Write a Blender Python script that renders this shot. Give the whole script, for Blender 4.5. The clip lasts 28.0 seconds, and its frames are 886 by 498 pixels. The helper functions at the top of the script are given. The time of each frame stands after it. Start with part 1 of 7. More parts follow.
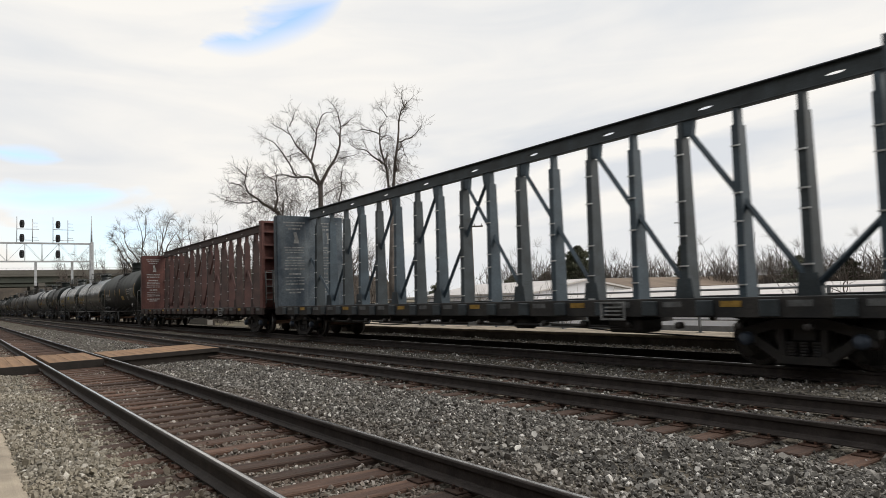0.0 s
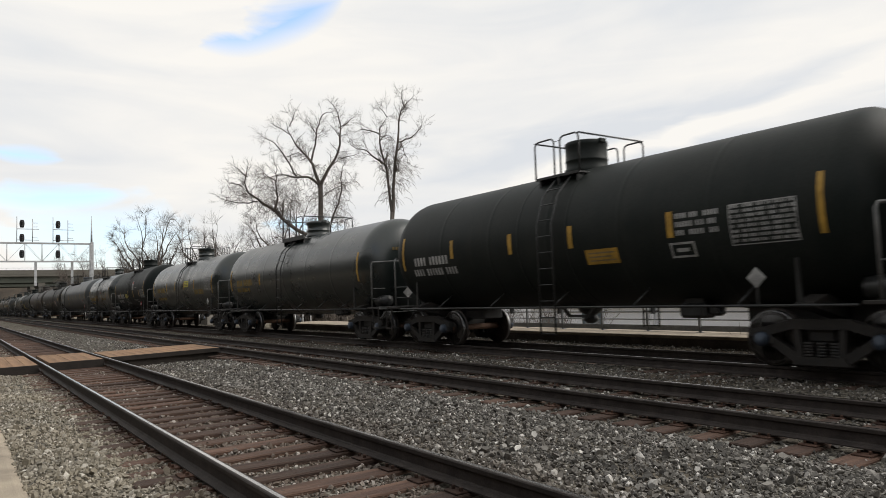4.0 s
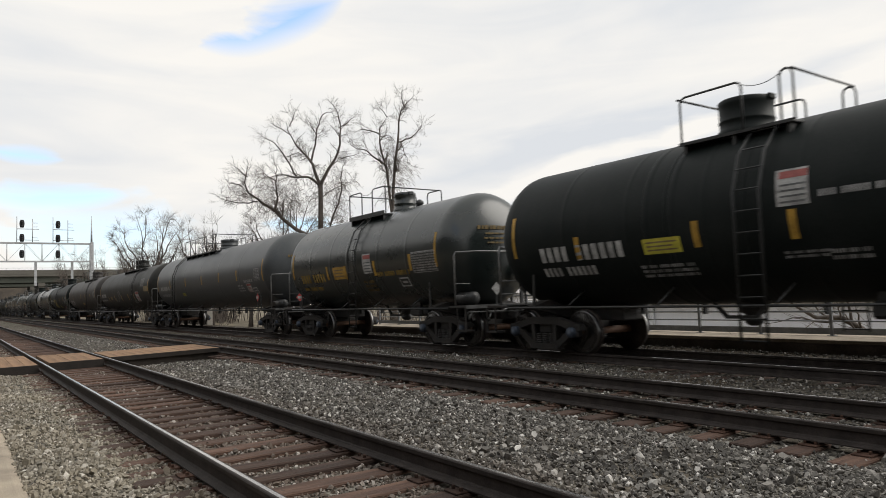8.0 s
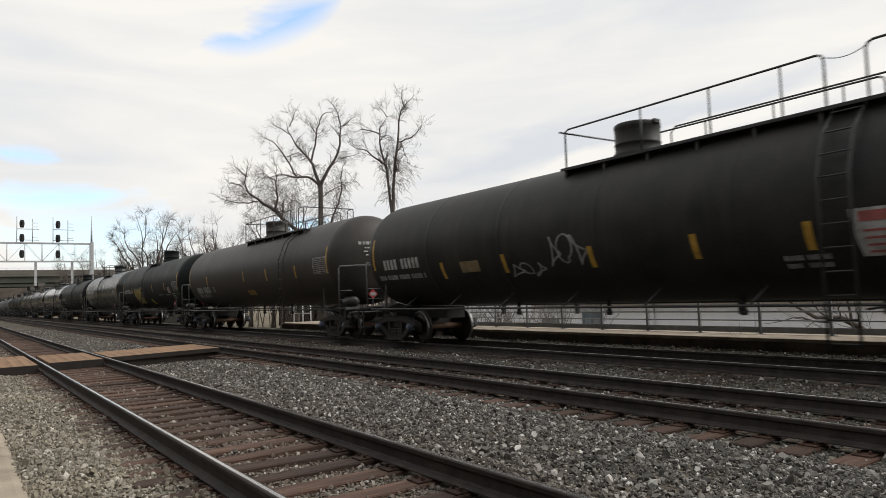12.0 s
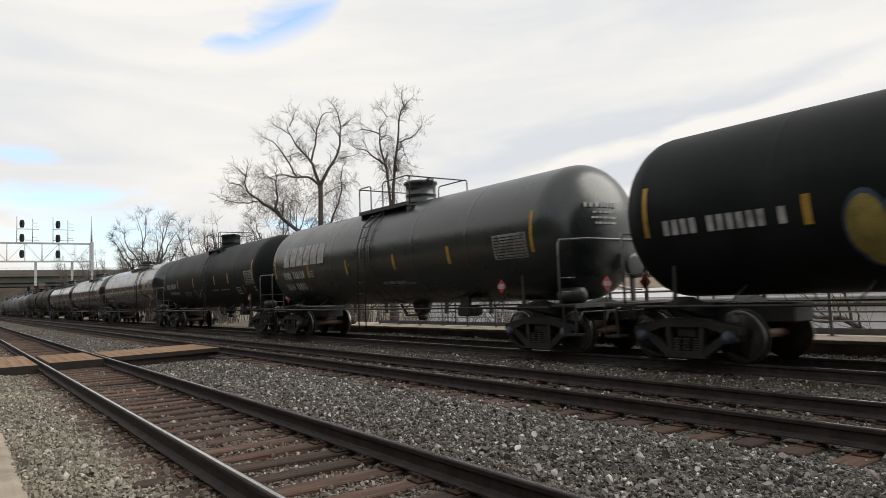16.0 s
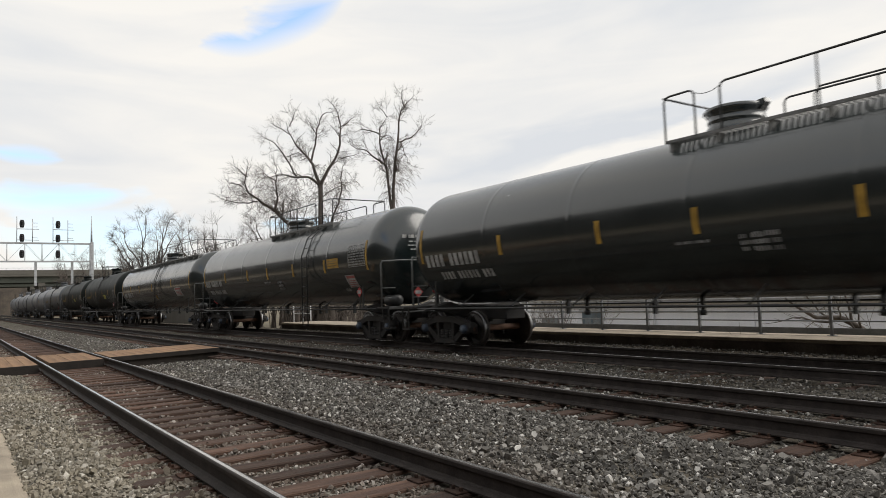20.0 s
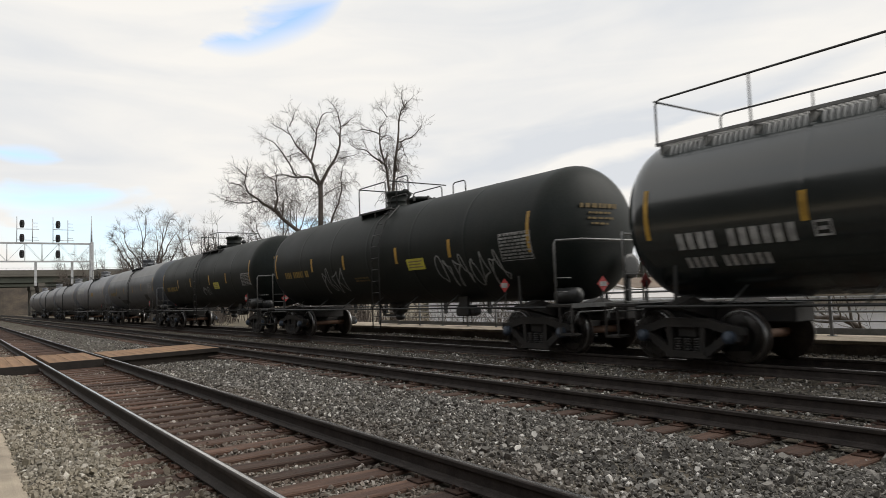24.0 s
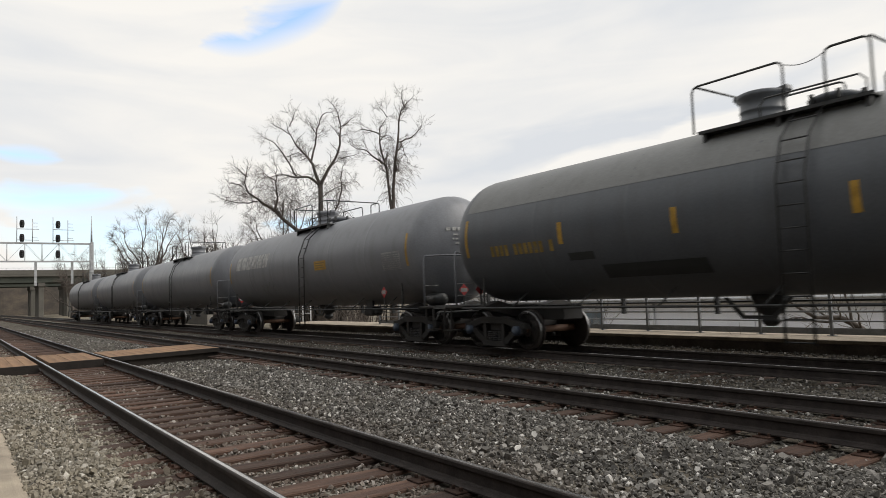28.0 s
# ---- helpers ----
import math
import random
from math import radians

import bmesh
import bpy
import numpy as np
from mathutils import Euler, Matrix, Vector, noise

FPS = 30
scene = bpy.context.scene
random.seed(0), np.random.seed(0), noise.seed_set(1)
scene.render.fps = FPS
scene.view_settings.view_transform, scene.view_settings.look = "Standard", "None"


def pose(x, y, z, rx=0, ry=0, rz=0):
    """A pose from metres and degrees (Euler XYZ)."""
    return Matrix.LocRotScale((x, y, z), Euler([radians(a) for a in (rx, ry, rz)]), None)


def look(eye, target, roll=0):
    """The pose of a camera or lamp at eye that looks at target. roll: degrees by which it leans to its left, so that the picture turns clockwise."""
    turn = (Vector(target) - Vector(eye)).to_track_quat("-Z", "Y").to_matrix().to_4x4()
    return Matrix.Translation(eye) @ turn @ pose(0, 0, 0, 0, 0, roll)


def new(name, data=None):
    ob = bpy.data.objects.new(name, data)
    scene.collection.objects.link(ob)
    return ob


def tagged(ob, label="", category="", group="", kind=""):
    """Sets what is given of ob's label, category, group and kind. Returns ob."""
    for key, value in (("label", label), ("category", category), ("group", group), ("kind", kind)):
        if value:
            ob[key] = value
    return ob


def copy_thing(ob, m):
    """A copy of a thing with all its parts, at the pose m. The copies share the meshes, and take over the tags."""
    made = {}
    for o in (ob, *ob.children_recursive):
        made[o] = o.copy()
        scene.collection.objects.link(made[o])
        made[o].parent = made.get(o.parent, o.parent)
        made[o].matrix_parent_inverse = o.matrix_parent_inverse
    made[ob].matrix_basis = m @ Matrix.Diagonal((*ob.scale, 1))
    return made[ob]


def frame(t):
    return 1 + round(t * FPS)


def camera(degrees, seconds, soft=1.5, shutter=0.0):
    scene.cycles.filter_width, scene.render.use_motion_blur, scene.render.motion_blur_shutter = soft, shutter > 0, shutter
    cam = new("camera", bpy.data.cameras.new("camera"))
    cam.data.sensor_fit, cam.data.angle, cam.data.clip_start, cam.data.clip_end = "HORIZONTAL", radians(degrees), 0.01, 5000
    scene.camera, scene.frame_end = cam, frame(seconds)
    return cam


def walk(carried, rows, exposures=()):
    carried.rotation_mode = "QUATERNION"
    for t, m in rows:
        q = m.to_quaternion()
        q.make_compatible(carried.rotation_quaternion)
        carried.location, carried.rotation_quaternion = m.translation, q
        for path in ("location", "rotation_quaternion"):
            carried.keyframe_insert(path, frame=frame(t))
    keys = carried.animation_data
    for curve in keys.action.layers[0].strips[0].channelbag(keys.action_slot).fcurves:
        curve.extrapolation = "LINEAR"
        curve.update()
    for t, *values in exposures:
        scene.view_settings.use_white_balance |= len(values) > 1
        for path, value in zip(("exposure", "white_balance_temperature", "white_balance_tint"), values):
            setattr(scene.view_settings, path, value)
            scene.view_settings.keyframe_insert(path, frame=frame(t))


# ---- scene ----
# World: x runs along the tracks (the train travels towards +x), y away from the camera, z = 0 at the rail heads.
EYE = (0.0, 0.0, 1.324)
AIM = (-0.814421, 0.576334, 0.067511)
cam = camera(65.16, 28.0, soft=0.7, shutter=0.18)
STAND = look(EYE, [e + 10 * a for e, a in zip(EYE, AIM)], -1.97)
walk(cam, [(0.0, STAND), (28.0, STAND)], [(0.0, 0.0), (6.0, 0.0), (16.0, -0.02), (28.0, -0.02)])

# ---- light ----
SUN_AZ, SUN_EL = -32.0, 38.0   # degrees: azimuth from +y towards +x is negative here


def make_world():
    w = bpy.data.worlds.new("sky")
    scene.world = w
    w.use_nodes = True
    nt = w.node_tree
    nt.nodes.clear()
    N, L = nt.nodes.new, nt.links.new
    out, bg = N("ShaderNodeOutputWorld"), N("ShaderNodeBackground")
    sky = N("ShaderNodeTexSky")
    sky.sky_type, sky.sun_disc = "NISHITA", False
    sky.sun_elevation, sky.sun_rotation = radians(SUN_EL), radians(-SUN_AZ)
    sky.air_density, sky.dust_density = 1.0, 1.0
    tc = N("ShaderNodeTexCoord")

    def cloud(scale, detail, stretch, shift, distort=0.4):
        mp, no = N("ShaderNodeMapping"), N("ShaderNodeTexNoise")
        mp.inputs["Location"].default_value, mp.inputs["Scale"].default_value = shift, stretch
        no.inputs["Scale"].default_value, no.inputs["Detail"].default_value = scale, detail
        no.inputs["Distortion"].default_value = distort
        L(tc.outputs["Generated"], mp.inputs[0])
        L(mp.outputs[0], no.inputs["Vector"])
        return no.outputs["Fac"]

    def math_node(op, a, b=None):
        n = N("ShaderNodeMath")
        n.operation = op
        for k, v in enumerate((a, b)):
            if v is None:
                continue
            if isinstance(v, (int, float)):
                n.inputs[k].default_value = v
            else:
                L(v, n.inputs[k])
        return n.outputs[0]

    ragged = cloud(5.0, 9, (1, 1, 2.6), (0, 0, 0), 0.6)
    broad = cloud(1.6, 6, (1, 1, 3.0), (2.3, 0.4, 1.1))
    wisps = cloud(3.2, 8, (1, 1, 5.5), (3.1, 1.7, 0.4), 0.8)
    # cloud cover: whole, with a few openings low in the west and one overhead break
    gap = None

    def dot_with(q):
        dot = N("ShaderNodeVectorMath")
        dot.operation = "DOT_PRODUCT"
        L(tc.outputs["Generated"], dot.inputs[0])
        dot.inputs[1].default_value = Vector(q).normalized()
        return dot.outputs["Value"]

    for n, mid, reach, width, depth in (((-0.173, 0.481, -0.86), (-0.862, 0.349, 0.368), 0.100, 0.034, 0.9),
                                        ((-0.133, 0.076, -0.988), (-0.984, 0.107, 0.141), 0.096, 0.0277, 0.72),
                                        ((-0.193, -0.034, -0.981), (-0.979, 0.072, 0.19), 0.051, 0.0147, 0.7),
                                        ((-0.118, 0.005, -0.993), (-0.907, 0.406, 0.109), 0.078, 0.0212, 0.7),
                                        ((-0.085, 0.067, -0.994), (-0.982, 0.162, 0.095), 0.163, 0.0896, 0.42),
                                        ((0.1, 0.7, 0.7), (0.5, -0.6, 0.6), 0.4, 0.12, 1.0), ((0.3, -0.5, 0.1), (0.9, 0.2, 0.5), 0.3, 0.1, 1.0)):
        off = math_node("ADD", dot_with(n), math_node("MULTIPLY", math_node("SUBTRACT", ragged, 0.5), width * 2.2))
        line = math_node("SUBTRACT", 1.0, math_node("DIVIDE", math_node("ABSOLUTE", off), width))
        far = math_node("DIVIDE", math_node("ARCCOSINE", dot_with(mid)), reach)
        hole = math_node("SUBTRACT", math_node("MULTIPLY", line, depth), math_node("MULTIPLY", math_node("POWER", far, 3.0), 0.9))
        gap = hole if gap is None else math_node("MAXIMUM", gap, hole)
    rag = N("ShaderNodeMapRange")
    L(ragged, rag.inputs[0])
    rag.inputs[1].default_value, rag.inputs[2].default_value, rag.inputs[3].default_value, rag.inputs[4].default_value = 0.3, 0.7, -0.45, 0.35
    opening = N("ShaderNodeMapRange")
    L(math_node("ADD", math_node("MAXIMUM", gap, -0.6), rag.outputs[0]), opening.inputs[0])
    opening.inputs[1].default_value, opening.inputs[2].default_value, opening.inputs[4].default_value = 0.0, 0.9, 0.78
    tone = N("ShaderNodeValToRGB")
    tone.color_ramp.elements[0].position, tone.color_ramp.elements[0].color = 0.34, (0.74, 0.765, 0.80, 1)
    tone.color_ramp.elements[1].position, tone.color_ramp.elements[1].color = 0.60, (0.965, 0.938, 0.893, 1)
    shade = math_node("ADD", math_node("MULTIPLY", broad, 0.6), math_node("MULTIPLY", wisps, 0.4))
    # long cloud bands that rise towards the north: lit edges and blue-grey undersides
    for n, width, gain in (((0.093, 0.314, -0.945), 0.022, 0.30), ((0.012, 0.289, -0.957), 0.030, -0.20), ((0.040, 0.236, -0.971), 0.028, -0.17), ((0.018, 0.173, -0.985), 0.016, 0.16)):
        dots = []
        for q in (n, (-0.30, 0.93, 0.21)):
            dot = N("ShaderNodeVectorMath")
            dot.operation = "DOT_PRODUCT"
            L(tc.outputs["Generated"], dot.inputs[0])
            dot.inputs[1].default_value = Vector(q).normalized()
            dots.append(dot.outputs["Value"])
        off = math_node("ADD", dots[0], math_node("MULTIPLY", math_node("SUBTRACT", ragged, 0.5), 0.07))
        band = math_node("MAXIMUM", math_node("SUBTRACT", 1.0, math_node("DIVIDE", math_node("ABSOLUTE", off), width)), 0.0)
        reach = N("ShaderNodeMapRange")
        L(dots[1], reach.inputs[0])
        reach.inputs[1].default_value, reach.inputs[2].default_value, reach.inputs[4].default_value = 0.70, 0.95, gain
        shade = math_node("ADD", shade, math_node("MULTIPLY", band, reach.outputs[0]))
    L(shade, tone.inputs[0])
    gain = N("ShaderNodeMix")
    gain.data_type, gain.blend_type = "RGBA", "MULTIPLY"
    gain.inputs["Factor"].default_value = 1.0
    L(sky.outputs[0], gain.inputs["A"])
    gain.inputs["B"].default_value = (0.205, 0.275, 0.325, 1)
    mix = N("ShaderNodeMix")
    mix.data_type = "RGBA"
    L(opening.outputs[0], mix.inputs["Factor"])
    L(tone.outputs[0], mix.inputs["A"])
    L(gain.outputs["Result"], mix.inputs["B"])
    # the cloud is thinner behind the platform, where the sky is brightest
    glow = N("ShaderNodeMapRange")
    L(dot_with((-0.50, 0.80, 0.33)), glow.inputs[0])
    glow.inputs[1].default_value, glow.inputs[2].default_value, glow.inputs[3].default_value, glow.inputs[4].default_value = -0.55, 0.75, 1.0, 1.0
    side = N("ShaderNodeMix")
    side.data_type, side.blend_type = "RGBA", "MULTIPLY"
    side.inputs["Factor"].default_value = 1.0
    L(mix.outputs["Result"], side.inputs["A"])
    L(glow.outputs[0], side.inputs["B"])
    L(side.outputs["Result"], bg.inputs["Color"])
    bg.inputs["Strength"].default_value = 1.0
    L(bg.outputs[0], out.inputs[0])


make_world()
sun_data = bpy.data.lights.new("sun", "SUN")
sun_data.energy, sun_data.angle, sun_data.color = 2.2, radians(48), (1.0, 0.95, 0.88)
sun = new("sun", sun_data)
_d = Vector((math.sin(radians(-SUN_AZ)) * math.cos(radians(SUN_EL)), math.cos(radians(SUN_AZ)) * math.cos(radians(SUN_EL)), math.sin(radians(SUN_EL))))
sun.matrix_world = look(_d * 100, (0, 0, 0))


# ---- materials ----
def mat(name, colour, rough=0.7, metal=0.0, vary=0.25, scale=3.0, bump=0.2, fine=40.0, tint=None, per="", spec=0.5, coat=0.0, stretch=(1, 1, 1), streak=0.0, spread=(0.55, 1.5)):
    """A surface: base colour with stains at `scale`, grain at `fine`, relief, and per-piece change ("object" or "island")."""
    m = bpy.data.materials.new(name)
    m.use_nodes = True
    nt = m.node_tree
    N, L = nt.nodes.new, nt.links.new
    b = nt.nodes["Principled BSDF"]
    b.inputs["Metallic"].default_value, b.inputs["Roughness"].default_value = metal, rough
    b.inputs["Specular IOR Level"].default_value = spec
    b.inputs["Coat Weight"].default_value = coat
    tc = N("ShaderNodeTexCoord")
    mp = N("ShaderNodeMapping")
    mp.inputs["Scale"].default_value = stretch
    L(tc.outputs["Object"], mp.inputs[0])
    n1, n2 = N("ShaderNodeTexNoise"), N("ShaderNodeTexNoise")
    n1.inputs["Scale"].default_value, n1.inputs["Detail"].default_value = scale, 5
    n2.inputs["Scale"].default_value, n2.inputs["Detail"].default_value = fine, 4
    L(mp.outputs[0], n1.inputs["Vector"])
    L(mp.outputs[0], n2.inputs["Vector"])
    tint = tint or [min(1, c * 1.5 + 0.02) for c in colour]
    dark = [c * (1 - vary) for c in colour]
    r1 = N("ShaderNodeMix")
    r1.data_type = "RGBA"
    ramp = N("ShaderNodeMapRange")
    ramp.inputs[1].default_value, ramp.inputs[2].default_value = 0.35, 0.68
    L(n1.outputs["Fac"], ramp.inputs[0])
    L(ramp.outputs[0], r1.inputs["Factor"])
    r1.inputs["A"].default_value = (*dark, 1)
    r1.inputs["B"].default_value = (*[c + (t - c) * vary for c, t in zip(colour, tint)], 1)
    r2 = N("ShaderNodeMix")
    r2.data_type, r2.blend_type = "RGBA", "MULTIPLY"
    r2.inputs["Factor"].default_value = min(1.0, vary * 1.2)
    L(r1.outputs["Result"], r2.inputs["A"])
    g = N("ShaderNodeMapRange")
    g.inputs[1].default_value, g.inputs[2].default_value, g.inputs[3].default_value, g.inputs[4].default_value = 0.3, 0.7, 0.45, 1.35
    L(n2.outputs["Fac"], g.inputs[0])
    L(g.outputs[0], r2.inputs["B"])
    last = r2.outputs["Result"]
    if per:
        src = N("ShaderNodeNewGeometry").outputs["Random Per Island"] if per == "island" else N("ShaderNodeObjectInfo").outputs["Random"]
        k = N("ShaderNodeMapRange")
        k.inputs[3].default_value, k.inputs[4].default_value = spread
        L(src, k.inputs[0])
        r3 = N("ShaderNodeMix")
        r3.data_type, r3.blend_type = "RGBA", "MULTIPLY"
        r3.inputs["Factor"].default_value = 1.0
        L(last, r3.inputs["A"])
        L(k.outputs[0], r3.inputs["B"])
        last = r3.outputs["Result"]
    if streak:
        sm, sn = N("ShaderNodeMapping"), N("ShaderNodeTexNoise")
        sm.inputs["Scale"].default_value = (1.4, 1.4, 0.12)
        sn.inputs["Scale"].default_value, sn.inputs["Detail"].default_value = 2.6, 6
        L(tc.outputs["Object"], sm.inputs[0])
        L(sm.outputs[0], sn.inputs["Vector"])
        k = N("ShaderNodeMapRange")
        k.inputs[1].default_value, k.inputs[2].default_value, k.inputs[4].default_value = 0.48, 0.75, streak
        L(sn.outputs["Fac"], k.inputs[0])
        r4 = N("ShaderNodeMix")
        r4.data_type = "RGBA"
        L(k.outputs[0], r4.inputs["Factor"])
        L(last, r4.inputs["A"])
        r4.inputs["B"].default_value = (*tint, 1)
        last = r4.outputs["Result"]
    L(last, b.inputs["Base Color"])
    rr = N("ShaderNodeMapRange")
    rr.inputs[3].default_value, rr.inputs[4].default_value = max(0.03, rough - 0.12), min(1, rough + 0.12)
    L(n1.outputs["Fac"], rr.inputs[0])
    L(rr.outputs[0], b.inputs["Roughness"])
    if bump:
        bp = N("ShaderNodeBump")
        bp.inputs["Strength"].default_value, bp.inputs["Distance"].default_value = bump, 0.02
        L(n2.outputs["Fac"], bp.inputs["Height"])
        L(bp.outputs[0], b.inputs["Normal"])
    return m


# ---- mesh helpers ----
class Shape:
    """Gathers vertices and faces of one mesh."""

    def __init__(self):
        self.v, self.f, self.k, self.flat = [], [], [], []

    def add(self, verts, faces, k=0, flat=True):
        o = len(self.v)
        self.v += [tuple(q) for q in verts]
        self.f += [tuple(o + i for i in q) for q in faces]
        self.k += [k] * len(faces)
        self.flat += [flat] * len(faces)
        return self

    def box(self, x0, x1, y0, y1, z0, z1, c=0.0, k=0):
        if c <= 0:
            v = [(x, y, z) for x in (x0, x1) for y in (y0, y1) for z in (z0, z1)]
            return self.add(v, [(0, 1, 3, 2), (4, 6, 7, 5), (0, 4, 5, 1), (2, 3, 7, 6), (0, 2, 6, 4), (1, 5, 7, 3)], k)
        c = min(c, (x1 - x0) * 0.45, (y1 - y0) * 0.45, (z1 - z0) * 0.45)
        v, idx = [], {}
        for sx in (0, 1):
            for sy in (0, 1):
                for sz in (0, 1):
                    q = [(x0, x1)[sx], (y0, y1)[sy], (z0, z1)[sz]]
                    d = [(c, -c)[sx], (c, -c)[sy], (c, -c)[sz]]
                    for a in range(3):
                        w = [q[i] + (0 if i == a else d[i]) for i in range(3)]
                        idx[sx, sy, sz, a] = len(v)
                        v.append(w)
        f = []
        for a in range(3):
            b, e = (a + 1) % 3, (a + 2) % 3
            for s in (0, 1):
                def at(p, q, ax=a):
                    t = [0, 0, 0]
                    t[a], t[b], t[e] = s, p, q
                    return idx[t[0], t[1], t[2], ax]
                q = [at(0, 0), at(1, 0), at(1, 1), at(0, 1)]
                f.append(q if s else q[::-1])
            for p in (0, 1):
                for q in (0, 1):
                    def ed(s, ax):
                        t = [0, 0, 0]
                        t[a], t[b], t[e] = s, p, q
                        return idx[t[0], t[1], t[2], ax]
                    w = [ed(0, b), ed(1, b), ed(1, e), ed(0, e)]
                    f.append(w if p == q else w[::-1])
        for sx in (0, 1):
            for sy in (0, 1):
                for sz in (0, 1):
                    w = [idx[sx, sy, sz, a] for a in range(3)]
                    f.append(w if (sx + sy + sz) % 2 else w[::-1])
        return self.add(v, f, k)

    def tube(self, pts, r, n=8, k=0, cap=True, flat=False):
        """A round bar along a line of points; r is one radius or one for each point."""
        pts = [Vector(q) for q in pts]
        rs = r if isinstance(r, (list, tuple)) else [r] * len(pts)
        ring, faces, up = [], [], None
        for i, q in enumerate(pts):
            d = (pts[min(i + 1, len(pts) - 1)] - pts[max(i - 1, 0)]).normalized()
            if up is None:
                up = Vector((0, 0, 1)) if abs(d.z) < 0.9 else Vector((1, 0, 0))
            a = d.cross(up).normalized()
            up = a.cross(d).normalized()
            ring += [q + (a * math.cos(2 * math.pi * j / n) + up * math.sin(2 * math.pi * j / n)) * rs[i] for j in range(n)]
        for i in range(len(pts) - 1):
            for j in range(n):
                faces.append((i * n + j, i * n + (j + 1) % n, (i + 1) * n + (j + 1) % n, (i + 1) * n + j))
        if cap:
            faces += [tuple(range(n))[::-1], tuple((len(pts) - 1) * n + j for j in range(n))]
        return self.add(ring, faces, k, flat)

    def lathe(self, prof, axis="x", centre=(0, 0, 0), n=32, k=0, flat=False):
        """Turns (along, radius) pairs about an axis."""
        v, f = [], []
        for a, r in prof:
            for j in range(n):
                c, s = r * math.cos(2 * math.pi * j / n), r * math.sin(2 * math.pi * j / n)
                q = {"x": (a, c, s), "y": (s, a, c), "z": (c, s, a)}[axis]
                v.append([q[i] + centre[i] for i in range(3)])
        for i in range(len(prof) - 1):
            for j in range(n):
                f.append((i * n + j, i * n + (j + 1) % n, (i + 1) * n + (j + 1) % n, (i + 1) * n + j))
        f += [tuple(range(n))[::-1], tuple((len(prof) - 1) * n + j for j in range(n))]
        return self.add(v, f, k, flat)

    def prism(self, poly, y0, y1, k=0, axes="xz"):
        """A flat outline, given in the plane axes, pulled from y0 to y1 along the third axis."""
        n = len(poly)
        place = {"xz": lambda p, y: (p[0], y, p[1]), "yz": lambda p, y: (y, p[0], p[1]), "xy": lambda p, y: (p[0], p[1], y)}[axes]
        v = [place(p, y0) for p in poly] + [place(p, y1) for p in poly]
        f = [tuple(range(n))[::-1], tuple(range(n, 2 * n))] + [(i, (i + 1) % n, n + (i + 1) % n, n + i) for i in range(n)]
        return self.add(v, f, k)

    def mesh(self, name, mats):
        me = bpy.data.meshes.new(name)
        me.from_pydata(self.v, [], self.f)
        for m in mats if isinstance(mats, (list, tuple)) else [mats]:
            me.materials.append(m)
        me.polygons.foreach_set("material_index", self.k)
        me.polygons.foreach_set("use_smooth", [not q for q in self.flat])
        me.update()
        bm = bmesh.new()
        bm.from_mesh(me)
        bmesh.ops.recalc_face_normals(bm, faces=bm.faces)
        bm.to_mesh(me)
        bm.free()
        return me


def part(name, shape, mats, parent=None, label="", at=None):
    """Links a shape (or a ready mesh) as one mesh object under a thing."""
    ob = new(name, shape if isinstance(shape, bpy.types.Mesh) else shape.mesh(name, mats))
    if parent is not None:
        ob.parent = parent
    if at is not None:
        ob.matrix_basis = at if isinstance(at, Matrix) else Matrix.Translation(at)
    if label:
        ob["label"] = label
    return ob


def thing(name, label, category, at=(0, 0, 0), group="", kind=""):
    ob = new(name)
    ob.matrix_basis = at if isinstance(at, Matrix) else Matrix.Translation(at)
    ob.empty_display_size = 0.3
    return tagged(ob, label, category, group, kind)

# ---- palette ----
RUST = mat("rail_side_rust", (0.042, 0.033, 0.029), 0.75, 0.2, 0.4, 6, 0.3, 60)
POLISHED = mat("rail_head_steel", (0.52, 0.50, 0.48), 0.19, 1.0, 0.25, 2, 0.05, 90, stretch=(0.1, 1, 1))
TIE = mat("weathered_tie_wood", (0.082, 0.043, 0.029), 0.9, 0, 0.5, 3, 0.7, 38, (0.17, 0.105, 0.075), "object", stretch=(3, 0.25, 3))
PLATE = mat("rusty_tie_plate", (0.075, 0.038, 0.024), 0.85, 0.3, 0.4, 9, 0.3, 60, per="object")
PLANK = mat("crossing_plank_wood", (0.27, 0.150, 0.078), 0.85, 0, 0.4, 1.2, 0.5, 30, (0.44, 0.29, 0.17), "object", stretch=(0.3, 3, 3), spread=(0.88, 1.12))
CONCRETE = mat("platform_concrete", (0.42, 0.355, 0.275), 0.9, 0, 0.35, 2.6, 0.6, 85, (0.52, 0.44, 0.335))
CONC_GREY = mat("weathered_concrete", (0.34, 0.32, 0.29), 0.9, 0, 0.3, 0.7, 0.3, 25, streak=0.35, tint=(0.16, 0.15, 0.13))
STONE = None
EARTH = mat("earth_and_dead_grass", (0.17, 0.14, 0.095), 0.95, 0, 0.4, 0.6, 0.5, 14, (0.24, 0.21, 0.13))
BARK = mat("grey_brown_bark", (0.105, 0.088, 0.076), 0.9, 0, 0.35, 2.5, 0.4, 30)
TWIG = mat("bare_twigs", (0.115, 0.094, 0.08), 0.9, 0, 0.3, 1.5, 0.0, 10)
EVERGREEN = mat("evergreen_needles", (0.10, 0.11, 0.072), 0.85, 0, 0.4, 0.8, 0.0, 10, (0.15, 0.155, 0.10), "island")
GALV = mat("galvanised_steel", (0.52, 0.53, 0.54), 0.5, 0.6, 0.2, 3, 0.1, 30)
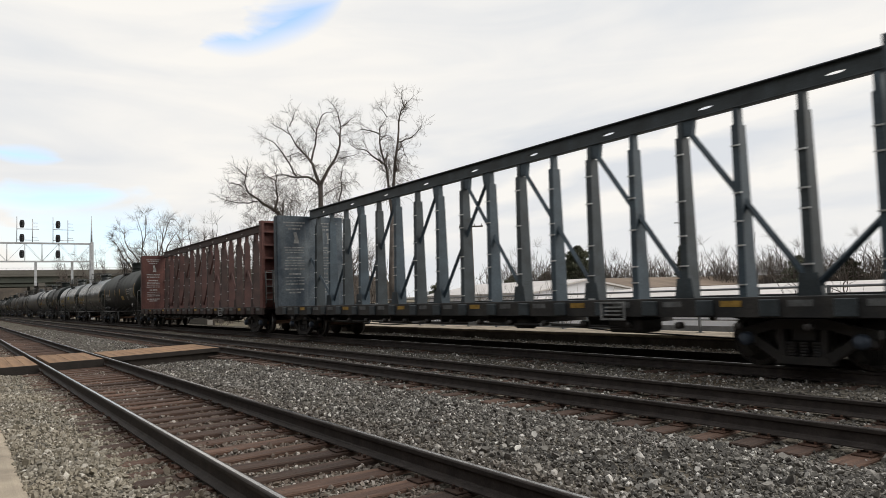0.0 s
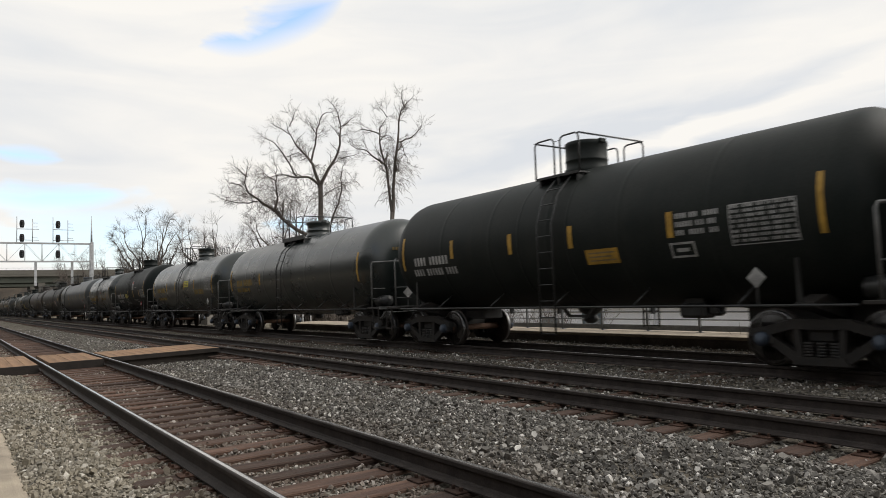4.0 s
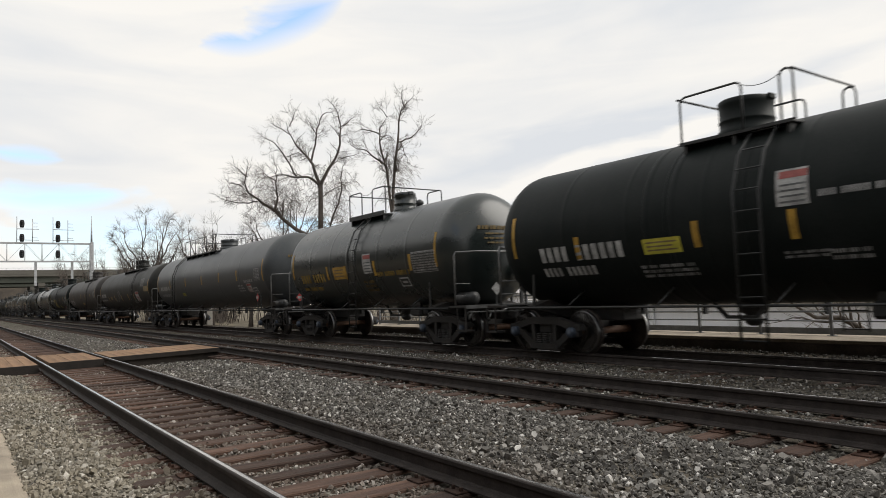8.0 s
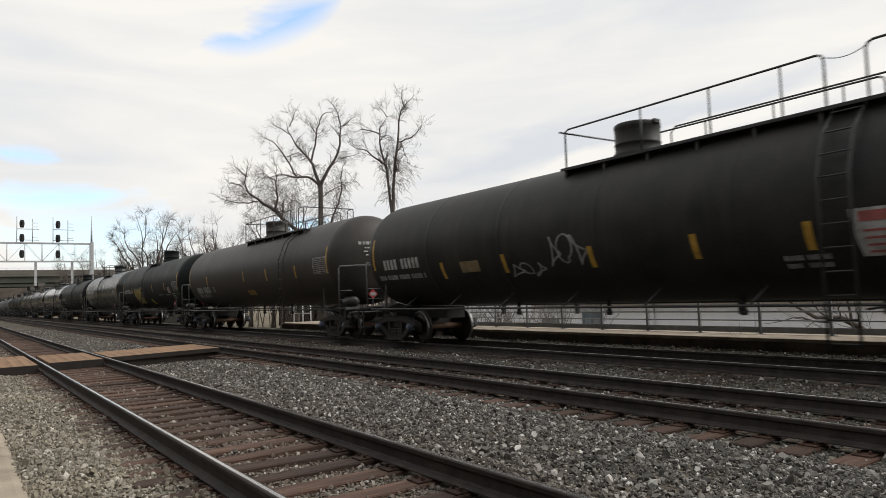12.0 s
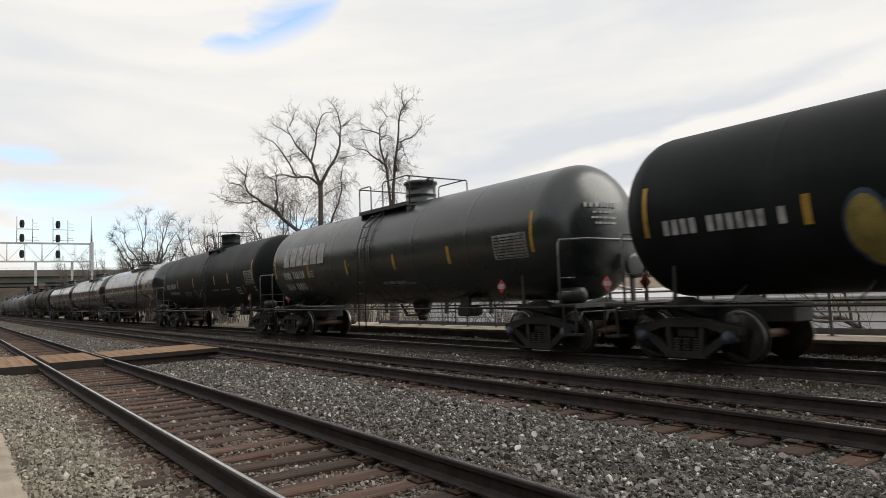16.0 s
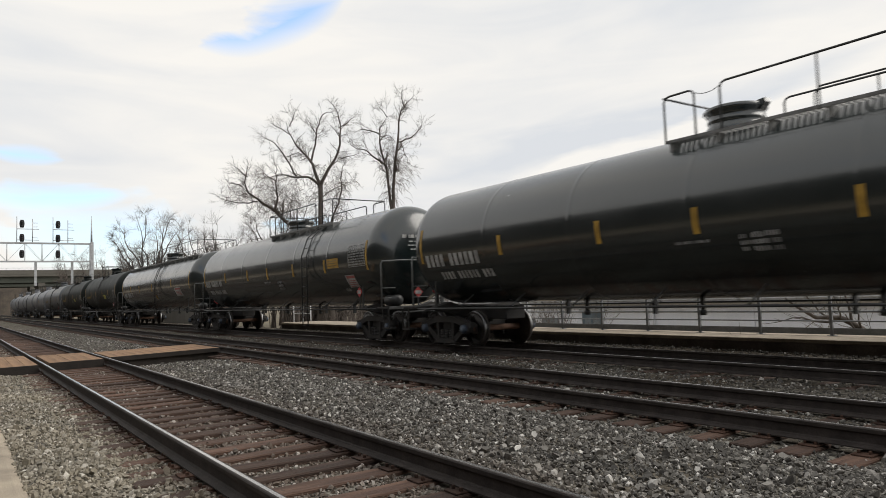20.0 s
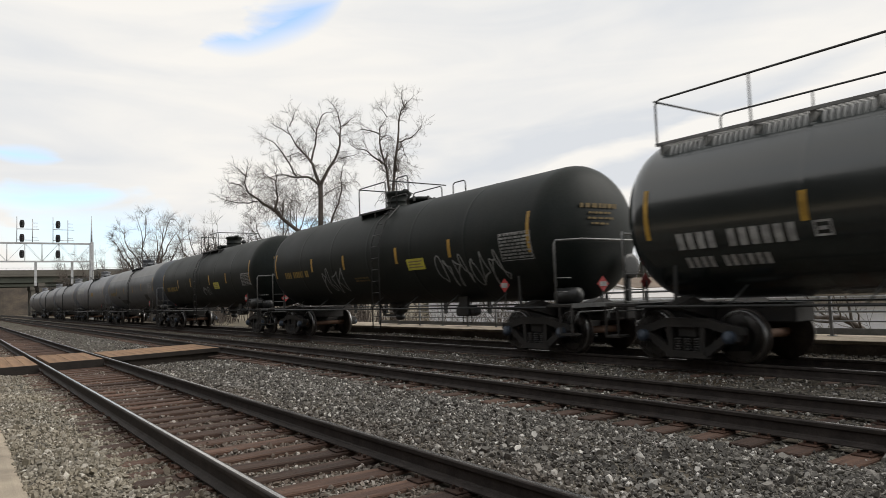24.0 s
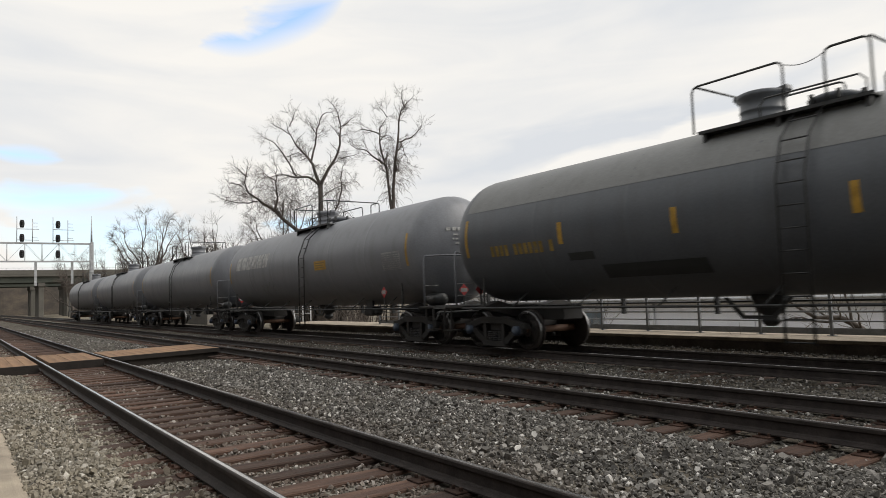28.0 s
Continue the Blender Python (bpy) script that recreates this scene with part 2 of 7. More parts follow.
FENCEPAINT = mat("grey_painted_fence", (0.22, 0.23, 0.24), 0.55, 0.2, 0.2, 4, 0.1, 40)
BLACKBOX = mat("signal_black", (0.02, 0.02, 0.022), 0.6, 0, 0.2, 5, 0.1, 40)
GIRDER = mat("green_painted_girder", (0.07, 0.082, 0.066), 0.7, 0.1, 0.3, 0.5, 0.1, 12, streak=0.3, tint=(0.1, 0.09, 0.07))
PANEL = mat("pale_wall_panel", (0.88, 0.885, 0.93), 0.6, 0, 0.08, 0.7, 0.1, 20, streak=0.12, tint=(0.45, 0.46, 0.48))
WHITEROOF = mat("white_metal_roof", (0.56, 0.53, 0.51), 0.5, 0.1, 0.15, 0.6, 0.1, 20)
BROWNROOF = mat("brown_shingle_roof", (0.17, 0.125, 0.09), 0.9, 0, 0.3, 0.5, 0.3, 12)
BLUEDOOR = mat("dark_blue_door_paint", (0.13, 0.17, 0.20), 0.5, 0, 0.2, 3, 0.1, 30)
GLASS = mat("window_glass", (0.25, 0.28, 0.30), 0.06, 0, 0.1, 1, 0.0, 10, spec=0.8)


def gravel(name):
    m = bpy.data.materials.new(name)
    m.use_nodes = True
    nt = m.node_tree
    N, L = nt.nodes.new, nt.links.new
    b = nt.nodes["Principled BSDF"]
    b.inputs["Roughness"].default_value, b.inputs["Specular IOR Level"].default_value = 0.95, 0.1
    tc, vo, no = N("ShaderNodeTexCoord"), N("ShaderNodeTexVoronoi"), N("ShaderNodeTexNoise")
    vo.inputs["Scale"].default_value = 17
    no.inputs["Scale"].default_value, no.inputs["Detail"].default_value = 0.55, 5
    L(tc.outputs["Object"], vo.inputs["Vector"])
    L(tc.outputs["Object"], no.inputs["Vector"])
    cell = N("ShaderNodeSeparateColor")
    L(vo.outputs["Color"], cell.inputs[0])
    ramp = N("ShaderNodeValToRGB")
    ramp.color_ramp.elements[0].color = (0.035, 0.033, 0.029, 1)
    ramp.color_ramp.elements[1].color = (0.215, 0.205, 0.18, 1)
    L(cell.outputs[0], ramp.inputs[0])
    mx = N("ShaderNodeMix")
    mx.data_type, mx.blend_type = "RGBA", "MULTIPLY"
    mx.inputs["Factor"].default_value = 1
    tone = N("ShaderNodeValToRGB")
    tone.color_ramp.elements[0].position, tone.color_ramp.elements[0].color = 0.3, (0.55, 0.45, 0.37, 1)
    tone.color_ramp.elements[1].position, tone.color_ramp.elements[1].color = 0.65, (1.1, 1.08, 1.05, 1)
    L(no.outputs["Fac"], tone.inputs[0])
    L(ramp.outputs[0], mx.inputs["A"])
    L(tone.outputs[0], mx.inputs["B"])
    L(mx.outputs["Result"], b.inputs["Base Color"])
    bp = N("ShaderNodeBump")
    bp.invert = True
    bp.inputs["Strength"].default_value, bp.inputs["Distance"].default_value = 0.9, 0.04
    L(vo.outputs["Distance"], bp.inputs["Height"])
    L(bp.outputs[0], b.inputs["Normal"])
    return m


GRAVEL = gravel("crushed_stone_ballast")


def stone_material():
    """Crushed rock: each chip its own grey, a few pale ones, browner and dirtier round the near track."""
    m = bpy.data.materials.new("ballast_stone")
    m.use_nodes = True
    nt = m.node_tree
    N, L = nt.nodes.new, nt.links.new
    b = nt.nodes["Principled BSDF"]
    b.inputs["Roughness"].default_value, b.inputs["Specular IOR Level"].default_value = 0.58, 0.45
    geo, tc, no, fi = N("ShaderNodeNewGeometry"), N("ShaderNodeTexCoord"), N("ShaderNodeTexNoise"), N("ShaderNodeTexNoise")
    ramp = N("ShaderNodeValToRGB")
    for pos, c in ((0.0, (0.028, 0.027, 0.024)), (0.35, (0.077, 0.073, 0.064)), (0.7, (0.152, 0.144, 0.128)), (0.88, (0.25, 0.238, 0.215)), (1.0, (0.66, 0.64, 0.60))):
        e = ramp.color_ramp.elements.new(pos) if 0.0 < pos < 1.0 else ramp.color_ramp.elements[0 if pos == 0.0 else -1]
        e.color = (*c, 1)
    L(geo.outputs["Random Per Island"], ramp.inputs[0])
    no.inputs["Scale"].default_value, no.inputs["Detail"].default_value = 0.9, 4
    fi.inputs["Scale"].default_value, fi.inputs["Detail"].default_value = 90, 3
    L(tc.outputs["Object"], no.inputs["Vector"])
    L(tc.outputs["Object"], fi.inputs["Vector"])
    sep = N("ShaderNodeSeparateXYZ")
    L(tc.outputs["Object"], sep.inputs[0])
    near = N("ShaderNodeMapRange")
    near.inputs[1].default_value, near.inputs[2].default_value, near.inputs[3].default_value, near.inputs[4].default_value = 3.0, 4.4, 0.80, 0.12
    L(sep.outputs["Y"], near.inputs[0])
    add = N("ShaderNodeMath")
    add.operation = "MULTIPLY"
    L(near.outputs[0], add.inputs[0])
    L(no.outputs["Fac"], add.inputs[1])
    dirt = N("ShaderNodeMix")
    dirt.data_type = "RGBA"
    L(add.outputs[0], dirt.inputs["Factor"])
    L(ramp.outputs[0], dirt.inputs["A"])
    edge = N("ShaderNodeMapRange")
    edge.inputs[1].default_value, edge.inputs[2].default_value = 1.35, 1.9
    L(sep.outputs["Y"], edge.inputs[0])
    soil = N("ShaderNodeMix")
    soil.data_type = "RGBA"
    L(edge.outputs[0], soil.inputs["Factor"])
    soil.inputs["A"].default_value, soil.inputs["B"].default_value = (0.40, 0.345, 0.25, 1), (0.150, 0.090, 0.056, 1)
    L(soil.outputs["Result"], dirt.inputs["B"])
    g = N("ShaderNodeMapRange")
    g.inputs[3].default_value, g.inputs[4].default_value = 0.6, 1.4
    L(fi.outputs["Fac"], g.inputs[0])
    mul = N("ShaderNodeMix")
    mul.data_type, mul.blend_type = "RGBA", "MULTIPLY"
    mul.inputs["Factor"].default_value = 1
    L(dirt.outputs["Result"], mul.inputs["A"])
    L(g.outputs[0], mul.inputs["B"])
    L(mul.outputs["Result"], b.inputs["Base Color"])
    return m

TRACKS = {"track_1": 2.587, "track_2": 7.556, "track_3": 11.812}   # centre lines, y
GAUGE = 1.505                                                       # between rail-head centres
TIE_TOP = -0.205


# ---- ground ----
def build_ground():
    xs = [-4000, -900, -400, -260, -200, -150, -120, -90, -70, -50, -36, -25, -15, -8, 0, 8, 20, 60, 300, 2500]
    ys = [-2500, -400, -80, -20, -6, -2, 0.3, 13.9, 15.6, 17.0, 19.5, 24, 36, 60, 110, 300, 900, 4000]
    v, f = [], []
    for x in xs:
        for y in ys:
            drop = 0.0 if y < 15.6 else min(1.0, (y - 15.6) / 3.9) * (1.0 if x > -50 else max(0.15, 1 - (-50 - x) / 60))
            v.append((x, y, -0.34 - 1.55 * drop + (0.0 if abs(y) < 30 else 0.4 * noise.noise((x * 0.01, y * 0.01, 0)))))
    n = len(ys)
    f = [(i * n + j, (i + 1) * n + j, (i + 1) * n + j + 1, i * n + j + 1) for i in range(len(xs) - 1) for j in range(n - 1)]
    s = Shape().add(v, f)
    tagged(part("ground", s, EARTH), "flat earth with dead grass beside the railway", "ground", kind="structure")


def ballast_height(x, y):
    """Crushed-stone surface across the three tracks."""
    h = -0.235
    h += 0.045 * math.exp(-((y - 5.0) / 0.9) ** 2) + 0.055 * math.exp(-((y - 0.75) / 0.5) ** 2)
    h += 0.03 * math.exp(-((y - 9.7) / 0.6) ** 2) - 0.03 * math.exp(-((y - 6.35) / 0.35) ** 2)
    h -= 0.018 * (1 if abs(y - 2.587) < 0.75 else 0)
    h += 0.21 * min(1.0, max(0.0, (y - 12.75) / 0.6))
    if -24.2 < x < -19.3 and 3.5 < y < 6.5:
        h -= 0.24 * min(1.0, (x + 24.2) / 1.0, (-19.3 - x) / 0.9)
    return h + 0.022 * noise.noise((x * 0.8, y * 0.8, 0)) + 0.012 * noise.noise((x * 3, y * 3, 5))


def build_ballast():
    xs = [6 - 0.25 * i for i in range(180)] + [-39 - 1.2 * i for i in range(70)] + [-123 - 8 * i for i in range(40)]
    ys = [0.42 + (13.55 - 0.42) * j / 56 for j in range(57)]
    v = [(x, y, ballast_height(x, y)) for x in xs for y in ys]
    n = len(ys)
    f = [(i * n + j, (i + 1) * n + j, (i + 1) * n + j + 1, i * n + j + 1) for i in range(len(xs) - 1) for j in range(n - 1)]
    s = Shape().add(v, f, 0, False)
    tagged(part("ballast", s, GRAVEL), "grey crushed-stone ballast bed under three tracks", "ballast", kind="structure")


def build_stones():
    """Loose ballast stones in the stretch that the camera overlooks from close by."""
    rng = np.random.default_rng(4)
    # a chip: two staggered rings of five corners, the upper one smaller, so that faces are flat and edges sharp
    low = [(math.cos(a), math.sin(a)) for a in (0.2, 1.6, 2.7, 4.1, 5.3)]
    high = [(math.cos(a), math.sin(a)) for a in (0.9, 2.1, 3.5, 4.6, 6.0)]
    base = np.array([(0.95 * x, 0.95 * y, -0.55) for x, y in low] + [(0.72 * x, 0.72 * y, 0.65) for x, y in high])
    tri = np.array([(0, 2, 1), (0, 3, 2), (0, 4, 3), (5, 6, 7), (5, 7, 8), (5, 8, 9)] + [t for i in range(5) for t in ((i, (i + 1) % 5, 5 + i), ((i + 1) % 5, 5 + (i + 1) % 5, 5 + i))])
    pos = []
    for x0, x1, y0, y1, density in ((-9, -2, 0.5, 6.4, 1050), (-15, -9, 0.5, 6.4, 700), (-26, -15, 0.5, 6.4, 330), (-18, -2, 6.4, 9.0, 380), (-18, -4, 9.0, 12.6, 180), (-24, -5, 12.6, 13.5, 240), (-36, -18, 6.4, 13.4, 60), (-40, -26, 0.5, 6.4, 150), (-62, -40, 1.0, 6.4, 70)):
        k = int((x1 - x0) * (y1 - y0) * density)
        q = np.c_[rng.uniform(x0, x1, k), rng.uniform(y0, y1, k)]
        pos.append(q[q[:, 0] < -0.34 * q[:, 1] + 0.5])
    pos = np.concatenate(pos)
    global STONE
    STONE = stone_material()
    keep = np.ones(len(pos), bool)
    for yc in TRACKS.values():
        for s in (-0.5, 0.5):
            keep &= abs(pos[:, 1] - yc - s * GAUGE) > 0.085
        on_tie = (abs(pos[:, 1] - yc) < 1.28) & (abs((pos[:, 0] / 0.5 + 0.5) % 1 - 0.5) < 0.23)
        inside = abs(pos[:, 1] - yc) < 0.75
        if yc < 4:
            keep &= ~(inside & (rng.uniform(size=len(pos)) < 0.2))
        keep &= ~(on_tie & (rng.uniform(size=len(pos)) < np.where(inside, 0.86, 0.72)))
    keep &= ~((pos[:, 0] < -19.4) & (pos[:, 0] > -24.4) & (pos[:, 1] < 6.8))
    pos = pos[keep]
    k = len(pos)
    ax = rng.normal(size=(k, 4))
    ax /= np.linalg.norm(ax, axis=1)[:, None]
    a, b, c, d = ax.T
    R = np.stack([np.stack([1 - 2 * (c * c + d * d), 2 * (b * c - a * d), 2 * (b * d + a * c)], 1),
                  np.stack([2 * (b * c + a * d), 1 - 2 * (b * b + d * d), 2 * (c * d - a * b)], 1),
                  np.stack([2 * (b * d - a * c), 2 * (c * d + a * b), 1 - 2 * (b * b + c * c)], 1)], 1)
    size = np.clip(rng.lognormal(math.log(0.0138), 0.42, k), 0.009, 0.046)
    shape = np.c_[rng.uniform(0.95, 1.5, k), rng.uniform(0.75, 1.1, k), rng.uniform(0.6, 1.0, k)]
    loc = base[None] * (1 + rng.uniform(-0.30, 0.22, (k, len(base), 1))) * shape[:, None, :] * size[:, None, None]
    loc = np.einsum("kij,knj->kni", R, loc)
    z = np.array([ballast_height(x, y) for x, y in pos]) + size * rng.uniform(0.0, 0.75, k)
    loc += np.c_[pos, z][:, None, :]
    verts = loc.reshape(-1, 3)
    faces = (tri[None] + (np.arange(k) * len(base))[:, None, None]).reshape(-1, 3)
    me = bpy.data.meshes.new("ballast_stones")
    me.vertices.add(len(verts))
    me.vertices.foreach_set("co", verts.ravel())
    me.loops.add(len(faces) * 3)
    me.loops.foreach_set("vertex_index", faces.ravel())
    me.polygons.add(len(faces))
    me.polygons.foreach_set("loop_start", np.arange(len(faces)) * 3)
    me.polygons.foreach_set("loop_total", np.full(len(faces), 3))
    me.materials.append(STONE)
    me.polygons.foreach_set("use_smooth", np.zeros(len(faces), bool))
    me.update(calc_edges=True)
    me.validate()
    tagged(new("ballast_stones", me), "loose grey crushed stones lying on the ballast bed", "gravel", kind="stuff")


def rail_shape(x0, x1):
    prof = [(-0.076, -0.186), (-0.076, -0.174), (-0.022, -0.160), (-0.009, -0.140), (-0.009, -0.060), (-0.034, -0.044), (-0.037, -0.012), (-0.030, -0.003), (-0.016, 0.0),
            (0.016, 0.0), (0.030, -0.003), (0.037, -0.012), (0.034, -0.044), (0.009, -0.060), (0.009, -0.140), (0.022, -0.160), (0.076, -0.174), (0.076, -0.186)]
    s, n = Shape(), len(prof)
    s.add([(x, y, z) for x in (x0, x1) for y, z in prof], [])
    for i in range(n):
        s.f.append((i, (i + 1) % n, n + (i + 1) % n, n + i))
        s.k.append(1 if i == 8 else 0)
        s.flat.append(True)
    return s


def build_tracks():
    rail_me = rail_shape(12, -520).mesh("rail", [RUST, POLISHED])
    tie_me = [Shape().box(-0.115 + d, 0.115 - d * 0.5, -1.3 - d, 1.3 + d, -0.17, 0.0, 0.012).mesh("tie", TIE) for d in (0.0, 0.012, -0.015)]
    pl = Shape().box(-0.09, 0.09, -0.17, 0.17, 0.0, 0.016, 0.004)
    for sx in (-0.05, 0.05):
        for sy in (-0.1, 0.1):
            pl.box(sx - 0.012, sx + 0.012, sy - 0.014, sy + 0.014, 0.012, 0.045, 0.004)
    plate_me = pl.mesh("tie_plate", PLATE)
    rng = random.Random(3)
    labels = {"track_1": "single railway track with weathered brown wooden ties", "track_2": "main-line track with polished rail heads on grey ballast",
              "track_3": "main-line track that the freight train runs on"}
    for name, yc in TRACKS.items():
        tr = thing(name, labels[name], "railway track", (0, yc, 0), "parallel railway tracks", "structure")
        for s in (-0.5, 0.5):
            part("rail", rail_me, None, tr, at=(0, s * GAUGE, 0))
        first, last, plates = {"track_1": (-12, 84, 44), "track_2": (-12, 86, 50), "track_3": (-12, 70, 0)}[name]
        for i in range(first, last):
            x = -0.5 * i
            t = part("tie", rng.choice(tie_me), None, tr, at=pose(x + rng.uniform(-0.02, 0.02), rng.uniform(-0.04, 0.04), TIE_TOP - (0.02 if yc > 4 else 0.004) + rng.uniform(-0.012, 0.008), rng.uniform(-0.6, 0.6), 0, rng.uniform(-0.9, 0.9)))
            if 3 < i < plates:
                for s in (-0.5, 0.5):
                    part("tie_plate", plate_me, None, t, at=(0, s * GAUGE, 0))
        far = Shape()
        for i in range(last, 560):
            x = -0.5 * i
            far.box(x - 0.115, x + 0.115, -1.3, 1.3, TIE_TOP - 0.1, TIE_TOP + rng.uniform(-0.012, 0.004))
        ob = part("far_ties", far, TIE, tr)
        ob["kind"] = "stuff"


def build_crossing():
    """A timber walkway across the near track, raised on a dark frame towards the main line."""
    cr = thing("plank_crossing", "worn orange-brown timber plank crossing over the near track", "crossing", kind="structure")
    rng = random.Random(8)
    skew = 0.28
    for y0, y1, x0, x1 in ((-0.6, 1.70, -24.1, -19.7), (1.98, 3.22, -23.6, -20.1), (3.46, 6.62, -23.3, -20.5)):
        n = max(3, round((y1 - y0) / 0.27))
        for j in range(n):
            a, b = y0 + (y1 - y0) * j / n, y0 + (y1 - y0) * (j + 1) / n
            dx = -skew * (a - 3.4) * (1 if y0 > 3 else 0.3)
            s = Shape().box(x0, x1, 0.002, b - a - 0.002, -0.10 if y0 > 3 else -0.21, 0.0, 0.004)
            part("plank", s, PLANK, cr, at=(dx + rng.uniform(-0.03, 0.03), a, -0.008 + rng.uniform(-0.003, 0.002)))
        d0, d1 = [-skew * (q - 3.4) * (1 if y0 > 3 else 0.3) + x1 + 0.035 for q in (y0, y1)]
        edge = Shape().prism([(d0, y0), (d0 + 0.07, y0), (d1 + 0.07, y1), (d1, y1)], -0.125 if y0 > 3 else -0.22, -0.007, axes="xy")
        part("edge_board", edge, mat_dark(), cr)
    for i in range(3):
        x = (-20.62, -21.9, -23.2)[i]
        s = Shape().prism([(0, 0), (0.12, 0), (0.12 - 0.9, 3.1), (-0.9, 3.1)], -0.42, -0.095, axes="xy")
        part("bearer", s, mat_dark(), cr, at=(x, 3.5, 0))


BRUSH = mat("winter_brush", (0.055, 0.043, 0.032), 0.95, 0, 0.5, 0.25, 0.6, 2.5, (0.09, 0.07, 0.05))
# dark surface for the added wall that the tank flanks mirror
REFLECTDARK = mat("dark_reflection_blocker", (0.055, 0.045, 0.04), 0.9, 0, 0.3, 0.6, 0.2, 9)
# overpass concrete, coloured darker for its shaded face; the streaks are stains
SHADECONC = mat("shade_dark_bridge_concrete", (0.16, 0.15, 0.13), 0.9, 0, 0.3, 0.4, 0.2, 8, streak=0.35, tint=(0.09, 0.085, 0.07))
# crossing edge boards and bearers: their shade is put into this near-black colour
SHADEWOOD = mat("shade_dark_timber", (0.019, 0.014, 0.011), 0.9, 0, 0.3, 4, 0.3, 40)


FACE = mat("dark_platform_face", (0.13, 0.11, 0.09), 0.9, 0, 0.4, 1.5, 0.3, 30)


def mat_dark():
    return SHADEWOOD


def build_surroundings():
    # added out of view: it keeps low sky out of the tanks' reflections
    s = Shape().box(-170, 70, -14.4, -14.0, -0.6, 14.0)
    tagged(part("reflection_wall", s, REFLECTDARK), "unseen dark wall added behind the near platform to shape tank reflections", "wall", kind="structure")
    rng = random.Random(5)
    v, f = [], []
    n = 60
    for i in range(n + 1):
        y = -120 + 300 * i / n
        top = 12.0 + 2.5 * noise.noise((y * 0.05, 3, 0)) + rng.uniform(-0.4, 0.4)
        v += [(-292, y, -1), (-306, y, top), (-340, y, top + 1)]
    for i in range(n):
        for k in (0, 1):
            f.append((3 * i + k, 3 * i + 3 + k, 3 * i + 4 + k, 3 * i + 1 + k))
    tagged(part("far_bank", Shape().add(v, f), BRUSH), "brown brushy bank beyond the overpasses", "bank", kind="structure")


def build_platforms():
    s = Shape()
    prof = [(-3.6, -0.5), (-3.6, -0.165), (0.44, -0.165), (0.51, -0.178), (0.535, -0.21), (0.535, -0.5)]
    s.prism(prof, -150, 12, axes="yz")
    tagged(part("near_platform", s, CONCRETE), "low concrete platform edge beside the near track", "platform", kind="structure")
    s = Shape()
    s.prism([(13.55, -0.4), (13.55, 0.17), (13.51, 0.18), (13.50, 0.24), (13.53, 0.25), (15.6, 0.25), (15.6, -0.6)], -33.5, 12, axes="yz")
    tagged(part("far_platform", s, CONCRETE), "pale tan concrete platform edge beyond the train", "platform", kind="structure")
    # thin strip over the front, darker than the platform concrete
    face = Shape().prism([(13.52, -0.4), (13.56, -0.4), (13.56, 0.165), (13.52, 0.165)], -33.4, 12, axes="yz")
    tagged(part("platform_face", face, FACE), "dark brown-grey face under the platform edge", "platform edge", kind="structure")


def build_fence():
    fe = thing("platform_fence", "grey metal railing fence along the far platform", "fence", (0, 14.5, 0.25))
    step = 1.517
    post = Shape().box(-0.03, 0.03, -0.03, 0.03, 0, 1.03, 0.006).box(-0.07, 0.07, -0.07, 0.07, 0, 0.012).mesh("post", FENCEPAINT)
    for i in range(19):
        x = 2.1 - step * i
        part("post", post, None, fe, at=(x, 0, 0))
        if i < 18:
            for z, r in ((1.0, 0.026), (0.49, 0.02), (0.30, 0.016)):
                part("rail", Shape().tube([(-step + 0.03, 0, z), (-0.03, 0, z)], r, 8), FENCEPAINT, fe, at=(x, 0, 0))
            part("kick_plate", Shape().box(-step + 0.03, -0.03, -0.008, 0.008, 0.03, 0.16), FENCEPAINT, fe, at=(x, 0, 0))


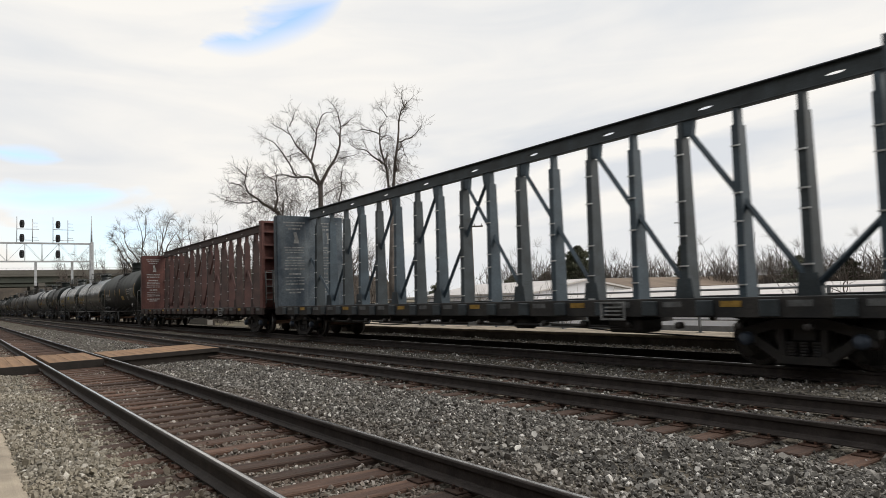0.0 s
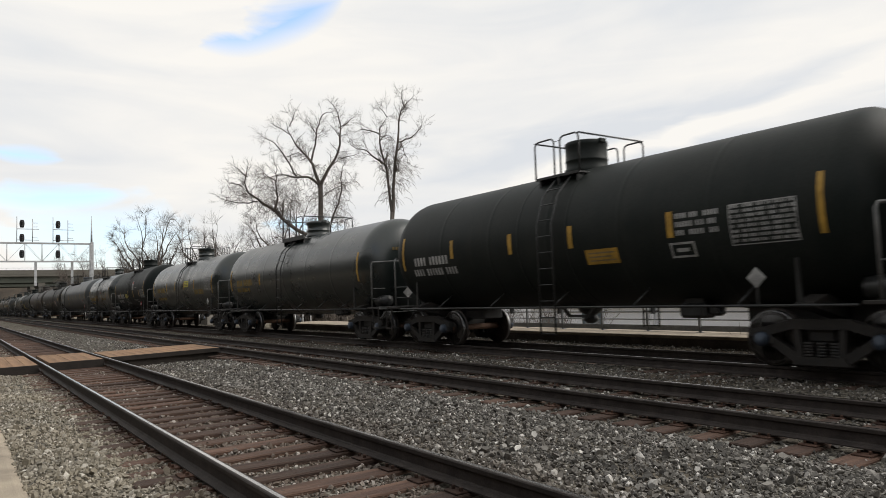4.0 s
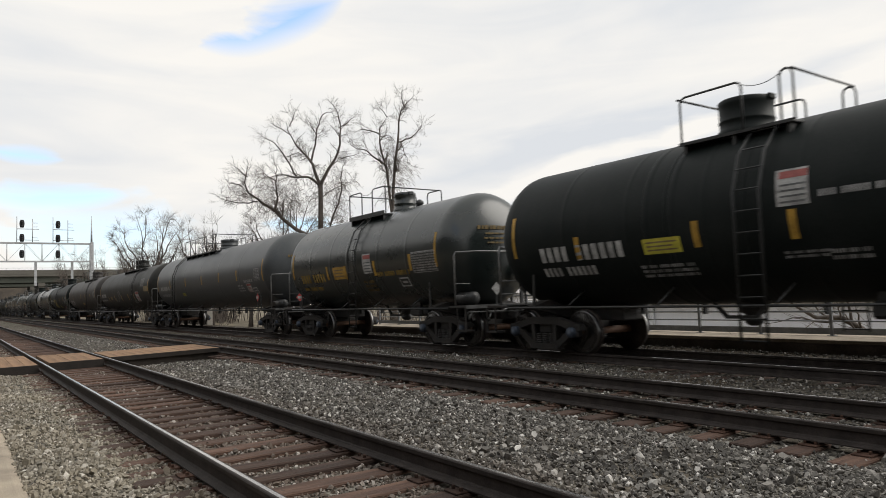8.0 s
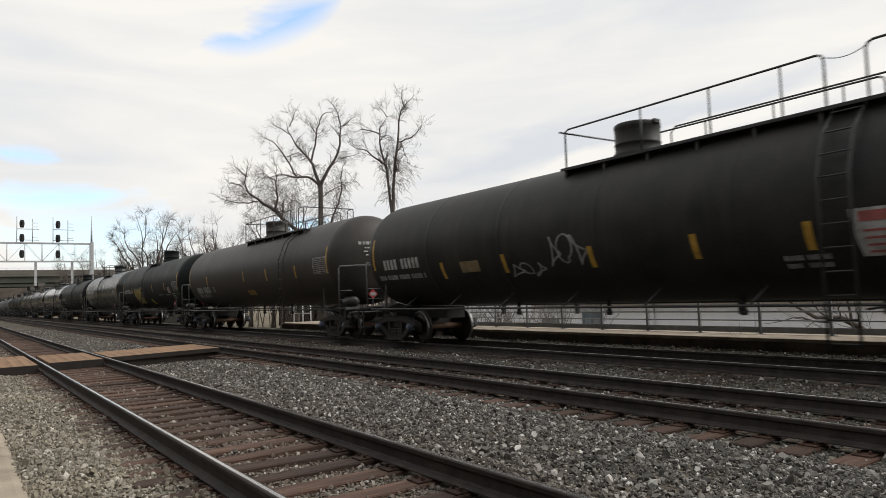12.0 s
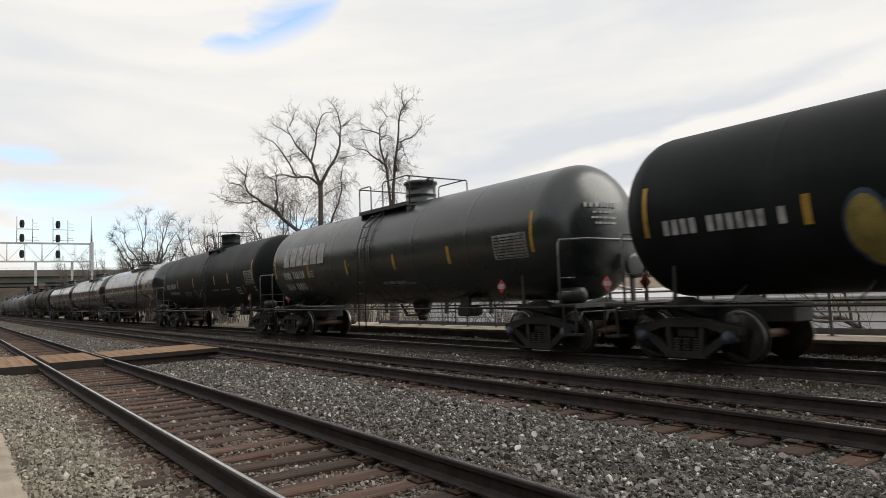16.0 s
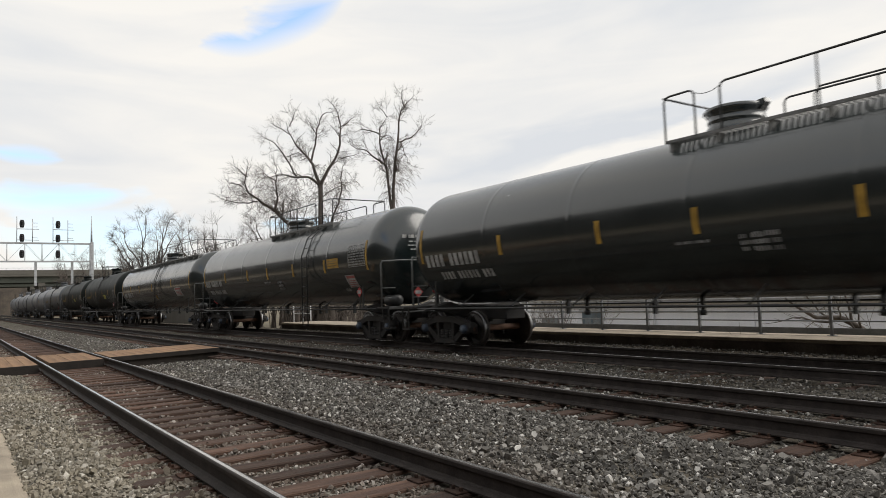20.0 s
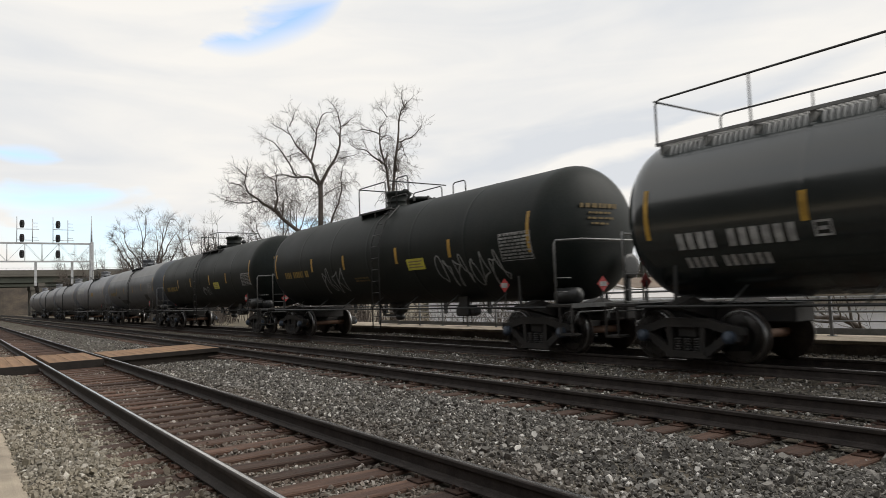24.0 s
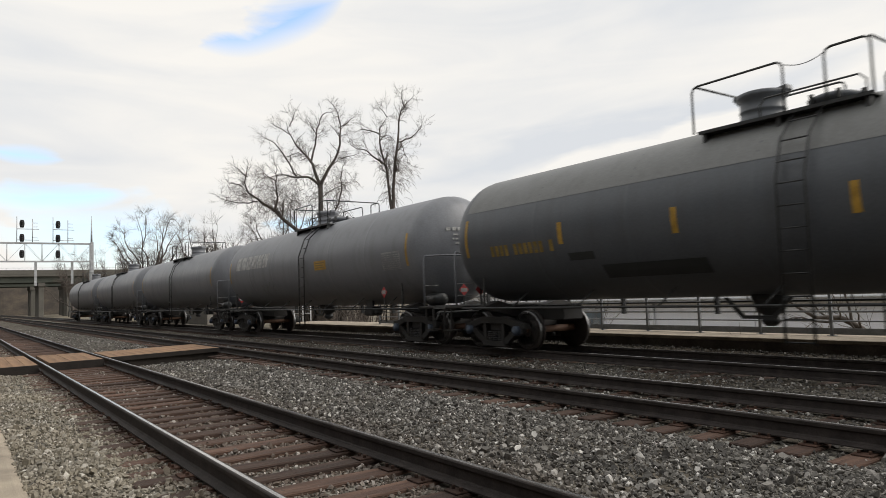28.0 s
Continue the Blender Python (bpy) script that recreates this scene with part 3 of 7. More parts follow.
def build_bridges():
    for k, (xa, xb) in enumerate(((-218, -206), (-252, -240))):
        br = thing("highway_overpass", "concrete highway overpass on green girders across the railway" if k == 0 else "second overpass span behind the first, in shade", "bridge", group="overpass spans")
        y0, y1 = -60, 95
        part("deck", Shape().box(xa, xb, y0, y1, 9.9, 10.5, 0.05), SHADECONC, br)
        for x in (xa, xb - 0.4):
            part("parapet", Shape().box(x, x + 0.4, y0, y1, 10.5, 11.6, 0.05), SHADECONC, br)
        for i in range(5):
            x = xa + 0.8 + (xb - xa - 1.6) * i / 4
            part("girder", Shape().box(x - 0.02, x + 0.02, y0, y1, 8.4, 9.9).box(x - 0.25, x + 0.25, y0, y1, 8.36, 8.42).box(x - 0.25, x + 0.25, y0, y1, 9.82, 9.9), GIRDER, br)
        rail = Shape()
        rail.tube([(xb - 0.2, y0, 12.1), (xb - 0.2, y1, 12.1)], 0.05, 6)
        for i in range(60):
            y = y0 + (y1 - y0) * i / 59
            rail.tube([(xb - 0.2, y, 11.6), (xb - 0.2, y, 12.1)], 0.04, 5)
        part("guard_rail", rail, GALV, br)
        for y in ((18.6, 25.0, 40) if k == 0 else (19.5, 28.0, 42)):
            pier = part("pier", Shape().box(xa + 0.6, xb - 0.6, y - 0.8, y + 0.8, 7.3, 8.36, 0.08), SHADECONC, br)
            for i in range(4):
                x = xa + 1.5 + (xb - xa - 3) * i / 3
                part("column", Shape().box(x - 0.55, x + 0.55, y - 0.55, y + 0.55, -1.2, 7.3, 0.06), SHADECONC, pier)
        part("abutment", Shape().prism([(-4, -1), (2, -1), (2, 8.36), (-1, 8.36)], xa, xb, axes="yz"), SHADECONC, br, at=(0, -7, 0))
        part("abutment", Shape().prism([(0, -1.6), (9, -1.6), (9, 8.36), (6, 8.36)], xa, xb, axes="yz"), SHADECONC, br, at=(0, 55, 0))


def build_gantry():
    g = thing("signal_gantry", "galvanised truss signal bridge with two three-head signals", "signal gantry", (-102.4, 0, 0))
    zl, zh, y0, y1 = 7.5, 9.85, -8.0, 15.0
    for x in (-0.55, 0.55):
        for z in (zl, zh):
            part("chord", Shape().box(x - 0.06, x + 0.06, y0, y1, z - 0.07, z + 0.07), GALV, g)
    n = 12
    lat = Shape()
    for i in range(n):
        a, b = y0 + (y1 - y0) * i / n, y0 + (y1 - y0) * (i + 1) / n
        for x in (-0.55, 0.55):
            lat.tube([(x, a, zl), (x, b, zh)] if i % 2 else [(x, a, zh), (x, b, zl)], 0.016, 4)
            lat.tube([(x, a, zl), (x, a, zh)], 0.028, 5)
        lat.tube([(-0.55, a, zl), (0.55, b, zl)], 0.02, 5)
    part("lattice", lat, GALV, g)
    for y in (y0, y1):
        for x in (-0.55, 0.55):
            part("leg", Shape().box(x - 0.16, x + 0.16, y - 0.16, y + 0.16, -0.6, zh + 0.2, 0.02), GALV, g)
        br = Shape()
        for i in range(5):
            br.tube([(-0.55, y, 0.3 + 1.6 * i), (0.55, y, 1.9 + 1.6 * i)], 0.04, 5)
        part("leg_brace", br, GALV, g)
    part("antenna", Shape().tube([(0, y1, zh), (0, y1, 11.6), (0, y1, 13.6)], [0.13, 0.1, 0.02], 6), GALV, g)
    for y, zb in ((8.55, 4.4), (12.7, 4.6)):
        part("hanging_post", Shape().box(-0.14, 0.14, y - 0.14, y + 0.14, zb, zl), GALV, g)
    lens = mat("dark_signal_lens", (0.012, 0.014, 0.014), 0.15)
    for y in (6.98, 10.98):
        for z in (12.25, 10.45, 8.42):
            hd = part("signal_head", Shape().prism([(y + 0.28 * math.cos(a), z + 0.50 * math.copysign(min(1, abs(math.sin(a)) * 1.25), math.sin(a))) for a in [math.pi * i / 10 for i in range(20)]], 0.62, 0.72, axes="yz"), BLACKBOX, g, "black oval signal head")
            for dz in (-0.25, 0.0, 0.25):
                part("hood", Shape().tube([(0.72, y, z + dz), (0.98, y, z + dz - 0.02)], 0.095, 10), BLACKBOX, hd)
                part("lens", Shape().lathe([(0.982, 0.075), (0.992, 0.065)], "x", (0, y, z + dz - 0.02), 10), lens, hd)
        fr = Shape()
        for dy in (-0.55, 1.15):
            fr.tube([(0.55, y + dy, zh), (0.55, y + dy, 13.2 if dy < 0 else 12.9)], 0.05, 5)
        for z in (11.6, 10.2):
            fr.tube([(0.55, y - 0.55, z), (0.55, y + 1.9, z)], 0.045, 5)
        for z in (11.9, 12.4, 10.5):
            fr.tube([(0.55, y + 1.15, z), (0.55, y + 1.75, z)], 0.03, 4)
        part("signal_frame", fr, GALV, g)


# ---- trees ----
def grow(rng, limbs, depth, twig_len, gnarl, split, coarse=False, rise=0.07, wide=(0.35, 0.9)):
    """Grows bare branches out of first limbs (base point, direction, length, radius). Returns wood and twig shapes."""
    wood, twigs = Shape(), Shape()

    def branch(p, d, length, r, level):
        n = (2 if coarse else max(3, min(7, int(length / 0.45) + 1))) if level and (coarse or level < depth) else 4 if level == 0 else 2
        pts, q, dd = [p.copy()], p.copy(), d.normalized()
        for i in range(n):
            dd = (dd + Vector([rng.gauss(0, gnarl) for _ in range(3)]) + Vector((0, 0, rise))).normalized()
            q = q + dd * (length / n)
            pts.append(q.copy())
        end = r * (0.55 if level < depth else 0.35)
        rs = [r + (end - r) * i / n for i in range(n + 1)]
        (wood if r > 0.022 else twigs).tube(pts, rs, 7 if r > 0.09 else 5 if r > 0.022 else 3, cap=False)
        if level >= depth:
            return
        k = split[min(level, len(split) - 1)]
        for i in range(k):
            f = rng.uniform(0.25, 0.95) if i else 1.0
            at = pts[min(n, max(1, round(f * n)))]
            side = dd.orthogonal().normalized()
            side.rotate(Matrix.Rotation(rng.uniform(0, 6.283), 3, dd))
            spread = rng.uniform(*wide) if i else rng.uniform(0.1, 0.35)
            nd = (dd + side * spread).normalized()
            rr = max(0.010 if coarse else 0.0055, end * (rng.uniform(0.5, 0.75) if i else 0.95))
            branch(at, nd, length * (rng.uniform(0.45, 0.75) if i else rng.uniform(0.65, 0.85)) if level + 1 < depth else twig_len * rng.uniform(0.6, 1.3), rr, level + 1)

    for p, d, length, r in limbs:
        if d is None:
            # a bough whose bends are given: its line first, then side branches all along it
            pts, rs = [], []
            p = p[:-1] + [tuple(p[-2][q] + (p[-1][q] - p[-2][q]) * 0.58 for q in (0, 1))]
            n = 3 * (len(p) - 1)
            off = rng.uniform(-0.35, 0.35)
            for i in range(n + 1):
                j, f = min(len(p) - 2, i // 3), i / 3 - min(len(p) - 2, i // 3)
                a, b, c, e = p[max(0, j - 1)], p[j], p[j + 1], p[min(len(p) - 1, j + 2)]
                u, v = [0.5 * (2 * b[q] + (c[q] - a[q]) * f + (2 * a[q] - 5 * b[q] + 4 * c[q] - e[q]) * f * f + (3 * b[q] - a[q] - 3 * c[q] + e[q]) * f ** 3) for q in (0, 1)]
                pts.append(SIDE * (u + rng.gauss(0, 0.03)) + ACROSS * (off * i / n * length + rng.gauss(0, 0.04)) + Vector((0, 0, v + rng.gauss(0, 0.03))))
                rs.append(max(0.012, 0.72 * r * (1 - 0.93 * i / n)))
            wood.tube(pts, rs, 7, cap=False)
            size = sum((pts[i + 1] - pts[i]).length for i in range(n))
            for i in range(max(4, int(size * split[0]))):
                j = rng.randint(1 if size < 3 else n // 4, n)
                dd = (pts[j] - pts[j - 1]).normalized()
                side = dd.orthogonal().normalized()
                side.rotate(Matrix.Rotation(rng.uniform(0, 6.283), 3, dd))
                nd = (dd + side * rng.uniform(0.5, 1.3)).normalized()
                tip = j / n
                branch(pts[j], nd, rng.uniform(0.3, 0.68) * (1.2 - 0.5 * tip), max(0.008, rs[j] * rng.uniform(0.3, 0.55)), 1 if tip < 0.55 else 2)
        elif isinstance(d, list):
            # a long bent limb: its own path first, then side branches all along it
            n = 9
            q = Vector(p)
            pts = [q.copy()]
            for i in range(n):
                f = (i + 0.5) / n
                a = d[0] + (d[1] - d[0]) * f * 2 if f < 0.5 else d[1] + (d[2] - d[1]) * (f * 2 - 1)
                a = radians(a + rng.gauss(0, 13))
                q = q + (SIDE * math.sin(a) + Vector((0, 0, math.cos(a))) + ACROSS * (d[3] + rng.gauss(0, 0.12))) * (length / n)
                pts.append(q.copy())
            rs = [r * (0.8 - 0.65 * i / n) for i in range(n + 1)]
            wood.tube(pts, rs, 7, cap=False)
            k = max(4, int(length * split[0]))
            for i in range(k):
                j = n if i == 0 else rng.randint(2 if length > 3 else 1, n)
                dd = (pts[j] - pts[j - 1]).normalized()
                side = dd.orthogonal().normalized()
                side.rotate(Matrix.Rotation(rng.uniform(0, 6.283), 3, dd))
                nd = (dd + side * (0.3 if i == 0 else rng.uniform(0.7, 1.5))).normalized()
                branch(pts[j], nd, rng.uniform(0.4, 0.95), max(0.008, rs[j] * rng.uniform(0.3, 0.55)), 1)
        else:
            branch(Vector(p), Vector(d), length, r, 0)
    return wood, twigs


SIDE = Vector((0.575, 0.817, 0.0))      # across the line of sight
ACROSS = Vector((0.817, -0.575, 0.0))   # along it


def bare_tree(name, label, at, limbs, seed, trunk, depth=4, twig=0.55, gnarl=0.16, split=(4, 4, 4, 3), group="", r0=0.3, coarse=False, rise=0.07, wide=(0.35, 0.9), vines=()):
    """A leafless tree: a tapered trunk, then limbs that start on it."""
    t = thing(name, label, "tree", at, group)
    s = Shape()
    pts, rs = [], []
    rng = random.Random(seed)
    for i, (x, y, z) in enumerate(trunk):
        pts.append((x, y, z))
        rs.append(r0 * (1.35 if i == 0 else 1 - 0.45 * i / (len(trunk) - 1)))
    s.tube(pts, rs, 9)
    part("trunk", s, BARK, t)
    wood, twigs = grow(rng, limbs, depth, twig, gnarl, split, coarse, rise, wide)
    for a, z0, z1, reach, n in vines:
        for i in range(n):
            q = SIDE * (a + rng.gauss(0, reach * 0.35)) + ACROSS * rng.gauss(0, reach * 0.3) + Vector((0, 0, rng.uniform(z0, z1)))
            pts = [q]
            d = (SIDE * rng.gauss(0, 1) + ACROSS * rng.gauss(0, 1) + Vector((0, 0, 0.5))).normalized()
            for j in range(4):
                d = (d + Vector((rng.gauss(0, 0.25), rng.gauss(0, 0.25), -0.55))).normalized()
                pts.append(pts[-1] + d * rng.uniform(0.14, 0.3))
            twigs.tube(pts, [0.011, 0.010, 0.009, 0.008, 0.006], 3, cap=False)
    part("branchwork", wood, BARK, t)
    if twigs.v:
        part("twig_crown", twigs, TWIG, t)
    return t


# ---- planting and buildings ----
def limb(start, bend, length, r, away=0.0):
    """A long limb: its start (metres aside, height); its lean from upright at start, middle and end."""
    return (SIDE * start[0] + Vector((0, 0, start[1])), [*bend, away], length * 0.93, r)


def stem(*pairs):
    return [tuple(SIDE * a + Vector((0, 0, z))) for a, z in pairs]


def bough(r, *bends, deep=1.0):
    """A long limb through its bends, each (metres aside, height)."""
    return (list(bends), None, deep, r)


def build_trees():
    open_crown = dict(depth=4, twig=0.30, gnarl=0.2, split=(4.2, 3, 3, 3), rise=0.04, wide=(0.5, 1.2))
    bare_tree("bare_tree", "tall leafless tree with forked grey limbs behind the train", (-42.4, 20.0, -1.2),
              [bough(0.17, (0.1, 10.1), (-0.3, 11.3), (-0.7, 12.1), (-1.3, 12.8), (-1.9, 13.7), (-2.4, 15.2)), bough(0.06, (-1.9, 13.7), (-2.7, 14.3), (-3.5, 14.7)), bough(0.06, (-1.9, 14.3), (-1.6, 15.0), (-1.7, 15.7)),
               bough(0.10, (-0.5, 11.9), (-0.2, 13.0), (-0.1, 14.1), (0.3, 15.0), (0.8, 15.2), (1.3, 14.7)), bough(0.06, (-0.1, 13.6), (-0.5, 14.4), (-1.0, 15.0)),
               bough(0.17, (0.1, 10.2), (0.6, 11.3), (1.3, 12.4), (1.5, 14.0), (1.3, 15.1), (0.8, 16.4)), bough(0.06, (1.5, 14.1), (2.2, 14.6), (3.0, 14.9)), bough(0.06, (1.4, 12.0), (2.3, 12.2), (3.1, 12.4)),
               bough(0.13, (0.0, 10.3), (-0.7, 10.8), (-1.7, 10.8), (-2.4, 11.0), (-3.4, 10.8), (-4.1, 11.3)), bough(0.09, (-1.5, 10.9), (-2.0, 11.8), (-2.9, 13.1), (-3.5, 13.5), (-4.3, 13.8)),
               bough(0.05, (-2.2, 12.2), (-1.5, 12.5), (-0.9, 12.3)), bough(0.12, (0.5, 5.0), (0.7, 7.5), (1.3, 9.0), (1.5, 10.1), (1.6, 11.3), (1.9, 11.8)), bough(0.06, (0.2, 9.4), (0.9, 9.9), (1.9, 10.3), (2.9, 10.4))], 11,
              stem((0.0, 0), (0.0, 4), (0.05, 7.4), (0.1, 10.3)), r0=0.26, vines=((0.0, 7.4, 11.6, 0.9, 230), (1.4, 7.4, 11.4, 0.8, 190), (-1.5, 9.0, 11.0, 1.5, 110)), **open_crown)
    bare_tree("bare_tree", "tall leafless tree with two upright stems behind the train", (-36.8, 22.1, -1.2),
              [bough(0.13, (0.1, 7.5), (-0.1, 10.2), (-0.3, 11.1), (-0.5, 12.7), (-0.4, 13.2), (0.4, 14.3)), bough(0.09, (-0.4, 10.9), (-1.0, 11.4), (-1.5, 11.8), (-2.1, 11.9), (-2.7, 12.9)),
               bough(0.07, (-0.5, 12.8), (-1.1, 13.0), (-1.6, 13.1), (-2.3, 12.8)), bough(0.05, (-0.5, 12.6), (0.1, 12.6), (0.6, 12.2)), bough(0.15, (0.2, 7.5), (0.3, 10.2), (0.6, 12.2), (0.8, 13.9), (1.1, 14.4), (2.2, 15.5)),
               bough(0.06, (1.1, 14.4), (0.9, 15.1), (1.1, 15.7)), bough(0.07, (0.7, 12.2), (1.3, 12.4), (1.7, 12.6), (2.1, 13.1), (2.5, 13.3)), bough(0.05, (0.8, 12.2), (1.0, 11.7), (1.2, 11.0), (1.6, 10.5)), bough(0.05, (0.0, 13.8), (-0.3, 14.3), (-0.6, 14.7))], 23,
              stem((0.1, 0), (0.0, 4), (0.15, 7.8)), r0=0.24, vines=((0.1, 8.4, 11.3, 0.8, 170), (0.9, 9.5, 11.5, 0.7, 60)), **open_crown)
    bare_tree("bare_tree", "leaning leafless tree with long drooping limbs behind the train", (-42.9, 18.6, -1.2),
              [bough(0.19, (1.2, 6.5), (-0.6, 7.7), (-1.5, 8.5), (-2.6, 9.3), (-3.4, 10.1), (-3.3, 11.2), (-3.2, 11.8)), bough(0.07, (-3.6, 10.3), (-4.3, 10.5), (-4.8, 10.1)), bough(0.08, (-2.6, 9.2), (-3.6, 9.1), (-4.7, 9.4), (-5.8, 9.8)),
               bough(0.07, (-3.3, 10.9), (-3.9, 11.4), (-4.4, 11.9)), bough(0.11, (-1.5, 8.5), (-1.3, 9.4), (-1.4, 10.4), (-1.3, 11.3), (-1.5, 12.1)), bough(0.06, (-1.3, 10.5), (-2.1, 11.0), (-2.6, 11.1)),
               bough(0.06, (-3.3, 9.7), (-4.1, 9.7), (-5.3, 9.5)), bough(0.07, (-1.0, 8.0), (-0.9, 9.0), (-0.6, 10.0))], 5,
              stem((2.2, 0), (2.0, 4), (1.2, 6.6)), r0=0.2, vines=((-2.0, 8.4, 11.0, 1.6, 260), (-0.8, 7.6, 9.4, 1.0, 120), (-4.0, 9.4, 10.6, 0.9, 60)), **open_crown)
    kinds = []
    for i, (h, n) in enumerate(((20.0, 12), (16.0, 11), (11.5, 9))):
        rng = random.Random(40 + i)
        limbs = []
        for j in range(n):
            a = -58 + 116 * j / (n - 1) + rng.uniform(-8, 8)
            limbs.append(limb((0.0, h * rng.uniform(0.16, 0.34)), (a, a * 0.85, a * 0.68), h * rng.uniform(0.46, 0.66) * (1 - 0.2 * abs(a) / 58), 0.010 * h, rng.uniform(-0.5, 0.5)))
        kinds.append(bare_tree("bare_tree", "leafless grey-brown tree in the treeline behind the railway", ((-100.5, 21.7, -1.5), (-80, 24, -1.5), (-68, 24.3, -1.5))[i], limbs, 60 + i,
                               stem((0, 0), (0.1, h * 0.2), (0.0, h * 0.36)), 3, 0.9, 0.13, (1.5, 4, 4), "treeline trees", 0.018 * h, True, 0.03, (0.45, 1.0)))
    rng = random.Random(77)
    spots = [(-68.6, 26.9, 2), (-131, 20.9, 1), (-145, 18, 1), (-94, 30, 1), (-73, 29.5, 2), (-62, 27.5, 2), (-120, 24.0, 1), (-88, 26.5, 2), (-76, 22.2, 2), (-57, 24.5, 2),
             (-55.2, 64.6, 2), (-45.5, 71.8, 2), (-40, 75, 2), (-62.5, 57.6, 2), (-32.2, 78.7, 2), (-80, 33, 0), (-60, 30, 2), (-66, 31.5, 2), (-112, 25.5, 1)]
    # low winter brush filling the treeline
    brush = Shape()
    for x0, y0, x1, y1, z0, z1, n in ((-66, 55, -24, 84, 6.2, 8.6, 2600), (-104, 24, -84, 27, 6.0, 9.5, 420), (-66, 29, -58, 31, 8.0, 11.0, 330)):
        for i in range(n):
            f = rng.random()
            q = Vector((x0 + (x1 - x0) * f + rng.gauss(0, 1.5), y0 + (y1 - y0) * f + rng.gauss(0, 2.0), -2.4))
            top = rng.uniform(0.45, 1.0) * rng.uniform(z0, z1)
            d = Vector((rng.gauss(0, 0.16), rng.gauss(0, 0.16), 1))
            pts = [q, q + d * top * 0.5, q + d * top * 0.8 + Vector((rng.gauss(0, 0.3), rng.gauss(0, 0.3), 0)), q + d * top + Vector((rng.gauss(0, 0.5), rng.gauss(0, 0.5), 0))]
            brush.tube(pts, [0.06, 0.045, 0.03, 0.012], 3, cap=False)
            for _ in range(3):
                e = pts[rng.randint(1, 2)]
                brush.tube([e, e + Vector((rng.gauss(0, 0.6), rng.gauss(0, 0.6), rng.uniform(0.3, 1.3)))], [0.03, 0.012], 3, cap=False)
    tagged(part("winter_brush", brush, TWIG), "tangled brown winter brush along the treeline", "brush", kind="stuff")
    for x, y, k in spots:
        copy_thing(kinds[k], pose(x, y, -1.6 if y < 50 else -2.6 - 1.2 * rng.random(), 0, 0, rng.uniform(-50, 50)))


def evergreen(name, label, at, h, w, n, seed, group=""):
    """A conifer or cedar: a trunk and a ragged crown of small needle clumps."""
    t = thing(name, label, "tree", at, group)
    part("trunk", Shape().tube([(0, 0, 0), (0, 0, h * 0.9)], [0.16, 0.04], 7), BARK, t)
    rng = random.Random(seed)
    s = Shape()
    for i in range(n):
        f = rng.random() ** 0.8
        rad = w * (1 - f) ** 0.5 * (0.35 + 0.65 * rng.random()) * (1 + 0.35 * math.sin(7 * f * 6.28))
        a = rng.uniform(0, 6.283)
        c = Vector((rad * math.cos(a), rad * math.sin(a), h * (0.1 + 0.9 * f)))
        for _ in range(3):
            d = Vector([rng.gauss(0, 1) for _ in range(3)]).normalized() * rng.uniform(0.12, 0.34)
            e = d.orthogonal().normalized() * rng.uniform(0.05, 0.14)
            s.add([c - d, c + e, c + d * 1.1, c - e], [(0, 1, 2), (0, 2, 3)])
    part("crown", s, EVERGREEN, t)
    return t


def build_evergreens():
    a = evergreen("evergreen_tree", "dark green evergreen behind the white building", (-58.5, 60, -2.6), 8.0, 3.3, 1600, 1, "evergreens")
    b = evergreen("evergreen_tree", "narrow dark cedar rising over low roofs", (-51.2, 64, -2.6), 8.4, 0.8, 420, 2, "evergreens")
    rng = random.Random(12)
    for x, y, k, size in ((-63.4, 55, 0, 0.75), (-63.6, 60.8, 0, 0.8), (-55.5, 58, 0, 1.12), (-56.8, 62, 0, 0.9), (-53.1, 65.5, 0, 0.55), (-44.5, 73.6, 0, 0.6), (-38.0, 72.7, 0, 0.85), (-38.4, 77, 0, 0.75), (-34.7, 76.5, 0, 0.8),
                       (-49.6, 75.1, 0, 0.55), (-30.5, 79, 0, 0.8), (-46.8, 64.9, 1, 1.0), (-27, 80, 0, 0.7), (-42, 76, 0, 0.5), (-72, 50, 0, 0.7)):
        copy_thing((a, b)[k], pose(x, y, -2.6, 0, 0, rng.uniform(0, 360)) @ Matrix.Scale(size, 4))


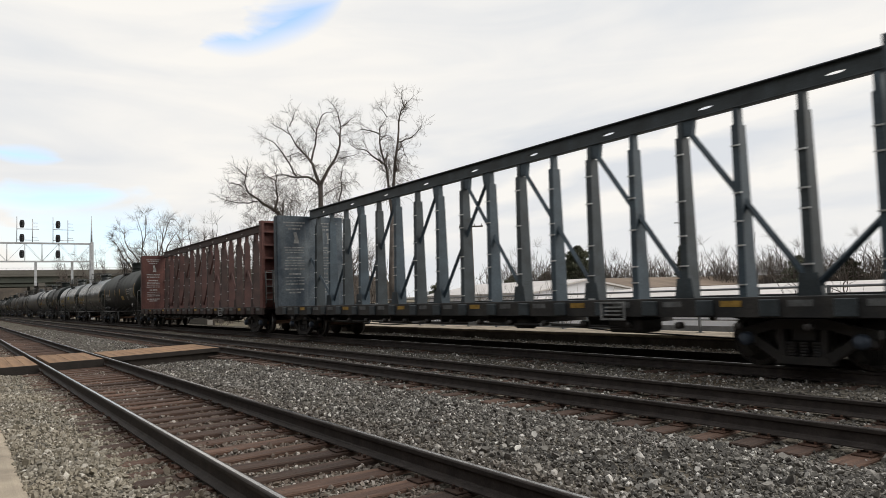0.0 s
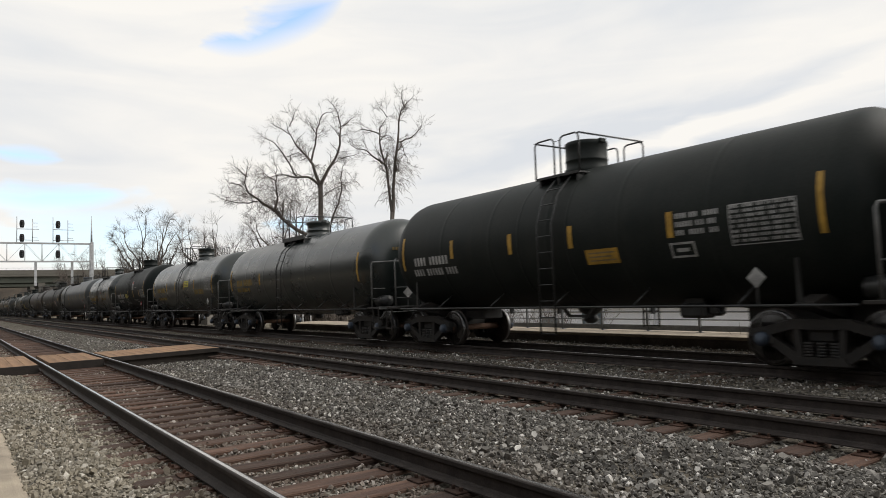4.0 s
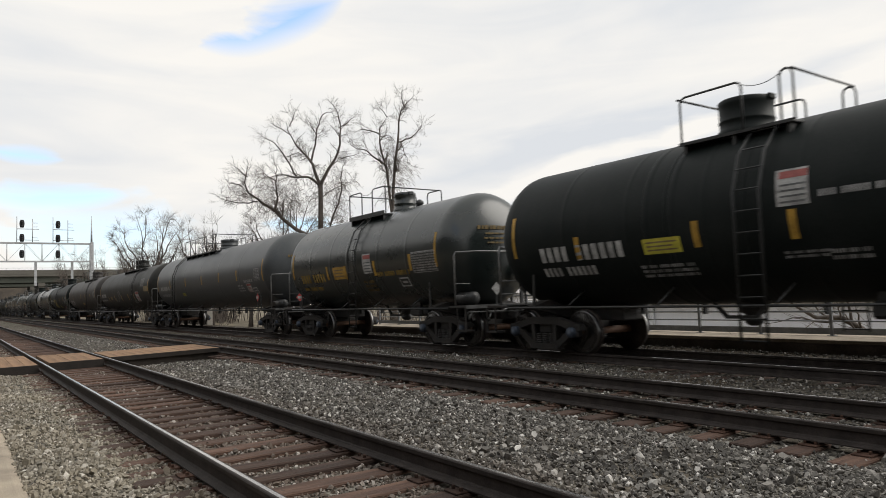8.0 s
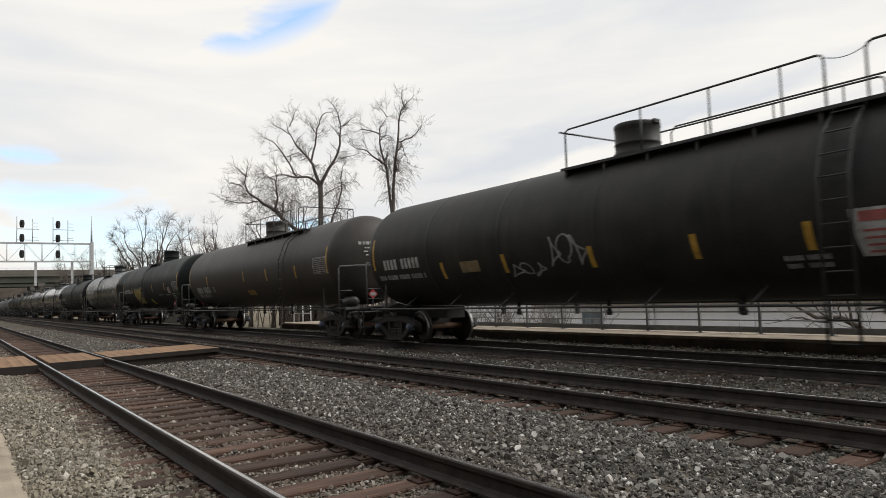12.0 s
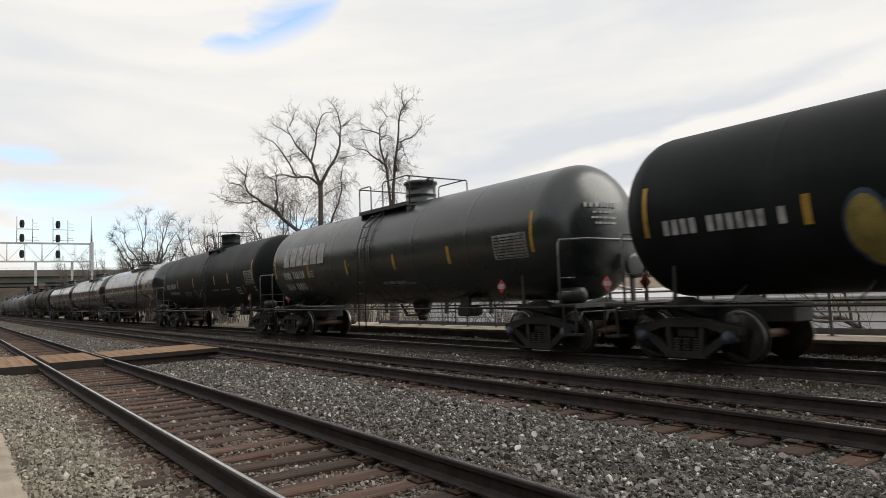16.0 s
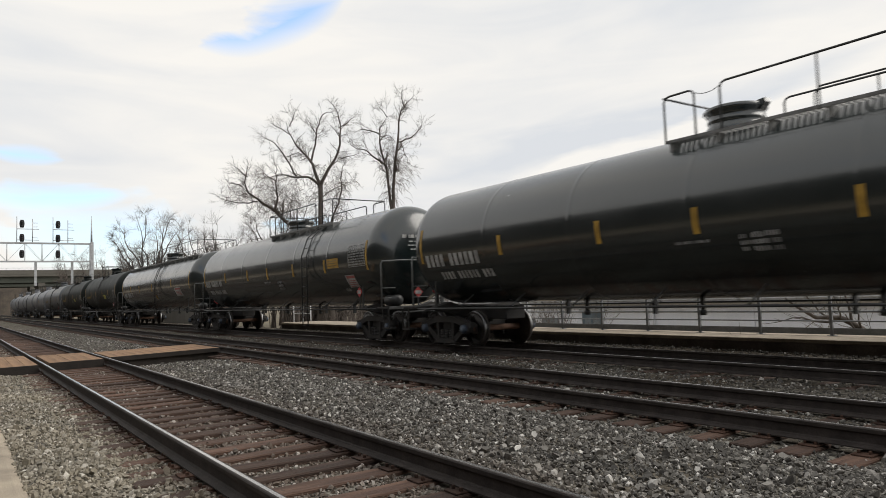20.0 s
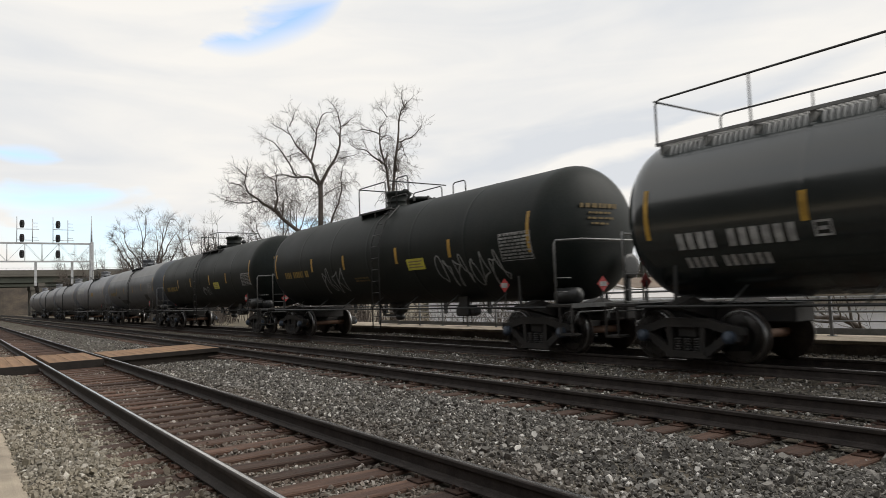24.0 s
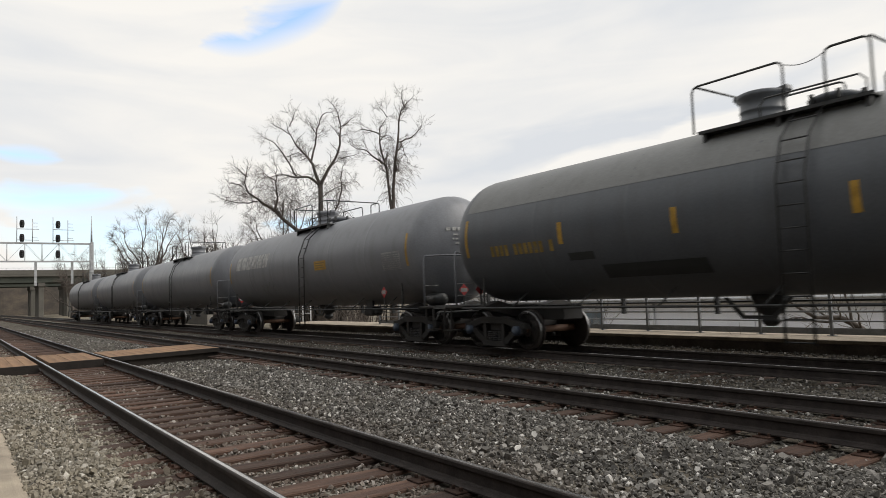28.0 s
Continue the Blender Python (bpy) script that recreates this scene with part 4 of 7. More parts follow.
def build_shrubs():
    """Bare brush on the slope behind the fence."""
    rng = random.Random(31)
    protos = []
    for i in range(3):
        limbs = [((rng.uniform(-0.3, 0.3), rng.uniform(-0.3, 0.3), 0), (rng.gauss(0, 0.5), rng.gauss(0, 0.5), 1), rng.uniform(0.8, 1.4), rng.uniform(0.02, 0.035)) for _ in range(6)]
        wood, twigs = grow(random.Random(90 + i), limbs, 3, 0.5, 0.16, (3, 3, 3))
        t = thing("bare_shrub", "tangled leafless brush on the bank behind the fence", "shrub", (-17 - 2.2 * i, 17.4 + 0.5 * i, -1.2), "brush on the bank")
        part("stem_clump", wood, BARK, t)
        part("twig_crown", twigs, TWIG, t)
        protos.append(t)
    for j in range(15):
        x = -19.5 - 1.25 * j
        copy_thing(protos[j % 3], pose(x + rng.uniform(-0.4, 0.4), rng.uniform(16.8, 19.5), rng.uniform(-1.3, -0.9), 0, 0, rng.uniform(0, 360)))
    for x, y in ((-63, 17), (-70, 17.5), (-78, 16.8), (-57, 18), (-90, 17)):
        copy_thing(protos[1], pose(x, y, -0.8, 0, 0, rng.uniform(0, 360)))
    bare_tree("fallen_tree", "dark crooked tree leaning low behind the fence", (-7.2, 16.9, -1.3),
              [limb((0.0, 1.2), (-50, -78, -60), 2.6, 0.12), limb((0.0, 1.0), (-30, -40, -20), 1.4, 0.07, 0.2), limb((0.1, 0.9), (45, 60, 30), 1.6, 0.09), limb((0.0, 1.1), (-80, -95, -85), 2.4, 0.08)], 8,
              [(0, 0, 0), (0.1, 0.1, 0.7), (0.0, 0.0, 1.2)], 3, 0.5, 0.2, (3, 3, 2), r0=0.13)


def build_buildings():
    b = thing("warehouse", "long low pale warehouse with a white metal roof", "building", (0, 25.0, -1.9))
    x0, x1 = -27.2, 22.0
    n = 20
    for i in range(n):
        a, c = x0 + (x1 - x0) * i / n, x0 + (x1 - x0) * (i + 1) / n
        part("wall_panel", Shape().box(a + 0.012, c - 0.012, 0.0, 0.2, 0, 2.72, 0.01), PANEL, b)
    part("side_wall", Shape().box(x0 - 0.2, x0, 0, 9, 0, 2.7), PANEL, b)
    part("side_wall", Shape().box(x1, x1 + 0.2, 0, 9, 0, 2.7), PANEL, b)
    part("back_wall", Shape().box(x0, x1, 8.8, 9.0, 0, 2.7), PANEL, b)
    part("roof", Shape().prism([(-0.45, 2.74), (-0.45, 2.86), (8.6, 3.28), (9.6, 3.0), (9.6, 2.9), (8.6, 3.14)], x0 - 0.4, x1 + 0.4, axes="yz"), WHITEROOF, b)
    part("gutter", Shape().tube([(x0 - 0.4, -0.5, 2.74), (x1 + 0.4, -0.5, 2.74)], 0.07, 8), GALV, b)
    part("base_strip", Shape().box(x0, x1, -0.03, -0.004, 0.0, 0.3), CONC_GREY, b)
    door = part("door", Shape().box(-23.75, -22.45, -0.07, -0.008, 0.0, 2.2, 0.01), BLUEDOOR, b, "dark blue double door")
    part("pane", Shape().box(-23.55, -23.18, -0.085, -0.074, 1.1, 1.95), GLASS, door)
    part("pane", Shape().box(-23.02, -22.65, -0.085, -0.074, 1.1, 1.95), GLASS, door)
    part("lintel", Shape().box(-23.9, -22.3, -0.12, -0.008, 2.21, 2.36), GALV, door)
    part("window", Shape().box(-26.6, -25.4, -0.05, -0.008, 0.9, 1.9), GLASS, b)
    part("downpipe", Shape().tube([(-19.5, -0.08, 0), (-19.5, -0.08, 2.7)], 0.05, 8), GALV, b)
    g = thing("gabled_shed", "pale gabled shed with a white metal roof", "building", (-45, 35, -1.9))
    part("wall", Shape().prism([(0, 0), (11, 0), (11, 3.2), (5.5, 4.04), (0, 3.2)], -7, 7, axes="yz"), PANEL, g)
    part("roof", Shape().prism([(-0.4, 3.16), (5.5, 4.06), (11.4, 3.16), (11.4, 3.28), (5.5, 4.2), (-0.4, 3.28)], -7.3, 7.3, axes="yz"), WHITEROOF, g)
    h = thing("brown_roofed_building", "long brown-roofed building behind the warehouse", "building", (-46.6, 50, -1.9))
    part("wall", Shape().box(-4.6, 4.6, 0.4, 95, 0, 3.2), CONC_GREY, h)
    part("roof", Shape().prism([(-5, 3.24), (0, 4.26), (5, 3.24), (5, 3.38), (0, 4.42), (-5, 3.38)], 0, 95.4, axes="xz"), BROWNROOF, h)
    w = thing("retaining_wall", "low beige concrete wall beside the main line", "wall", (-52, 15.3, -0.5))
    for i in range(6):
        part("wall_panel", Shape().box(-3.0 * i - 2.98, -3.0 * i, 0, 0.4, 0, 1.75, 0.02), CONC_GREY, w)
    gt = thing("platform_gate", "white tubular gate frame at the platform end", "gate", (-33.6, 15.2, 0.1))
    wt = mat("white_tube_paint", (0.7, 0.7, 0.7), 0.5)
    for x in (0, -1.0, -2.2):
        part("post", Shape().tube([(x, 0, -0.4), (x, 0, 1.1)], 0.035, 8), wt, gt)
    for z in (1.08, 0.55):
        part("rail", Shape().tube([(0, 0, z), (-2.2, 0, z)], 0.03, 8), wt, gt)


def street_lamp(at, h, toward, label):
    t = thing("street_lamp", label, "street lamp", at, "street lamps")
    part("pole", Shape().tube([(0, 0, 0), (0, 0, h - 1.2)], [0.07, 0.045], 8), GALV, t)
    d = Vector(toward).normalized()
    part("arm", Shape().tube([(0, 0, h - 1.2), d * 0.35 + Vector((0, 0, h - 0.7)), d * 0.9 + Vector((0, 0, h))], 0.04, 6), GALV, t)
    e = d * 1.15 + Vector((0, 0, h + 0.1))
    part("lamp_head", Shape().tube([d * 0.85 + Vector((0, 0, h)), e, d * 1.5 + Vector((0, 0, h + 0.05))], [0.05, 0.12, 0.06], 8), GALV, t)


def build_poles():
    street_lamp((-87.3, 22.8, -0.8), 12.6, (-0.575, -0.8, 0), "galvanised cobra-head street lamp behind the train")
    street_lamp((-49.0, 69.5, -1.8), 10.6, (-0.575, -0.8, 0), "galvanised cobra-head street lamp beyond the roofs")
    t = thing("utility_pole", "wooden utility pole with a crossarm and insulators", "utility pole", (-46, 35.5, -1.6))
    part("pole", Shape().tube([(0, 0, 0), (0, 0, 9.4)], [0.16, 0.11], 8), BARK, t)
    part("crossarm", Shape().box(-1.0, 1.0, -0.06, 0.06, 8.6, 8.72), BARK, t, at=pose(0, 0, 0, 0, 0, 52))
    for i in range(4):
        part("insulator", Shape().lathe([(8.72, 0.05), (8.8, 0.06), (8.9, 0.03)], "z", (-0.9 + 0.6 * i, 0, 0), 8), GALV, t, at=pose(0, 0, 0, 0, 0, 52))


build_ground()
build_ballast()
build_surroundings()
build_platforms()
build_bridges()
build_gantry()
build_buildings()
build_fence()
build_trees()
build_evergreens()
build_shrubs()
build_poles()


# ---- the train ----
def paint(name, colour, rough, vary=0.3, tint=(0.11, 0.10, 0.09), streak=0.18, spec=0.5, coat=0.0):
    return mat(name, colour, rough, 0, vary, 0.9, 0.04, 26, tint, streak=streak, spec=spec, coat=coat)


PAINT = {"black_a": paint("dusty_black_tank_paint", (0.0105, 0.0155, 0.0150), 0.5, 0.3, (0.028, 0.028, 0.027), 0.12, 0.13),
         "black_b": paint("dull_black_tank_paint", (0.0150, 0.0205, 0.0193), 0.5, 0.3, (0.034, 0.032, 0.028), 0.16, 0.14),
         "black_gloss": paint("glossy_black_tank_paint", (0.0072, 0.0155, 0.0160), 0.22, 0.2, (0.025, 0.025, 0.025), 0.06, 0.95, 0.3),
         "black_satin": paint("satin_black_tank_paint", (0.0120, 0.0200, 0.0190), 0.29, 0.25, (0.030, 0.031, 0.029), 0.1, 0.75),
         "slate": paint("slate_tank_paint", (0.047, 0.056, 0.062), 0.42, 0.3, (0.075, 0.074, 0.071), 0.2, 0.6),
         "black_dusty": paint("brown_dusted_black_paint", (0.0200, 0.0225, 0.0210), 0.5, 0.35, (0.055, 0.048, 0.041), 0.3, 0.2),
         "brown_black": paint("brown_dusted_tank_paint", (0.034, 0.030, 0.028), 0.52, 0.3, (0.06, 0.05, 0.04), 0.25, 0.4),
         "grey": paint("grey_tank_paint", (0.215, 0.225, 0.245), 0.42, 0.2, (0.055, 0.053, 0.05), 0.3),
         "grey_slate": paint("slate_grey_tank_paint", (0.105, 0.117, 0.132), 0.42, 0.22, (0.045, 0.043, 0.04), 0.25)}
UNDER = mat("grimy_running_gear", (0.025, 0.0245, 0.0235), 0.62, 0.1, 0.4, 5, 0.3, 40, (0.04, 0.03, 0.024))
GEAR = mat("black_fittings", (0.023, 0.0245, 0.0245), 0.42, 0.0, 0.3, 5, 0.1, 40)
WHEEL = mat("rusty_wheel_plate", (0.040, 0.031, 0.026), 0.5, 0.4, 0.4, 5, 0.2, 40)
TREAD = mat("bright_wheel_tread", (0.26, 0.26, 0.26), 0.35, 1.0, 0.15, 6, 0.05, 60)
AXLE = mat("rust_brown_axle", (0.17, 0.095, 0.06), 0.7, 0.2, 0.3, 5, 0.1, 40)
CAPBLUE = mat("blue_grey_bearing_cap", (0.045, 0.06, 0.085), 0.5, 0.3, 0.2, 8, 0.1, 40)
YELLOW = mat("yellow_reflective", (0.42, 0.245, 0.032), 0.5, 0, 0.3, 5, 0.05, 40)
DIMYELLOW = mat("faded_yellow_stencil", (0.15, 0.10, 0.028), 0.7, 0, 0.35, 5, 0.05, 40)
STENCILYELLOW = mat("yellow_stencil", (0.27, 0.18, 0.035), 0.7, 0, 0.35, 5, 0.05, 40)
LEMON = mat("lemon_yellow_panel", (0.55, 0.50, 0.06), 0.6, 0, 0.2, 4, 0.05, 40)
WHITE = mat("white_stencil", (0.42, 0.42, 0.41), 0.7, 0, 0.4, 4, 0.05, 40)
FAINT = mat("faded_white_chalk", (0.27, 0.275, 0.27), 0.8, 0, 0.4, 4, 0.05, 40)
REDM = mat("placard_red", (0.45, 0.04, 0.04), 0.6, 0, 0.2, 4, 0.05, 40)
TANM = mat("faded_tan_panel", (0.24, 0.18, 0.09), 0.7, 0, 0.3, 4, 0.05, 40)
GREENM = mat("dull_green_spray", (0.07, 0.13, 0.045), 0.7, 0, 0.3, 4, 0.05, 40)
SPRAYYELLOW = mat("faded_yellow_spray", (0.30, 0.235, 0.06), 0.7, 0, 0.3, 3, 0.05, 40)
SPRAYBLUE = mat("dull_blue_spray", (0.045, 0.075, 0.12), 0.7, 0, 0.3, 3, 0.05, 40)
TEXTWHITE = mat("worn_white_stencil", (0.36, 0.36, 0.355), 0.7, 0, 0.4, 4, 0.05, 40)
DULLYELLOW = mat("dirty_yellow_plate", (0.34, 0.20, 0.03), 0.6, 0, 0.4, 6, 0.05, 40)
GREYPLATE = mat("dirty_white_plate", (0.12, 0.125, 0.125), 0.7, 0, 0.4, 6, 0.05, 40)
UNDERBLUE = mat("grimy_blue_black_sill", (0.024, 0.026, 0.028), 0.75, 0, 0.45, 3, 0.15, 30, (0.07, 0.06, 0.05))
UNDERRED = mat("grimy_red_black_sill", (0.032, 0.023, 0.020), 0.75, 0, 0.45, 3, 0.15, 30, (0.08, 0.055, 0.045))
FADERED = mat("faded_red_print", (0.34, 0.10, 0.09), 0.7, 0, 0.3, 4, 0.05, 40)
PATCH = mat("dark_repaint_patch", (0.03, 0.033, 0.033), 0.6, 0, 0.2, 4, 0.05, 40)
# steel fittings in a lighter grey that stands in for their glints
GLINTRAIL = mat("glint_grey_steel", (0.20, 0.202, 0.198), 0.38, 0.4, 0.25, 6, 0.05, 40)
STRAP = mat("bright_worn_strap", (0.62, 0.63, 0.63), 0.35, 0.5, 0.25, 6, 0.05, 40)
TRACK_Y = TRACKS["track_3"]
R_TANK = 1.55
R_WHEEL = 0.457


def truck_meshes():
    """Meshes of one two-axle truck: bolster, side frame, wheelset."""
    bol = Shape().box(-0.2, 0.2, -1.05, 1.05, 0.42, 0.66, 0.03).box(-0.32, 0.32, -0.34, 0.34, 0.6, 0.72, 0.03)
    for s in (-1, 1):
        bol.tube([(s * 0.42, -0.75, 0.42), (s * 0.42, 0.75, 0.42)], 0.06, 8)
        for y in (-0.752, 0.752):
            bol.box(s * 0.36 - 0.04, s * 0.36 + 0.06, y - 0.06, y + 0.06, 0.22, 0.62, 0.02)
    fr = Shape()
    top = [(-1.12, 0.50), (-1.10, 0.62), (-0.82, 0.66), (-0.40, 0.78), (0.40, 0.78), (0.82, 0.66), (1.10, 0.62), (1.12, 0.50), (0.86, 0.50), (0.42, 0.62), (-0.42, 0.62), (-0.86, 0.50)]
    fr.prism(top, -0.09, 0.09)
    for s in (-1, 1):
        fr.prism([(s * 0.84, 0.56), (s * 0.98, 0.50), (s * 0.40, 0.10), (s * 0.28, 0.20)], -0.07, 0.07)
        fr.prism([(s * 0.26, 0.14), (s * 0.36, 0.14), (s * 0.40, 0.66), (s * 0.30, 0.66)], -0.08, 0.08)
        fr.box(s * 0.889 - 0.15, s * 0.889 + 0.15, -0.10, 0.10, 0.36, 0.56, 0.03)
    fr.prism([(-0.44, 0.08), (0.44, 0.08), (0.36, 0.20), (-0.36, 0.20)], -0.10, 0.10)
    for x in (-0.2, 0.0, 0.2):
        for i in range(5):
            fr.lathe([(0.20 + 0.045 * i, 0.075), (0.222 + 0.045 * i, 0.085), (0.243 + 0.045 * i, 0.075)], "z", (x, 0, 0), 8)
    cap = Shape().lathe([(-0.20, 0.0), (-0.20, 0.085), (-0.17, 0.115), (0.05, 0.12)], "y", (0, 0, 0), 14)
    ws = Shape()
    ws.lathe([(-0.95, 0.07), (-0.6, 0.085), (0, 0.078), (0.6, 0.085), (0.95, 0.07)], "y", (0, 0, 0), 14, 2)
    for s in (-1, 1):
        a = 0.7525 * s
        ws.lathe([(a - 0.07 * s, 0.10), (a - 0.07 * s, 0.49), (a - 0.03 * s, 0.485), (a - 0.025 * s, R_WHEEL)], "y", (0, 0, 0), 26, 0)
        ws.lathe([(a - 0.025 * s, R_WHEEL), (a + 0.06 * s, R_WHEEL - 0.006), (a + 0.068 * s, R_WHEEL - 0.02)], "y", (0, 0, 0), 26, 1)
        ws.lathe([(a + 0.068 * s, R_WHEEL - 0.02), (a + 0.068 * s, 0.375), (a + 0.02 * s, 0.33), (a + 0.0 * s, 0.20), (a + 0.09 * s, 0.14), (a + 0.09 * s, 0.09)], "y", (0, 0, 0), 26, 0)
    return bol.mesh("truck", UNDER), fr.mesh("side_frame", UNDER), cap.mesh("bearing_cap", CAPBLUE), ws.mesh("wheelset", [WHEEL, TREAD, AXLE])


BOLSTER, SIDEFRAME, CAPS, WHEELSET = truck_meshes()
WHEELS = {-1: [], 1: []}


def add_truck(car, x):
    tr = part("truck", BOLSTER, None, car, at=(x, 0, 0))
    for s in (-1, 1):
        part("side_frame", SIDEFRAME, None, tr, at=(0, s * 1.03, 0))
        for x in (-0.889, 0.889):
            part("bearing_cap", CAPS, None, tr, at=pose(x, s * 1.03, R_WHEEL, 0, 0, 0 if s < 0 else 180))
        WHEELS[s].append(part("wheelset", WHEELSET, None, tr, at=(s * 0.889, 0, R_WHEEL)))
    return tr


def tank_shell(h, zc, k=0):
    """Cylinder with dished heads; seams and a slight sag of the bottom sheets."""
    r = R_TANK
    prof = []
    for i in range(10):
        a = math.pi / 2 * i / 9
        prof.append((-h - 0.80 * math.cos(a), max(0.02, r * math.sin(a) ** 0.82)))
    left = prof
    body = []
    n = 6
    for i in range(1, n):
        x = -h + 2 * h * i / n
        body += [(x - 0.10, r), (x - 0.03, r), (x - 0.012, r + 0.004), (x + 0.012, r + 0.004), (x + 0.03, r), (x + 0.10, r)]
    right = [(-x, q) for x, q in prof[::-1]]
    return Shape().lathe(left + [(-h + 0.05, r), (-h + 0.2, r)] + body + [(h - 0.2, r), (h - 0.05, r)] + right, "x", (0, 0, zc), 48)


def on_tank(zc, x, deg, lift=0.006):
    a = radians(deg)
    r = R_TANK + lift
    return (x, -r * math.cos(a), zc + r * math.sin(a))


def patch(s, zc, x0, x1, d0, d1, k=0, lift=0.006, skew=0.0, smooth=False):
    """A thin painted area on the near flank between two stations and two angles."""
    n = max(1, int(abs(d1 - d0) / 5))
    v, f = [], []
    for i in range(n + 1):
        d = d0 + (d1 - d0) * i / n
        o = skew * i / n
        v += [on_tank(zc, x0 + o, d, lift), on_tank(zc, x1 + o, d, lift)]
    f = [(2 * i, 2 * i + 1, 2 * i + 3, 2 * i + 2) for i in range(n)]
    s.add(v, f, k, not smooth)


def lettering(s, zc, x, deg, w, h, seed, lines):
    """Plain bars in rows, broken like letters and words."""
    rng = random.Random(seed)
    per = math.degrees(h / R_TANK)
    for i in range(lines):
        d1 = deg + per / 2 - per * i / lines
        d0 = d1 - per / lines * (0.62 if lines > 1 else 1.0)
        u, first = -w / 2, True
        size = (d1 - d0) * R_TANK * math.pi / 180
        while u < w / 2 - size * 0.3:
            k = rng.randint(3, 6) if lines > 1 else (4 if first else 6)
            first = False
            for _ in range(k):
                c = size * 0.44
                if u + c > w / 2:
                    break
                patch(s, zc, x + u, x + u + c, d0, d1)
                u += c * 1.5
            u += size * (0.6 if lines == 1 else 0.5) * (2.0 if rng.random() < 0.25 and lines > 1 else 1)


class Marks:
    """Puts painted marks, panels and placards on one car's near flank."""

    def __init__(self, car, zc, seed):
        self.car, self.zc, self.n = car, zc, seed * 50

    def __call__(self, kind, x, deg, w, h):
        self.n += 1
        s, zc, per = Shape(), self.zc, math.degrees(h / R_TANK)
        d0, d1 = deg - per / 2, deg + per / 2
        if kind == "stripe":
            patch(s, zc, x - 0.065, x + 0.065, deg - 8.5, deg + 8.5)
            part("reflective_stripe", s, YELLOW, self.car)
        elif kind in ("text_w", "text_y"):
            lines = 1 if h < 0.115 or w / h > 5.5 else 2 if h < 0.3 and w / h < 14 and w < 2.4 and h < 0.24 else 3 if h > 0.3 else 2
            if w > 1.4 and 0.2 < h < 0.36 and deg > -27:
                lines = 1
            lettering(s, zc, x, deg, w, h, self.n, lines)
            part("stencilled_lettering", s, (WHITE if lines == 1 and h > 0.2 else TEXTWHITE) if kind == "text_w" else STENCILYELLOW if lines == 1 else DIMYELLOW, self.car)["kind"] = "stuff"
        elif kind == "brand_w":
            c = w / 6
            for i in range(6):
                a = x - w / 2 + c * i
                s = Shape()
                patch(s, zc, a + 0.04, a + c - 0.05, d0, d1, skew=0.05)
                part("white_emblem", s, WHITE, self.car)
        elif kind in ("yellow", "lemon", "tan", "dark"):
            patch(s, zc, x - w / 2, x + w / 2, d0, d1)
            ob = part("painted_panel", s, {"yellow": YELLOW, "lemon": LEMON, "tan": TANM, "dark": PATCH}[kind], self.car)
            if kind in ("yellow", "lemon"):
                t = Shape()
                for i in range(3):
                    q = d0 + per * (0.2 + 0.25 * i)
                    patch(t, zc, x - w * 0.4, x + w * (0.4 - 0.1 * (i % 2)), q, q + per * 0.1, lift=0.009)
                part("panel_lettering", t, TANM, ob)
        elif kind == "sign":
            patch(s, zc, x - w / 2, x + w / 2, d0, d1, skew=-0.06 * w)
            ob = part("notice_panel", s, WHITE, self.car, "white and red notice")
            t = Shape()
            patch(t, zc, x - w * 0.44, x + w * 0.44, d1 - per * 0.26, d1 - per * 0.06, lift=0.009)
            for i in range(4):
                q = d0 + per * (0.08 + 0.15 * i)
                patch(t, zc, x - w * 0.4, x + w * 0.4, q, q + per * 0.05, 1 if h > 0.55 and w < 0.9 else 0, lift=0.009)
            part("notice_lettering", t, [FADERED, GREYPLATE], ob)
        elif kind == "data":
            lettering(s, zc, x, deg, w, h, self.n, 8)
            for q in (d0 - per * 0.03, d1):
                patch(s, zc, x - w / 2, x + w / 2, q, q + per * 0.025)
            for q in (x - w / 2, x + w / 2 - 0.02):
                patch(s, zc, q, q + 0.02, d0, d1)
            part("stencilled_data_panel", s, TEXTWHITE, self.car)["kind"] = "stuff"
        elif kind == "frame":
            t = min(w, h) * 0.14
            for q in (d0, d1 - math.degrees(t / R_TANK)):
                patch(s, zc, x - w / 2, x + w / 2, q, q + math.degrees(t / R_TANK))
            for q in (x - w / 2, x + w / 2 - t):
                patch(s, zc, q, q + t, d0, d1)
            patch(s, zc, x - w * 0.25, x + w * 0.25, deg - per * 0.12, deg + per * 0.12)
            part("consolidated_stencil", s, WHITE, self.car)
        elif kind == "placard":
            p = on_tank(zc, x, deg, 0.0)
            y = -1.42
            z = max(1.42, p[2])
            r = 0.165
            s.prism([(x - r, z), (x, z - r), (x + r, z), (x, z + r)], y - 0.012, y)
            ob = part("placard", s, WHITE if self.n // 50 <= 5 else REDM, self.car, "diamond hazard placard")
            part("placard_band", Shape().box(x - r * 0.62, x + r * 0.62, y - 0.018, y - 0.0125, z - 0.055, z + 0.055), WHITE, ob)
            part("placard_post", Shape().box(x - 0.02, x + 0.02, y + 0.001, y + 0.02, 1.0, z), GEAR, ob)
        elif kind == "tank":
            part("air_reservoir", Shape().lathe([(-0.55, 0.05), (-0.5, 0.2), (0.5, 0.2), (0.55, 0.05)], "x", (x, -1.2, 1.3), 18), GEAR, self.car)
        elif kind == "moon":
            n = 12
            for i in range(n):
                u, v = -1.9 + 3.8 * i / n, -1.9 + 3.8 * (i + 1) / n
                ring = [(math.cos(q), math.sin(q), 1 - 0.42 * (0.5 + 0.5 * math.cos(q * 1.6))) for q in (u, v)]
